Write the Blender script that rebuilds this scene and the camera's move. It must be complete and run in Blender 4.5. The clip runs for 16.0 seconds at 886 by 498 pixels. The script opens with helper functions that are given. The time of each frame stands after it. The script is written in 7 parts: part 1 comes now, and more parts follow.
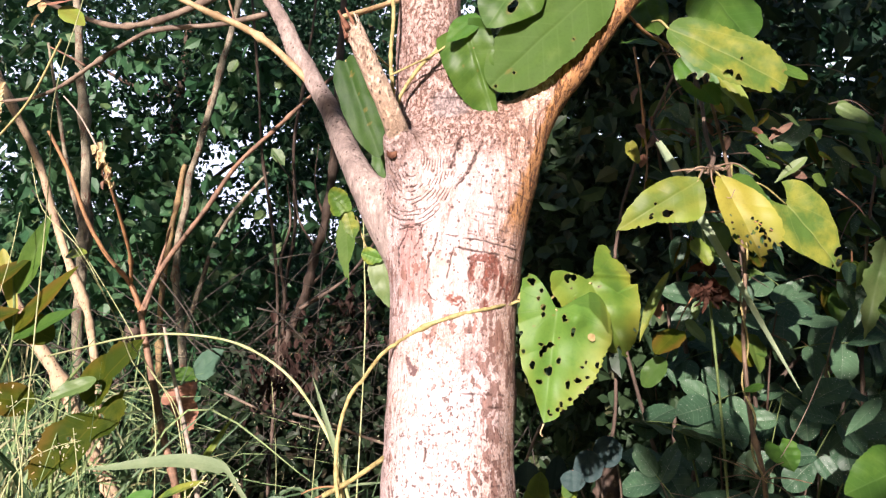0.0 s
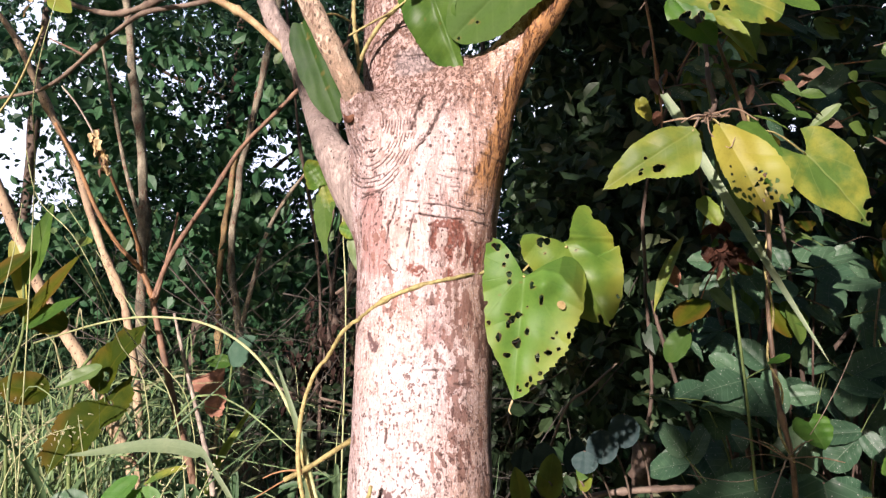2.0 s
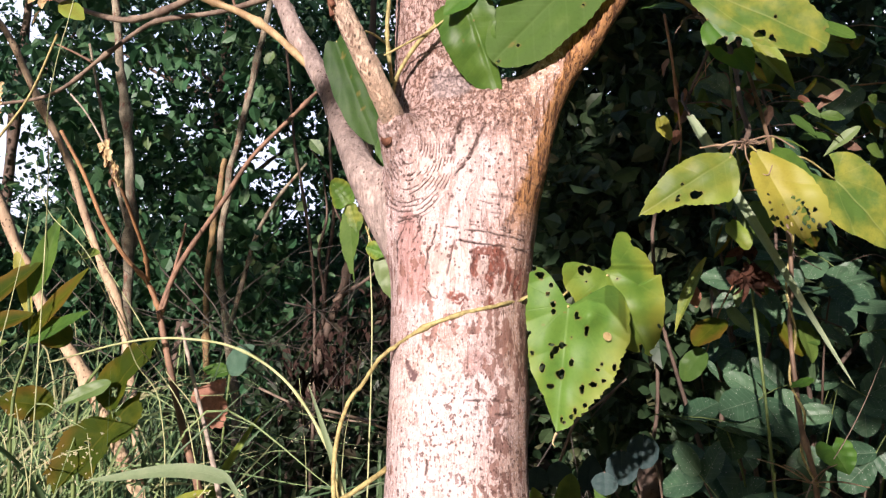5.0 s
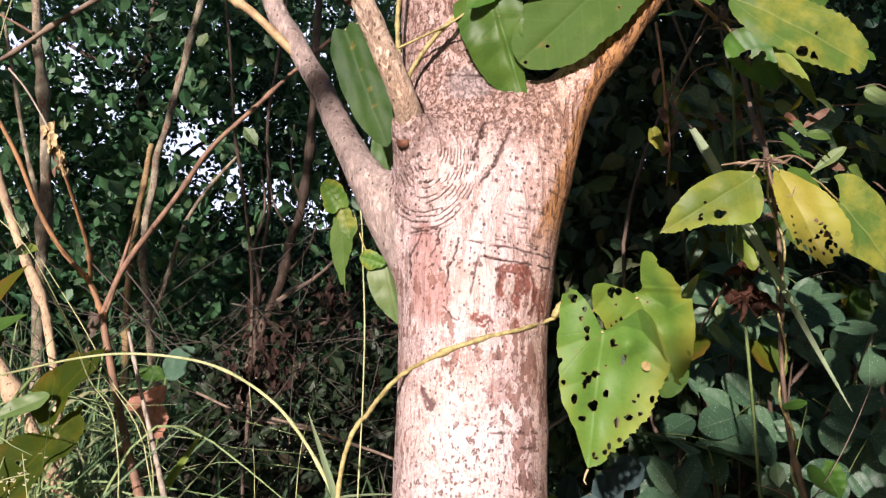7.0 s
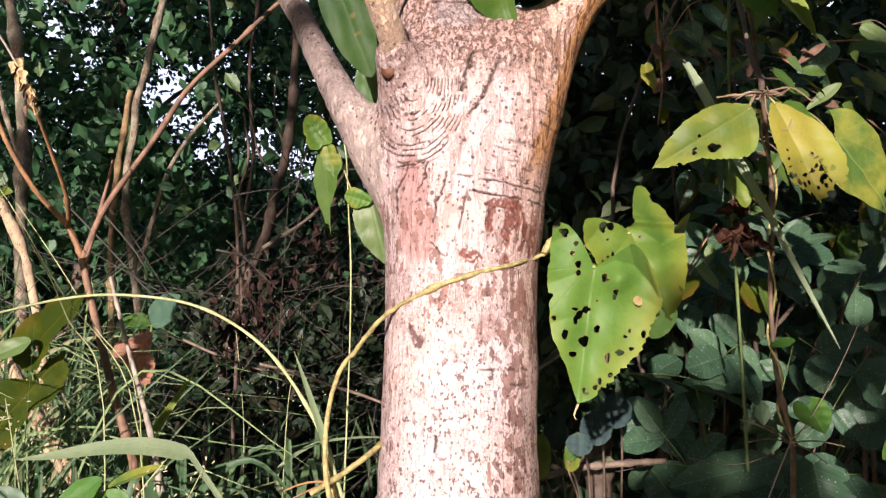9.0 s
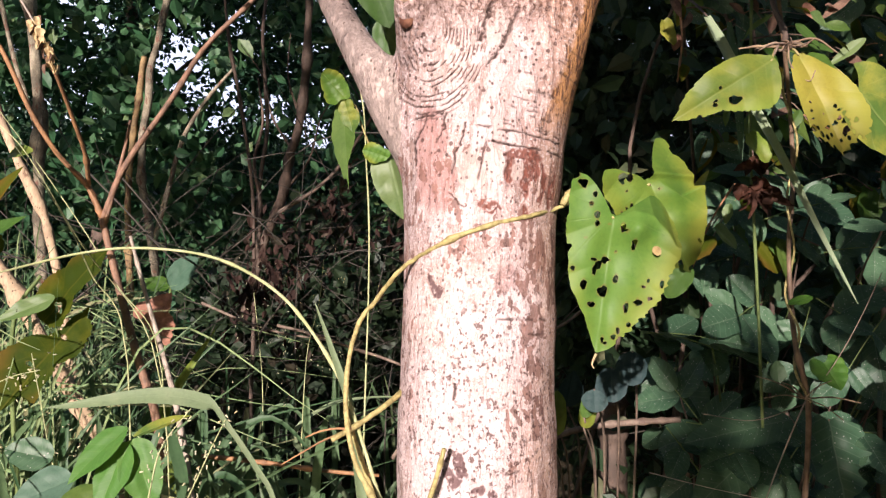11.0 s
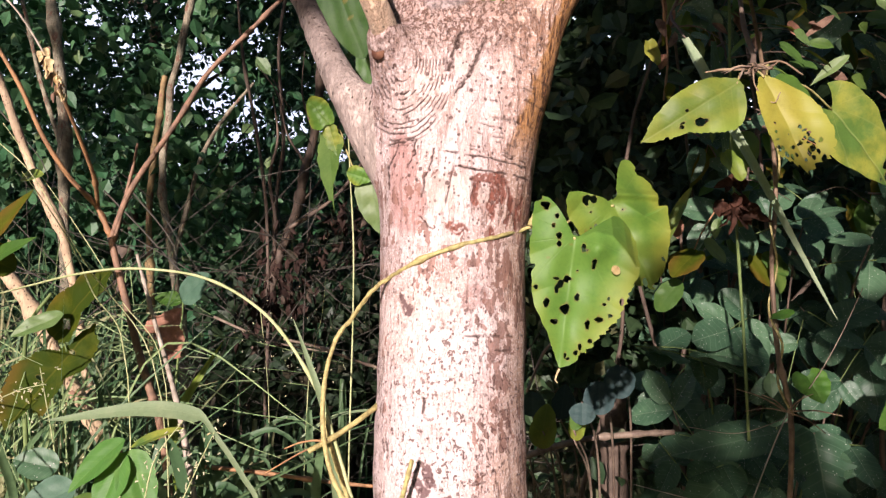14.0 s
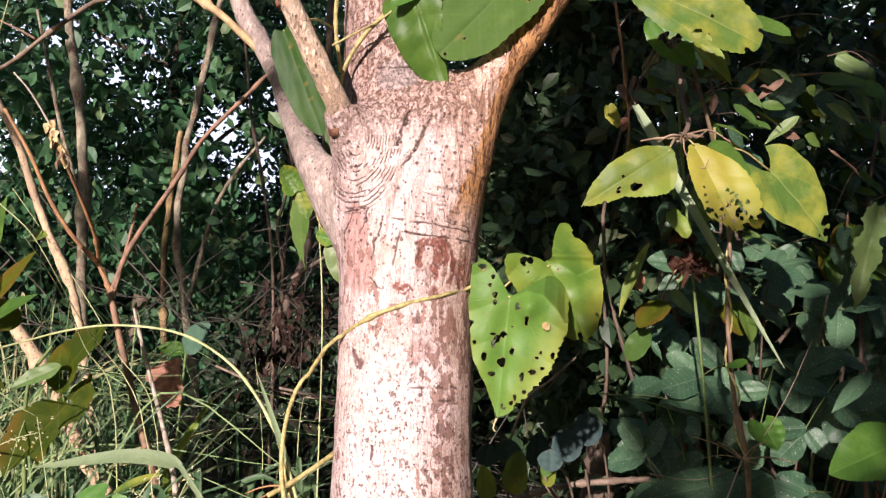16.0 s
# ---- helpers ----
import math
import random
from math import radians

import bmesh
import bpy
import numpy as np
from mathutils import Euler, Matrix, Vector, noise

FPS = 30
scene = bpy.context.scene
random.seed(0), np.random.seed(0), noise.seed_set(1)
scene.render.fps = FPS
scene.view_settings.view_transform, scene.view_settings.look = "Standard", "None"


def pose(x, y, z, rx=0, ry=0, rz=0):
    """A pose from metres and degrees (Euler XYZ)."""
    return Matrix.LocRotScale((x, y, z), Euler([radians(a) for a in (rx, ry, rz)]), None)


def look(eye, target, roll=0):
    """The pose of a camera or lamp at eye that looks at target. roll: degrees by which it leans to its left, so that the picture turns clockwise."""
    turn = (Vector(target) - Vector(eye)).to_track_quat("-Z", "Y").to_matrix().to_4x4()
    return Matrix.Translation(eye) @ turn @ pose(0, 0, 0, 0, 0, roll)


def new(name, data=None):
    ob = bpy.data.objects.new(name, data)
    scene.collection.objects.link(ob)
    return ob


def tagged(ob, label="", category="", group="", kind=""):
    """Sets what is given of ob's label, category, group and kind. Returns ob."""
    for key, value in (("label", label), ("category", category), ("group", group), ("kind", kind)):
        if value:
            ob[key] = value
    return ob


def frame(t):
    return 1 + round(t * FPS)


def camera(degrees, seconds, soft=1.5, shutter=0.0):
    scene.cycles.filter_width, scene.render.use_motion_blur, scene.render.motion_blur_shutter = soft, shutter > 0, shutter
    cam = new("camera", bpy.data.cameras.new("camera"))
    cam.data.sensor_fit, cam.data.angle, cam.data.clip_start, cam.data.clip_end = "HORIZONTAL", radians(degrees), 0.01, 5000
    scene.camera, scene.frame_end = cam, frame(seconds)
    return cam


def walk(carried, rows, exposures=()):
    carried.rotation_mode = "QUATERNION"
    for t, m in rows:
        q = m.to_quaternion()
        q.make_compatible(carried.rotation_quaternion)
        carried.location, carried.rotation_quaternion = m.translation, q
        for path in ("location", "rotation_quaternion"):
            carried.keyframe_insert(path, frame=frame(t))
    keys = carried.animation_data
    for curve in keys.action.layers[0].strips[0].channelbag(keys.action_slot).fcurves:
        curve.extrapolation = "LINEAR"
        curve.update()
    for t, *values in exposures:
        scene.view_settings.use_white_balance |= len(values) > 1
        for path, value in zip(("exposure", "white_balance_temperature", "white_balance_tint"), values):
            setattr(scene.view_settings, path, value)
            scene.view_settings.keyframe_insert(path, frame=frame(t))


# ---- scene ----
cam = camera(64.0, 16.0, soft=1.3)
PATH = [
    (0, (0.061, -0.1044, 0.9735), (-0.025, 1.8709, 1.2748), 2.32),
    (0.5, (0.115, -0.059, 0.9594), (-0.08, 1.9158, 1.2095), 2.19),
    (1, (0.147, -0.0416, 0.9559), (-0.09, 1.9321, 1.1718), 1.5),
    (1.5, (0.157, -0.0463, 0.9635), (-0.113, 1.9207, 1.1989), 0.38),
    (2, (0.16, -0.0435, 0.9658), (-0.12, 1.9197, 1.2219), 0.81),
    (2.5, (0.159, -0.0382, 0.9632), (-0.115, 1.9254, 1.2254), 0.89),
    (3, (0.163, -0.0466, 0.9675), (-0.155, 1.9089, 1.242), 0.6),
    (3.5, (0.155, -0.0624, 0.9762), (-0.179, 1.8855, 1.2801), 1.65),
    (4, (0.144, -0.066, 0.9829), (-0.132, 1.8843, 1.3282), 2.1),
    (4.2, (0.141, -0.0679, 0.9817), (-0.138, 1.8867, 1.3003), 1.81),
    (6.3, (0.021, 0.0088, 1.0105), (-0.008, 1.9946, 1.2485), 2.17),
    (6.5, (0.015, 0.0059, 1.0093), (0.009, 1.9895, 1.2611), 2.52),
    (7, (0.013, 0.0086, 1.0135), (0.008, 1.9934, 1.2624), 2.21),
    (7.5, (0.011, 0.0186, 1.0134), (0.013, 2.0074, 1.2285), 1.99),
    (8, (0.011, 0.0312, 1.0075), (0.068, 2.0241, 1.1647), 1.66),
    (10.5, (0.017, 0.019, 0.9974), (0.013, 2.0174, 1.0688), 1.91),
    (11, (0.009, 0.025, 0.9868), (0.01, 2.0244, 1.0122), 1.8),
    (11.5, (-0.004, 0.0345, 0.9806), (0.03, 2.0342, 0.992), 2.11),
    (12, (-0.02, 0.0443, 0.9725), (0.042, 2.0439, 0.9948), 2.44),
    (12.5, (-0.02, 0.0602, 0.9739), (0.058, 2.0591, 0.9941), 2.2),
    (13, (-0.005, 0.0476, 0.9808), (0.038, 2.047, 1.0172), 2.39),
    (13.5, (0.025, 0.0212, 0.9835), (0.001, 2.0205, 1.0098), 2.16),
    (14, (0.054, -0.0029, 0.9954), (-0.012, 1.995, 1.0498), 1.47),
    (14.5, (0.079, -0.0174, 1.0002), (-0.012, 1.979, 1.0945), 1.53),
    (15, (0.109, -0.0306, 1.002), (0.032, 1.9645, 1.1224), 1.29),
    (15.5, (0.119, -0.047, 1.0056), (0.036, 1.9445, 1.1678), 1.31),
    (16, (0.122, -0.0582, 1.0077), (-0.001, 1.9298, 1.1866), 1.11),
]
EXPOSURES = [(0.0, 1.24, 6050, 20), (1.0, 0.97, 6050, 20), (2.0, 0.92, 6050, 20), (4.0, 0.95, 6050, 20), (6.5, 0.82, 6050, 20), (8.0, 0.88, 6050, 20), (10.5, 0.90, 6050, 20), (13.0, 0.88, 6050, 20), (16.0, 0.94, 6050, 20)]
walk(cam, [(t, look(eye, target, roll)) for t, eye, target, roll in PATH], EXPOSURES)

# ---- daylight: a low warm sun from behind, a pale sky ----
SUN_WAY = Vector((-0.24, -0.92, 0.26)).normalized()
sky = bpy.data.worlds.new("daylight")
scene.world = sky
sky.use_nodes = True
sky_tree = sky.node_tree
sky_tree.nodes.clear()
sky_tex = sky_tree.nodes.new("ShaderNodeTexSky")
sky_tex.sky_type = "NISHITA"
sky_tex.sun_disc = False
sky_tex.sun_elevation = math.asin(SUN_WAY.z)
sky_tex.sun_rotation = math.atan2(SUN_WAY.x, SUN_WAY.y)
sky_tex.dust_density = 2.0
sky_bg = sky_tree.nodes.new("ShaderNodeBackground")
sky_bg.inputs["Strength"].default_value = 0.05
sky_out = sky_tree.nodes.new("ShaderNodeOutputWorld")
sky_tree.links.new(sky_tex.outputs[0], sky_bg.inputs[0])
sky_tree.links.new(sky_bg.outputs[0], sky_out.inputs[0])

sun = new("sun", bpy.data.lights.new("sun", "SUN"))
sun.data.energy = 4.35
sun.data.angle = radians(0.7)
sun.data.color = (1.0, 0.87, 0.74)
sun.matrix_world = look(SUN_WAY * 20, (0, 0, 0))

# ---- node helpers ----
def fresh(name):
    m = bpy.data.materials.new(name)
    m.use_nodes = True
    m.node_tree.nodes.clear()
    return m, m.node_tree


def wire(nt, a, socket):
    if isinstance(a, bpy.types.NodeSocket):
        nt.links.new(a, socket)
    elif isinstance(a, tuple) and len(a) == 3 and socket.type == "RGBA":
        socket.default_value = (*a, 1)
    else:
        socket.default_value = a


def calc(nt, op, a, b=0.0, c=0.0, clamp=False):
    n = nt.nodes.new("ShaderNodeMath")
    n.operation = op
    n.use_clamp = clamp
    for k, v in enumerate((a, b, c)):
        wire(nt, v, n.inputs[k])
    return n.outputs[0]


def grain(nt, vec, scale, detail=4.0, rough=0.55, distort=0.0):
    n = nt.nodes.new("ShaderNodeTexNoise")
    wire(nt, vec, n.inputs["Vector"])
    n.inputs["Scale"].default_value = scale
    n.inputs["Detail"].default_value = detail
    n.inputs["Roughness"].default_value = rough
    n.inputs["Distortion"].default_value = distort
    return n.outputs["Fac"]


def cells(nt, vec, scale, randomness=1.0):
    n = nt.nodes.new("ShaderNodeTexVoronoi")
    wire(nt, vec, n.inputs["Vector"])
    n.inputs["Scale"].default_value = scale
    n.inputs["Randomness"].default_value = randomness
    return n.outputs["Distance"], n.outputs["Color"]


def ramp(nt, fac, lo, hi):
    n = nt.nodes.new("ShaderNodeMapRange")
    n.interpolation_type = "SMOOTHSTEP"
    wire(nt, fac, n.inputs["Value"])
    n.inputs["From Min"].default_value = lo
    n.inputs["From Max"].default_value = hi
    return n.outputs["Result"]


def blend(nt, fac, a, b, mode="MIX"):
    n = nt.nodes.new("ShaderNodeMix")
    n.data_type = "RGBA"
    n.blend_type = mode
    wire(nt, fac, n.inputs[0])
    wire(nt, a, n.inputs[6])
    wire(nt, b, n.inputs[7])
    return n.outputs[2]


def stretched(nt, vec, sx, sy, sz):
    n = nt.nodes.new("ShaderNodeMapping")
    wire(nt, vec, n.inputs["Vector"])
    n.inputs["Scale"].default_value = (sx, sy, sz)
    return n.outputs[0]


def coords(nt):
    n = nt.nodes.new("ShaderNodeTexCoord")
    return n.outputs["Object"], n.outputs["UV"]


def split(nt, vec):
    n = nt.nodes.new("ShaderNodeSeparateXYZ")
    wire(nt, vec, n.inputs[0])
    return n.outputs[0], n.outputs[1], n.outputs[2]


def relief(nt, height, depth, strength=1.0):
    n = nt.nodes.new("ShaderNodeBump")
    wire(nt, height, n.inputs["Height"])
    n.inputs["Distance"].default_value = depth
    n.inputs["Strength"].default_value = strength
    return n.outputs[0]


def surface(nt, colour, rough=0.6, normal=None, gloss=0.5, through_colour=None, through_part=0.0):
    p = nt.nodes.new("ShaderNodeBsdfPrincipled")
    wire(nt, colour, p.inputs["Base Color"])
    wire(nt, rough, p.inputs["Roughness"])
    wire(nt, gloss, p.inputs["Specular IOR Level"])
    if normal is not None:
        wire(nt, normal, p.inputs["Normal"])
    result = p.outputs[0]
    if through_part > 0:
        t = nt.nodes.new("ShaderNodeBsdfTranslucent")
        wire(nt, through_colour if through_colour is not None else colour, t.inputs["Color"])
        x = nt.nodes.new("ShaderNodeMixShader")
        x.inputs[0].default_value = through_part
        nt.links.new(result, x.inputs[1])
        nt.links.new(t.outputs[0], x.inputs[2])
        result = x.outputs[0]
    o = nt.nodes.new("ShaderNodeOutputMaterial")
    nt.links.new(result, o.inputs[0])


def island(nt):
    return nt.nodes.new("ShaderNodeNewGeometry").outputs["Random Per Island"]


def each_object(nt):
    return nt.nodes.new("ShaderNodeObjectInfo").outputs["Random"]


# ---- materials ----
def bark_material(name, light, dark, spots=0.5, peel=0.0, fibre=(230, 230, 45), scurf=0.0):
    """Thin smooth bark: mottled, specked with dark pores, flaking in places, with fine upright fibres."""
    m, nt = fresh(name)
    ob, _ = coords(nt)
    mottled = grain(nt, ob, 14, 5)
    fine = grain(nt, stretched(nt, ob, *fibre), 1.0, 4, 0.65)
    col = blend(nt, ramp(nt, mottled, 0.35, 0.68), light, dark)
    col = blend(nt, calc(nt, "MULTIPLY", ramp(nt, fine, 0.42, 0.72), 0.45), col, tuple(0.45 * v for v in dark))
    # pores
    d, c = cells(nt, stretched(nt, ob, 1.0, 1.0, 0.55), 230)
    d = calc(nt, "ADD", d, calc(nt, "MULTIPLY", calc(nt, "SUBTRACT", fine, 0.5), 0.5))
    pick = split(nt, c)[0]
    dot = calc(nt, "MULTIPLY", calc(nt, "SUBTRACT", 1.0, ramp(nt, d, 0.18, 0.34)), calc(nt, "LESS_THAN", pick, spots))
    d2, c2 = cells(nt, stretched(nt, ob, 1.0, 1.0, 0.6), 105)
    big = calc(nt, "MULTIPLY", calc(nt, "SUBTRACT", 1.0, ramp(nt, calc(nt, "ADD", d2, calc(nt, "MULTIPLY", fine, 0.5)), 0.36, 0.46)), calc(nt, "LESS_THAN", split(nt, c2)[1], spots * 0.55))
    dots = calc(nt, "MAXIMUM", dot, big)
    col = blend(nt, calc(nt, "MULTIPLY", dots, 0.85), col, (0.075, 0.045, 0.03))
    height = calc(nt, "SUBTRACT", calc(nt, "MULTIPLY", fine, 0.5), calc(nt, "MULTIPLY", dots, 0.6))
    if peel > 0:
        flake = grain(nt, stretched(nt, ob, 70, 70, 32), 1.0, 3, 0.6, 0.6)
        where = grain(nt, ob, 9.5, 2)
        off = calc(nt, "MULTIPLY", ramp(nt, flake, 0.53, 0.57), ramp(nt, where, 0.58 - peel * 0.2, 0.68 - peel * 0.2))
        col = blend(nt, calc(nt, "MULTIPLY", off, 0.9), col, blend(nt, fine, (0.13, 0.06, 0.04), (0.3, 0.14, 0.09)))
        height = calc(nt, "SUBTRACT", height, calc(nt, "MULTIPLY", off, 0.8))
    if scurf > 0:
        crust = grain(nt, stretched(nt, ob, 210, 210, 120), 1.0, 5, 0.75)
        col = blend(nt, calc(nt, "MULTIPLY", ramp(nt, crust, 0.46, 0.58), scurf), col, tuple(0.5 * k for k in dark))
        col = blend(nt, calc(nt, "MULTIPLY", ramp(nt, calc(nt, "SUBTRACT", 1.0, crust), 0.52, 0.62), scurf * 0.2), col, tuple(min(0.8, 1.2 * k) for k in light))
        height = calc(nt, "SUBTRACT", height, calc(nt, "MULTIPLY", ramp(nt, crust, 0.42, 0.6), 2.2 * scurf))
    surface(nt, col, 0.72, relief(nt, height, 0.0018, 0.95), 0.3)
    return m


def main_bark_material(name):
    """The big tree's bark: pale pinkish skin with pores, a red flaked stretch under a level rim, curved wrinkles under the broken stub."""
    m, nt = fresh(name)
    ob, _ = coords(nt)
    x, y, z = split(nt, ob)

    def add(a, b):
        return calc(nt, "ADD", a, b)

    def sub(a, b):
        return calc(nt, "SUBTRACT", a, b)

    def mul(*a):
        out = a[0]
        for k in a[1:]:
            out = calc(nt, "MULTIPLY", out, k)
        return out

    def most(*a):
        out = a[0]
        for k in a[1:]:
            out = calc(nt, "MAXIMUM", out, k)
        return out

    def inv(a):
        return calc(nt, "SUBTRACT", 1.0, a)

    def shaky(scale, detail=4.0, rough=0.65):
        return sub(grain(nt, ob, scale, detail, rough), 0.5)

    mottled = grain(nt, ob, 26, 6, 0.68)
    broad = grain(nt, ob, 6.0, 3)
    fine = grain(nt, stretched(nt, ob, 420, 420, 120), 1.0, 4, 0.7)
    speck = grain(nt, ob, 430, 4, 0.75)
    streak = grain(nt, stretched(nt, ob, 130, 130, 26), 1.0, 5, 0.68, 0.4)
    def mark(kind):
        n = nt.nodes.new("ShaderNodeAttribute")
        n.attribute_name = kind
        return n.outputs["Fac"]

    # skin: stronger light low down painted paler, one flank tanner, the other mauve
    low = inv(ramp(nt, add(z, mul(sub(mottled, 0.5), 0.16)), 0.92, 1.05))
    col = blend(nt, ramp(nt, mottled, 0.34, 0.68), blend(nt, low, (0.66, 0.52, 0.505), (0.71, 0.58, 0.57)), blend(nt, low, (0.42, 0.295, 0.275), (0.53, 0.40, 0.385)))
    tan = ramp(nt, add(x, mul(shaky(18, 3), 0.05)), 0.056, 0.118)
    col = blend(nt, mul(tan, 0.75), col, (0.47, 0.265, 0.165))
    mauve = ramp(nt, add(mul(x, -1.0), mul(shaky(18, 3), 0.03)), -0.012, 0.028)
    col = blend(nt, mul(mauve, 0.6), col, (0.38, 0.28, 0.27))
    col = blend(nt, mul(ramp(nt, broad, 0.52, 0.72), 0.3), col, (0.60, 0.44, 0.34))
    col = blend(nt, mul(ramp(nt, fine, 0.50, 0.62), 0.55), col, (0.27, 0.165, 0.13))
    col = blend(nt, mul(ramp(nt, sub(1.0, speck), 0.52, 0.60), 0.62), col, (0.82, 0.72, 0.70))
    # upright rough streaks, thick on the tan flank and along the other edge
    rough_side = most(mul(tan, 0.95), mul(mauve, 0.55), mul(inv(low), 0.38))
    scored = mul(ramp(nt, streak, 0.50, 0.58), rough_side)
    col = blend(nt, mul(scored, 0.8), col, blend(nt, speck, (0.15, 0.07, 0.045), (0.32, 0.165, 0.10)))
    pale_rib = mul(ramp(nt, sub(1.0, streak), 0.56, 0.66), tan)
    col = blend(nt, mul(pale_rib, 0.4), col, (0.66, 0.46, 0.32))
    col = blend(nt, mul(mark("rose"), 0.58), col, (0.41, 0.20, 0.175))
    # ragged upright flakes round the red stretch and under the vine
    warp = nt.nodes.new("ShaderNodeVectorMath")
    warp.operation = "MULTIPLY_ADD"
    shake = nt.nodes.new("ShaderNodeTexNoise")
    shake.inputs["Scale"].default_value = 240
    shake.inputs["Detail"].default_value = 3
    nt.links.new(ob, shake.inputs["Vector"])
    nt.links.new(shake.outputs["Color"], warp.inputs[0])
    warp.inputs[1].default_value = (0.006, 0.006, 0.012)
    nt.links.new(ob, warp.inputs[2])
    fd, fc = cells(nt, stretched(nt, warp.outputs[0], 1.0, 1.0, 0.42), 210)
    zone = most(mul(ramp(nt, z, 0.955, 0.99), inv(ramp(nt, z, 1.065, 1.085)), 0.34), mul(ramp(nt, x, 0.050, 0.090), ramp(nt, z, 0.78, 0.94), inv(ramp(nt, z, 1.075, 1.095)), 0.9), mul(inv(ramp(nt, x, -0.020, 0.004)), ramp(nt, z, 0.86, 0.95), inv(ramp(nt, z, 1.075, 1.095)), 0.55))
    zone = mul(zone, ramp(nt, grain(nt, ob, 38, 3), 0.42, 0.60))
    off = calc(nt, "LESS_THAN", split(nt, fc)[0], zone)
    col = blend(nt, mul(off, 0.8), col, blend(nt, split(nt, fc)[1], (0.13, 0.06, 0.045), (0.30, 0.155, 0.12)))
    col = blend(nt, mul(mark("red"), 0.9), col, blend(nt, ramp(nt, fine, 0.4, 0.62), (0.25, 0.080, 0.052), (0.12, 0.040, 0.028)))
    col = blend(nt, mul(mark("plate"), 0.5), col, (0.66, 0.53, 0.475))
    # round pores above, ragged flecks below
    d, c = cells(nt, ob, 125)
    small = mul(split(nt, c)[1], 0.10)
    pore = mul(inv(ramp(nt, sub(add(d, mul(sub(speck, 0.5), 0.22)), small), 0.10, 0.17)), calc(nt, "LESS_THAN", split(nt, c)[0], 0.9), ramp(nt, z, 1.02, 1.07))
    d2, c2 = cells(nt, stretched(nt, ob, 1.0, 1.0, 0.8), 240)
    dot = mul(inv(ramp(nt, add(d2, mul(sub(speck, 0.5), 0.5)), 0.16, 0.26)), calc(nt, "LESS_THAN", split(nt, c2)[0], 0.42))
    crust = grain(nt, stretched(nt, ob, 235, 235, 190), 1.0, 4, 0.66, 0.2)
    where = grain(nt, ob, 17, 3, 0.6)
    fleck = mul(ramp(nt, add(crust, mul(tan, 0.02)), 0.575, 0.605), ramp(nt, where, 0.36, 0.52), low)
    dots = most(pore, mul(dot, 0.9), fleck)
    col = blend(nt, mul(dots, 0.82), col, blend(nt, broad, (0.075, 0.040, 0.034), (0.14, 0.075, 0.065)))
    col = blend(nt, mul(mark("scar"), 0.9), col, (0.12, 0.065, 0.065))
    # orange inner bark along the outer flank of the stout limb
    flank = sub(sub(x, 0.1115), mul(sub(z, 1.17), 0.33))
    raw = mul(ramp(nt, add(flank, add(mul(shaky(60), 0.016), mul(sub(streak, 0.5), 0.010))), -0.003, 0.003), ramp(nt, z, 1.085, 1.125))
    col = blend(nt, mul(raw, 0.85), col, blend(nt, ramp(nt, add(mul(fine, 0.5), mul(streak, 0.5)), 0.46, 0.58), (0.50, 0.24, 0.075), (0.11, 0.045, 0.02)))
    # rough reddish leader with a grey cracked patch
    old = mul(ramp(nt, add(z, mul(shaky(30, 3), 0.05)), 1.165, 1.215), inv(raw), inv(ramp(nt, x, 0.085, 0.12)))
    gnarl = ramp(nt, grain(nt, stretched(nt, ob, 300, 300, 170), 1.0, 4, 0.65, 0.8), 0.50, 0.58)
    col = blend(nt, mul(old, 0.4), col, (0.42, 0.255, 0.185))
    col = blend(nt, mul(old, gnarl, 0.85), col, (0.17, 0.085, 0.06))
    col = blend(nt, mul(mark("grey"), 0.55), col, (0.36, 0.31, 0.31))
    col = blend(nt, mul(mark("crack"), 0.92), col, (0.055, 0.030, 0.024))
    height = add(mul(fine, 0.22), mul(speck, 0.14))
    height = sub(height, mul(dots, 0.35))
    height = sub(height, mul(most(off, scored), 0.6))
    height = sub(height, mul(old, gnarl, 0.6))
    surface(nt, col, 0.74, relief(nt, height, 0.0035, 0.9), 0.25)
    return m


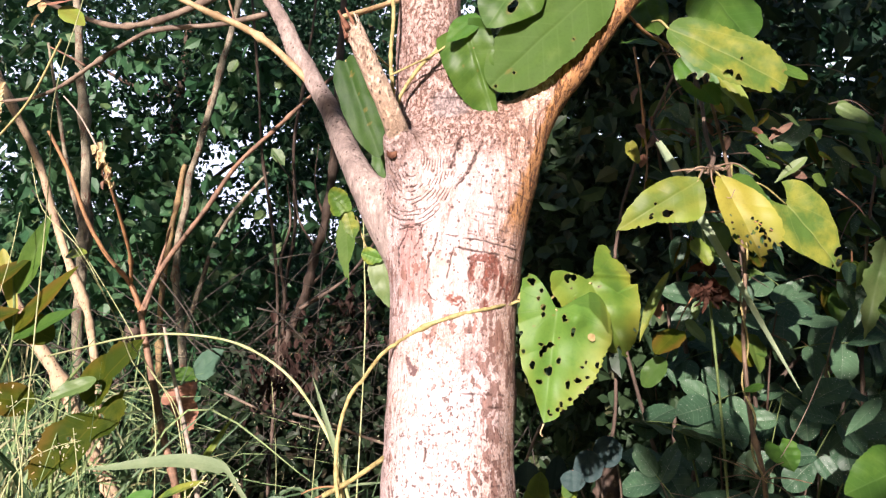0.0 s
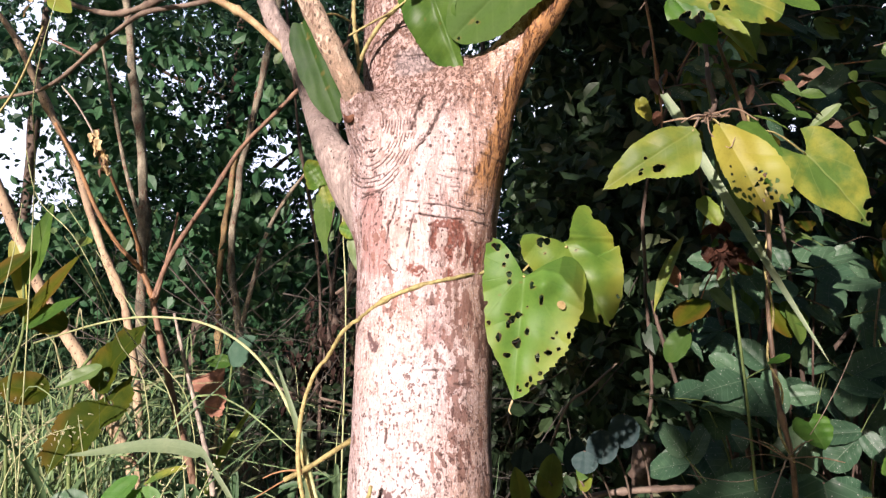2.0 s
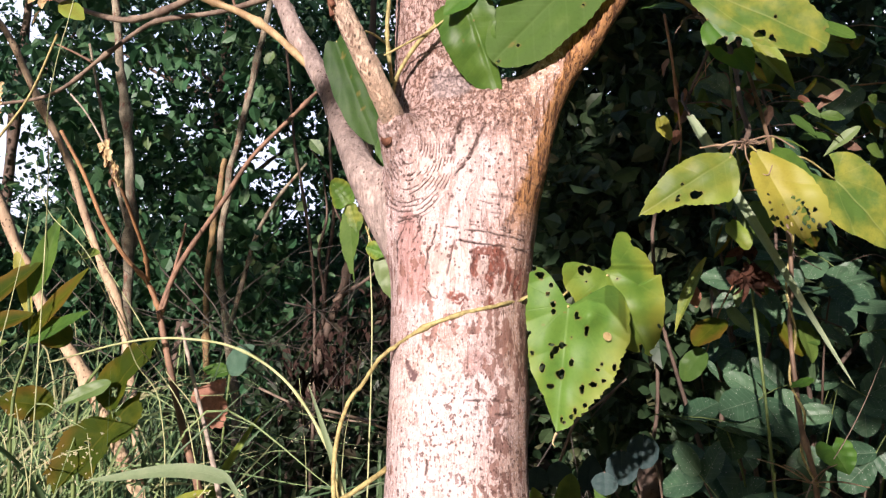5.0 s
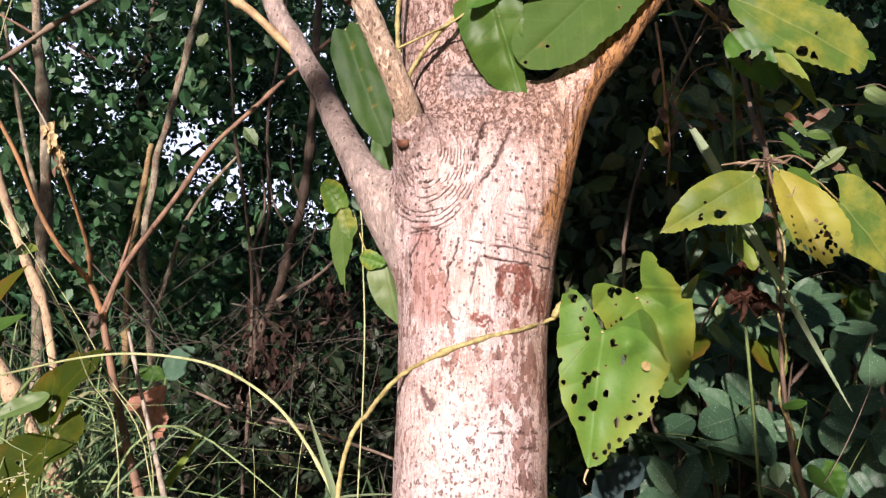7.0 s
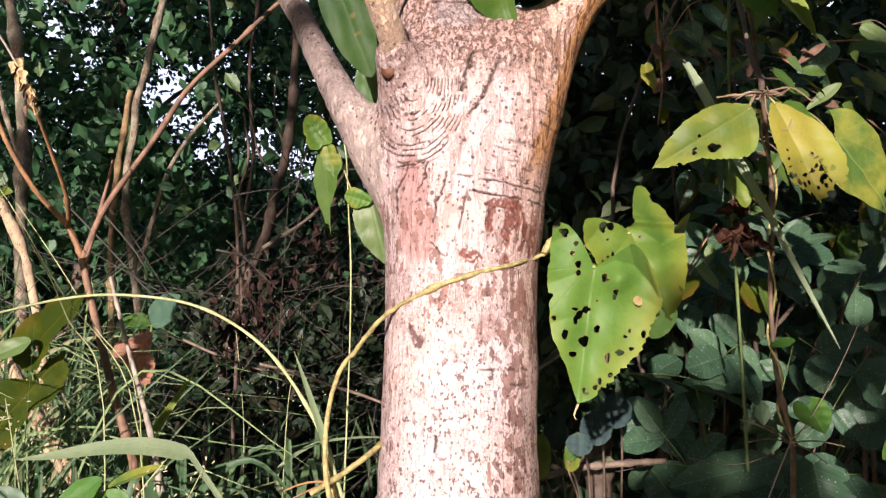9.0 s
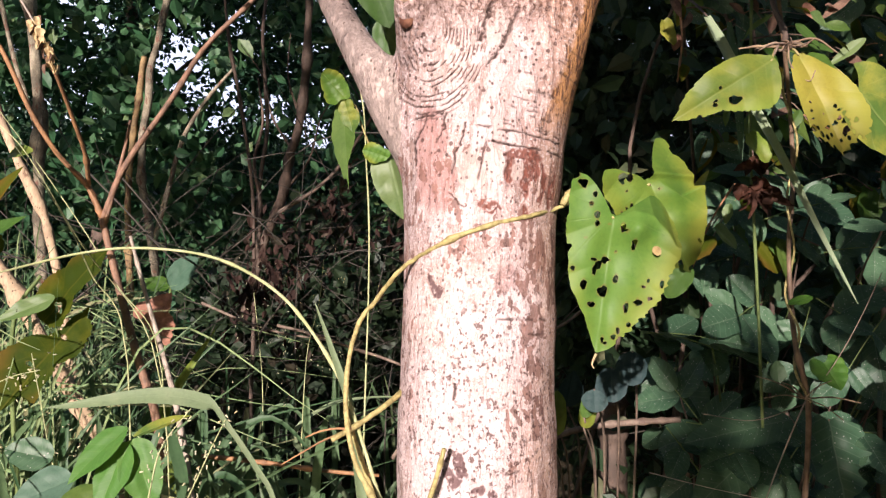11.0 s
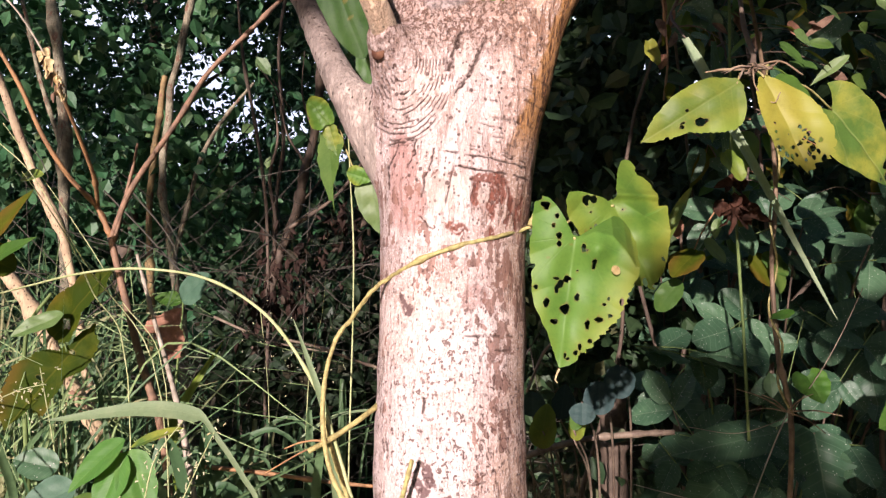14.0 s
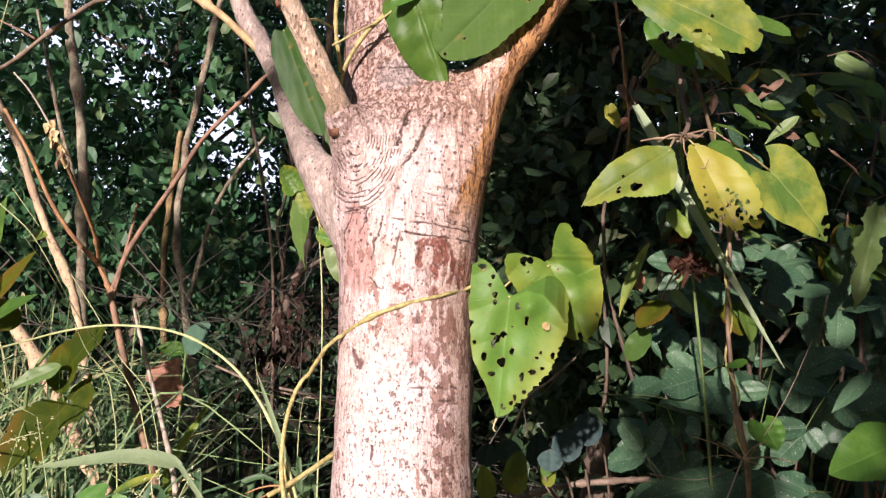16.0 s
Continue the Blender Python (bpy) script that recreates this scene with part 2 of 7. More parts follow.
def leaf_material(name, young, old, vein, through_part=0.35, rough=0.45, gloss=0.45, style="net", blotch=0.35, edge=None, dust=0.0, ribs=0.16):
    """Leaf tissue: two greens in patches, pale veins (fanned or feathered), browned rims round the bites."""
    m, nt = fresh(name)
    ob, uv = coords(nt)
    u, v, _ = split(nt, uv)
    au = calc(nt, "ABSOLUTE", u)
    patches = grain(nt, ob, 28, 4, 0.6)
    fine = grain(nt, ob, 330, 3, 0.6)
    rnd = each_object(nt)
    col = blend(nt, ramp(nt, calc(nt, "ADD", patches, calc(nt, "MULTIPLY", calc(nt, "SUBTRACT", rnd, 0.5), blotch)), 0.36, 0.66), young, old)
    col = blend(nt, calc(nt, "MULTIPLY", ramp(nt, fine, 0.45, 0.7), 0.18), col, tuple(0.4 * k for k in young))
    if style == "fan":
        ang = calc(nt, "ARCTAN2", calc(nt, "MULTIPLY", u, 0.42), calc(nt, "ADD", v, 0.02))
        bend = calc(nt, "ADD", calc(nt, "ABSOLUTE", ang), calc(nt, "MULTIPLY", v, 0.25))
        line = calc(nt, "ABSOLUTE", calc(nt, "SUBTRACT", calc(nt, "FRACT", calc(nt, "ADD", calc(nt, "MULTIPLY", bend, 1.55), 0.5)), 0.5))
    else:
        run = calc(nt, "SUBTRACT", calc(nt, "MULTIPLY", v, 8.0), calc(nt, "MULTIPLY", au, 1.7))
        line = calc(nt, "ABSOLUTE", calc(nt, "SUBTRACT", calc(nt, "FRACT", run), 0.5))
        line = calc(nt, "MULTIPLY", line, 0.5)
    side = calc(nt, "SUBTRACT", 1.0, ramp(nt, line, 0.0, 0.05))
    mid = calc(nt, "SUBTRACT", 1.0, ramp(nt, au, 0.008, 0.04))
    net = calc(nt, "MULTIPLY", calc(nt, "SUBTRACT", 1.0, ramp(nt, cells(nt, ob, 240)[0], 0.35, 0.7)), 0.12)
    veins = calc(nt, "MAXIMUM", calc(nt, "MULTIPLY", side, 0.55), mid)
    col = blend(nt, calc(nt, "MULTIPLY", veins, 0.4 if style == "fan" else ribs), col, vein)
    if edge is not None:
        margin = ramp(nt, calc(nt, "ADD", calc(nt, "ADD", calc(nt, "MULTIPLY", au, 0.55), calc(nt, "MULTIPLY", v, 0.35)), calc(nt, "MULTIPLY", patches, 0.4)), 0.50, 0.86)
        col = blend(nt, calc(nt, "MULTIPLY", margin, 0.75), col, edge)
    rim = nt.nodes.new("ShaderNodeAttribute")
    rim.attribute_name = "rim"
    col = blend(nt, calc(nt, "MULTIPLY", rim.outputs["Fac"], 0.7), col, (0.20, 0.15, 0.04))
    if dust > 0:
        dd, dc = cells(nt, ob, 260)
        speck = calc(nt, "MULTIPLY", calc(nt, "LESS_THAN", dd, 0.22), calc(nt, "LESS_THAN", split(nt, dc)[0], 0.25))
        col = blend(nt, calc(nt, "MULTIPLY", speck, dust), col, (0.45, 0.45, 0.40))
    height = calc(nt, "SUBTRACT", calc(nt, "ADD", calc(nt, "MULTIPLY", patches, 0.6), calc(nt, "MULTIPLY", net, 0.25)), calc(nt, "MULTIPLY", veins, 0.5 if style == "fan" else 0.2))
    surface(nt, col, rough, relief(nt, height, 0.0008, 0.6), gloss, blend(nt, 0.4, col, (0.28, 0.36, 0.05)) if through_part > 0.2 else col, through_part)
    return m


def crowd_material(name, a, b, c, through_part=0.25, rough=0.5, gloss=0.4):
    """Many small leaves or blades in one mesh, each with its own tone."""
    m, nt = fresh(name)
    ob, _ = coords(nt)
    r = island(nt)
    col = blend(nt, ramp(nt, r, 0.0, 0.7), a, b)
    col = blend(nt, ramp(nt, r, 0.86, 0.97), col, c)
    col = blend(nt, calc(nt, "MULTIPLY", ramp(nt, grain(nt, ob, 60, 3), 0.45, 0.7), 0.35), col, tuple(0.5 * k for k in a))
    surface(nt, col, rough, None, gloss, col, through_part)
    return m


def dry_material(name, a, b, rough=0.75):
    m, nt = fresh(name)
    ob, _ = coords(nt)
    n1 = grain(nt, ob, 45, 5, 0.65)
    n2 = grain(nt, ob, 300, 3, 0.6)
    col = blend(nt, ramp(nt, n1, 0.35, 0.65), a, b)
    col = blend(nt, calc(nt, "MULTIPLY", ramp(nt, n2, 0.5, 0.75), 0.5), col, tuple(0.4 * k for k in b))
    surface(nt, col, rough, relief(nt, calc(nt, "ADD", n1, calc(nt, "MULTIPLY", n2, 0.4)), 0.0015, 0.8), 0.25, col, 0.15)
    return m


def stem_material(name, a, b, knots=40):
    m, nt = fresh(name)
    ob, _ = coords(nt)
    n1 = grain(nt, ob, knots, 4, 0.6)
    n2 = grain(nt, stretched(nt, ob, 500, 500, 110), 1.0, 3)
    col = blend(nt, ramp(nt, n1, 0.38, 0.64), a, b)
    col = blend(nt, calc(nt, "MULTIPLY", ramp(nt, n2, 0.5, 0.75), 0.4), col, tuple(0.4 * k for k in b))
    surface(nt, col, 0.6, relief(nt, n2, 0.0008, 0.7), 0.35)
    return m


def soil_material(name):
    m, nt = fresh(name)
    ob, _ = coords(nt)
    n1 = grain(nt, ob, 3.0, 6, 0.65)
    n2 = grain(nt, ob, 40, 5, 0.7)
    col = blend(nt, ramp(nt, n1, 0.35, 0.65), (0.075, 0.055, 0.035), (0.05, 0.06, 0.022))
    col = blend(nt, ramp(nt, n2, 0.52, 0.66), col, (0.13, 0.09, 0.055))
    surface(nt, col, 0.95, relief(nt, n2, 0.02), 0.2)
    return m


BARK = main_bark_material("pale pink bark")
LIMB_BARK = bark_material("grey limb bark", (0.56, 0.445, 0.395), (0.27, 0.205, 0.18), 0.2, 0.0, (230, 230, 45), 0.28)
STUB_WOOD = bark_material("broken stub bark", (0.92, 0.73, 0.57), (0.72, 0.50, 0.35), 0.45, 0.30, (300, 300, 120), 0.42)
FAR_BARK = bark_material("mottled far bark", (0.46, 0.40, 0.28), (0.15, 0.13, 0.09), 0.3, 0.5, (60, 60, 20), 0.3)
# golden tone puts the sunlight on the short trunk into its colour
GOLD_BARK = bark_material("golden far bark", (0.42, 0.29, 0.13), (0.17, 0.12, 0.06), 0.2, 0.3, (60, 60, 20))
# dark bark; on the far trunks it stands in for shade
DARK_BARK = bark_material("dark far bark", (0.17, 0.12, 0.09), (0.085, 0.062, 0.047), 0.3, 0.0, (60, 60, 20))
TAN_BARK = bark_material("tan stem bark", (0.60, 0.44, 0.28), (0.36, 0.26, 0.17), 0.3, 0.2)
RED_BARK = stem_material("reddish shrub bark", (0.30, 0.175, 0.11), (0.165, 0.10, 0.068))
PALE_STICK = stem_material("pale dead stick", (0.50, 0.42, 0.34), (0.30, 0.25, 0.20))
TWIG = stem_material("grey brown twig", (0.27, 0.205, 0.15), (0.15, 0.105, 0.08))
BROWN_STEM = stem_material("brown climbing stem", (0.24, 0.16, 0.10), (0.13, 0.085, 0.055))
GOLD_TWIG = stem_material("golden twig", (0.52, 0.38, 0.20), (0.33, 0.22, 0.11))
VINE_STEM = stem_material("yellow green vine", (0.49, 0.42, 0.17), (0.28, 0.23, 0.09), 160)
CULM = stem_material("pale grass stalk", (0.50, 0.52, 0.27), (0.38, 0.42, 0.19))
GREEN_STALK = stem_material("green stalk", (0.16, 0.22, 0.07), (0.11, 0.16, 0.05))
DRY_TWIG = stem_material("dry beige twig", (0.36, 0.26, 0.16), (0.20, 0.13, 0.085))
ORANGE_TWIG = stem_material("orange twig", (0.42, 0.22, 0.10), (0.26, 0.14, 0.07))
HEART = leaf_material("heart leaf", (0.085, 0.20, 0.030), (0.125, 0.245, 0.038), (0.17, 0.29, 0.07), 0.22, 0.52, 0.3, "fan", 0.2, (0.30, 0.33, 0.045))
HEART_BACK = leaf_material("heart leaf behind", (0.105, 0.215, 0.028), (0.17, 0.265, 0.036), (0.22, 0.32, 0.07), 0.3, 0.45, 0.4, "fan", 0.2, (0.36, 0.35, 0.045))
YELLOW_GREEN = leaf_material("yellowing leaf", (0.125, 0.19, 0.026), (0.225, 0.25, 0.035), (0.38, 0.40, 0.12), 0.3, 0.5, 0.35, "net", 0.2, (0.24, 0.33, 0.05))
YELLOW = leaf_material("yellow leaf", (0.37, 0.335, 0.05), (0.26, 0.28, 0.04), (0.42, 0.40, 0.11), 0.3, 0.5, 0.3, "net", 0.2, (0.36, 0.37, 0.06))
LIME = leaf_material("half yellow leaf", (0.095, 0.180, 0.032), (0.30, 0.315, 0.046), (0.34, 0.39, 0.12), 0.3, 0.5, 0.35, "fan", 0.1)
BRIGHT = leaf_material("fresh green leaf", (0.055, 0.155, 0.020), (0.095, 0.205, 0.028), (0.18, 0.29, 0.07), 0.3, 0.45, 0.35, "net", 0.3)
FRESH = leaf_material("pale fresh green leaf", (0.085, 0.215, 0.040), (0.125, 0.255, 0.050), (0.20, 0.33, 0.10), 0.3, 0.5, 0.3, "net", 0.3, None, 0.0, 0.3)
DEEP = leaf_material("deep green leaf", (0.048, 0.118, 0.016), (0.085, 0.165, 0.024), (0.13, 0.23, 0.06), 0.25, 0.46, 0.3, "net", 0.3, None, 0.0, 0.3)
# vine green darkened to stand in for shade on the long leaf
SHADED_VINE = leaf_material("vine leaf darkened as shaded", (0.022, 0.066, 0.010), (0.040, 0.092, 0.014), (0.07, 0.13, 0.035), 0.2, 0.55, 0.25, "net", 0.4, None, 0.0, 0.15)
MATT = leaf_material("matt green leaf", (0.072, 0.140, 0.026), (0.108, 0.180, 0.038), (0.15, 0.23, 0.07), 0.25, 0.65, 0.15, "net", 0.3, None, 0.0, 0.25)
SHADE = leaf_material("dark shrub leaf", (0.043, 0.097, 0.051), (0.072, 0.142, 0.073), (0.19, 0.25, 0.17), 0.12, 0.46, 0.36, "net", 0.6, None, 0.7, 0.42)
BLUE = leaf_material("bluish shrub leaf", (0.030, 0.058, 0.058), (0.048, 0.085, 0.080), (0.10, 0.15, 0.13), 0.15, 0.6, 0.2, "net", 0.5)
OLIVE = leaf_material("olive browning leaf", (0.034, 0.058, 0.004), (0.086, 0.098, 0.006), (0.13, 0.12, 0.015), 0.3, 0.7, 0.1, "fan", 0.4, (0.13, 0.075, 0.012))
PALE_GREEN = leaf_material("pale green leaf", (0.12, 0.20, 0.06), (0.17, 0.24, 0.085), (0.24, 0.30, 0.14), 0.25, 0.45, 0.35, "net", 0.3)
WEED = leaf_material("dull green weed leaf", (0.066, 0.135, 0.026), (0.115, 0.185, 0.036), (0.11, 0.17, 0.05), 0.3, 0.5, 0.3, "net", 0.5)
TEAL = leaf_material("pale teal leaf", (0.07, 0.14, 0.09), (0.10, 0.18, 0.12), (0.14, 0.21, 0.15), 0.2, 0.5, 0.3)
# blade green lightened to stand in for sun on the hanging blade
SWORD = leaf_material("sword blade lightened as sunlit", (0.28, 0.36, 0.21), (0.34, 0.41, 0.25), (0.46, 0.50, 0.34), 0.2, 0.45, 0.4, "net", 0.2)
BLADE = leaf_material("grey green blade", (0.20, 0.27, 0.14), (0.25, 0.31, 0.17), (0.34, 0.38, 0.24), 0.2, 0.45, 0.4, "net", 0.2)
# rust tone lightened in place of sun the large leaf misses
RUST = dry_material("rust dry leaf", (0.40, 0.20, 0.135), (0.29, 0.14, 0.09))
DRY_RED = dry_material("dark red dry leaf", (0.085, 0.034, 0.020), (0.036, 0.017, 0.011))
DRY_BROWN = dry_material("brown dry leaf", (0.24, 0.15, 0.10), (0.13, 0.07, 0.05))
STRAW = dry_material("straw husk", (0.70, 0.55, 0.31), (0.50, 0.35, 0.17))
BLOTCH = dry_material("dried leaf spot", (0.46, 0.36, 0.16), (0.33, 0.22, 0.10))
RAW_WOOD = dry_material("splintered wood", (0.34, 0.17, 0.10), (0.17, 0.07, 0.045))
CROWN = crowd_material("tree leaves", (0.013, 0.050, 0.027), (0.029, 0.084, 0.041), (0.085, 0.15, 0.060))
# leaf green darkened to put the deep shade into the colour
DIM = crowd_material("leaves darkened for deep shade", (0.018, 0.036, 0.016), (0.030, 0.052, 0.022), (0.06, 0.05, 0.03))
UNDER = crowd_material("undergrowth leaves", (0.036, 0.115, 0.048), (0.072, 0.170, 0.070), (0.14, 0.21, 0.08))
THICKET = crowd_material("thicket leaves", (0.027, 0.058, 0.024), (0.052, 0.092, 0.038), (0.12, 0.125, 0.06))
# dead leaf browns darkened in place of the shade around them
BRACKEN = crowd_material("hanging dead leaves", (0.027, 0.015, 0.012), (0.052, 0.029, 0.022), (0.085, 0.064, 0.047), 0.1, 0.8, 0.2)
GRASS = crowd_material("grass blades", (0.055, 0.120, 0.050), (0.115, 0.190, 0.085), (0.30, 0.30, 0.15), 0.25, 0.5, 0.35)
PALE_GRASS = crowd_material("pale grass blades", (0.20, 0.31, 0.12), (0.31, 0.40, 0.18), (0.50, 0.46, 0.26), 0.25, 0.5, 0.35)
# twig greys darkened in place of shade on the tangle
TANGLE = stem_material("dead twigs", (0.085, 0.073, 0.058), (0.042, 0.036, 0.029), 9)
SEED = crowd_material("grass seed", (0.58, 0.56, 0.34), (0.66, 0.63, 0.42), (0.62, 0.48, 0.24), 0.1, 0.7, 0.2)
SOIL = soil_material("leaf litter soil")


# ---- geometry helpers ----
def thing(name, place, label, category, group="", kind=""):
    e = new(name)
    e.empty_display_size = 0.03
    e.location = place
    return tagged(e, label, category, group, kind)


def attach(ob, parent):
    """Parent ob, whose mesh lies in world metres, to an unturned top-level thing or to a part of one."""
    at = Vector((0, 0, 0))
    p = parent
    while p is not None:
        at += p.location if p.parent is None else Vector((0, 0, 0))
        p = p.parent
    ob.parent = parent
    if parent.parent is None:
        ob.matrix_parent_inverse = Matrix.Translation(-at)
    return ob


def mesh_of(name, verts, faces, material, smooth=True):
    me = bpy.data.meshes.new(name)
    me.from_pydata([tuple(map(float, v)) for v in verts], [], faces)
    me.materials.append(material)
    if smooth:
        me.polygons.foreach_set("use_smooth", [True] * len(me.polygons))
    me.update()
    return me


def part(name, me, parent, label=""):
    ob = new(name, me)
    if parent is not None:
        attach(ob, parent)
    return tagged(ob, label)


def smooth(v, lo, hi):
    t = np.clip((v - lo) / (hi - lo), 0, 1)
    return t * t * (3 - 2 * t)


def spline(points, per=6):
    """A smooth curve through the points (centripetal Catmull-Rom)."""
    p = [np.array(q, float) for q in points]
    p = [2 * p[0] - p[1], *p, 2 * p[-1] - p[-2]]
    out = []
    for a, b, c, d in zip(p, p[1:], p[2:], p[3:]):
        t1 = math.sqrt(np.linalg.norm(b - a)) + 1e-6
        t2 = t1 + math.sqrt(np.linalg.norm(c - b)) + 1e-6
        t3 = t2 + math.sqrt(np.linalg.norm(d - c)) + 1e-6
        for k in range(per):
            t = t1 + (t2 - t1) * k / per
            a1 = a + (b - a) * (t / t1)
            a2 = b + (c - b) * ((t - t1) / (t2 - t1))
            a3 = c + (d - c) * ((t - t2) / (t3 - t2))
            b1 = a1 + (a2 - a1) * (t / t2)
            b2 = a2 + (a3 - a2) * ((t - t1) / (t3 - t1))
            out.append(b1 + (b2 - b1) * ((t - t1) / (t2 - t1)))
    out.append(p[-2])
    return np.array(out)


def sweep_frames(path):
    tang = np.gradient(path, axis=0)
    tang /= np.linalg.norm(tang, axis=1)[:, None] + 1e-12
    side = np.cross(tang[0], (0.3, 1.0, 0.2))
    side /= np.linalg.norm(side)
    sides = []
    for t in tang:
        side = side - t * side.dot(t)
        side /= np.linalg.norm(side)
        sides.append(side.copy())
    sides = np.array(sides)
    return tang, sides, np.cross(tang, sides)


def tube(points, r0, r1, sides=8, per=6, lumps=0.0, knots=0, seed=0):
    """Vertices and faces of a tapered, slightly uneven stem, closed at both ends."""
    rng = np.random.RandomState(seed)
    path = spline(points, per)
    n = len(path)
    s = np.linspace(0, 1, n)
    rad = r0 + (r1 - r0) * s
    rad = rad * (1 + lumps * np.interp(s, np.linspace(0, 1, max(4, n // 2)), rng.uniform(-1, 1, max(4, n // 2))))
    for k in range(knots):
        c = rng.uniform(0.05, 0.95)
        rad = rad * (1 + 0.35 * np.exp(-((s - c) / 0.012) ** 2))
    tang, a, b = sweep_frames(path)
    ang = np.linspace(0, 2 * np.pi, sides, endpoint=False)
    ring = rad[:, None, None] * (np.cos(ang)[None, :, None] * a[:, None] + np.sin(ang)[None, :, None] * b[:, None])
    ring *= 1 + lumps * 0.5 * rng.uniform(-1, 1, (n, sides, 1))
    verts = (path[:, None] + ring).reshape(-1, 3)
    faces = [(i * sides + k, i * sides + (k + 1) % sides, (i + 1) * sides + (k + 1) % sides, (i + 1) * sides + k) for i in range(n - 1) for k in range(sides)]
    faces.append(tuple(range(sides - 1, -1, -1)))
    faces.append(tuple((n - 1) * sides + k for k in range(sides)))
    return verts, faces


def stem(parent, name, points, r0, r1, material, sides=8, per=6, lumps=0.06, knots=0, label="", seed=None):
    v, f = tube(points, r0, r1, sides, per, lumps, knots, len(bpy.data.objects) if seed is None else seed)
    return part(name, mesh_of(name, v, f, material), parent, label)


def merge(pieces):
    """Join (verts, faces) pairs."""
    vs, fs, base = [], [], 0
    for v, f in pieces:
        vs.append(np.asarray(v))
        fs += [tuple(i + base for i in q) for q in f]
        base += len(v)
    return np.concatenate(vs), fs


# ---- leaves ----
OUTLINES = {"heart": (0.40, 0.82, 0.26), "ovate": (0.52, 0.80, 0.0), "blunt": (0.42, 0.42, 0.0), "oval": (0.55, 0.55, 0.0), "lance": (0.70, 1.05, 0.0), "round": (0.45, 0.50, 0.10), "blade": (0.46, 0.60, 0.06), "lobed": (0.50, 0.75, 0.12), "leaflet": (0.50, 0.62, 0.0)}


def leaf_mesh(name, length, width, outline, material, holes=(), n=34, fold=0.0, curl=0.0, roll=0.0, wave=0.0, teeth=0.0, crumple=0.0, seed=0, spread=None, jag=None, lift=None):
    """A leaf blade: x across, y from the stalk to the tip, z its upper side. width: half of it. Holes: across, along, size (in parts of the leaf)."""
    a, b, back = OUTLINES[outline]
    if spread is not None:
        # a blade of its own outline: reach from the stalk, in leaf lengths, by degrees from the tip
        turn, reach = np.array(spread).T
        dense_turn = np.arange(-180, 181, 3.0)
        dense_reach = np.interp(dense_turn, turn, reach, period=360)
        back = max(0.0, float((-dense_reach * np.cos(np.radians(dense_turn))).max()))
        width = length * float(np.abs(dense_reach * np.sin(np.radians(dense_turn))).max())
    peak = a / (a + b)
    top = peak ** a * (1 - peak) ** b
    rng = np.random.RandomState(seed)
    ph = rng.uniform(0, 6.28, 6)
    spots = []
    for hx, hy, hr in holes:
        for k in range(1 + rng.randint(3)):
            spots.append((hx * width + rng.uniform(-0.5, 0.5) * hr * length, hy * length + rng.uniform(-0.5, 0.5) * hr * length, hr * length * rng.uniform(0.8, 1.35), rng.uniform(0.6, 1.7)))

    def edge(x, y):
        """Below 0 inside the blade; in metres."""
        if spread is not None:
            at = np.degrees(np.arctan2(x, y))
            far = np.hypot(x, y)
            limit = length * np.interp(at, turn, reach, period=360) * (1 + 0.010 * np.sin(at * 0.21 + ph[0]) + 0.006 * np.sin(at * 0.63 + ph[1]))
            if jag is not None:
                lo, hi, deep, count = jag
                limit = limit * (1 - deep * np.where((at > lo) & (at < hi), ((at - lo) / (hi - lo) * count) % 1, 0.0))
            g = far - limit
            for cx, cy, r, st in spots:
                g = np.maximum(g, r - np.hypot((x - cx) * st, (y - cy) / st) - 0.12 * r * np.sin(3 * np.arctan2(y - cy, x - cx) + ph[3]))
            return g
        s = np.clip((y / length + back) / (1 + back), 1e-5, 1 - 1e-5)
        w = width * s ** a * (1 - s) ** b / top
        w = w * (1 + 0.04 * np.sin(7 * s + ph[0] + np.sign(x)) + 0.02 * np.sin(23 * s + ph[1] - np.sign(x)))
        if teeth:
            w = w * (1 - teeth * np.abs(((s * 17 + 0.3 * np.sign(x)) % 1) - 0.5))
        if outline == "lobed":
            w = w * (1 - 0.45 * (0.5 + 0.5 * np.cos(s * 2 * np.pi * 3.4 + 0.6 * np.sign(x) + ph[2])) ** 2) * (1 + 0.06 * np.sin(s * 60 + ph[5]))
        g = np.abs(x) - w
        g = np.maximum(g, np.abs(y / length - (1 - back) / 2) * length - (1 + back) / 2 * length)
        if back > 0:
            slot = width * 0.46 * np.clip(-y / (back * length), 0, 1) ** 0.75
            g = np.maximum(g, np.where(y < 0, slot - np.abs(x), -1.0))
        for cx, cy, r, st in spots:
            g = np.maximum(g, r - np.hypot((x - cx) * st, (y - cy) / st) - 0.12 * r * np.sin(3 * np.arctan2(y - cy, x - cx) + ph[3]))
        return g

    ys = np.linspace(-back * length * 1.02, length * 1.01, n)
    step = ys[1] - ys[0]
    m = 2 * int(np.ceil(width * 1.1 / step)) + 1
    xs = (np.arange(m) - m // 2) * step
    gx, gy = np.meshgrid(xs, ys)
    gx, gy = gx.copy(), gy.copy()
    val = edge(gx, gy)
    ins = val < 0
    ox, oy = gx.copy(), gy.copy()
    moved = np.zeros_like(ins)
    for di, dj in ((0, 1), (0, -1), (1, 0), (-1, 0), (1, 1), (1, -1), (-1, 1), (-1, -1)):
        nb = np.roll(ins, (-di, -dj), (0, 1))
        if di == 1:
            nb[-1] = False
        if di == -1:
            nb[0] = False
        if dj == 1:
            nb[:, -1] = False
        if dj == -1:
            nb[:, 0] = False
        go = ~ins & ~moved & nb
        if not go.any():
            continue
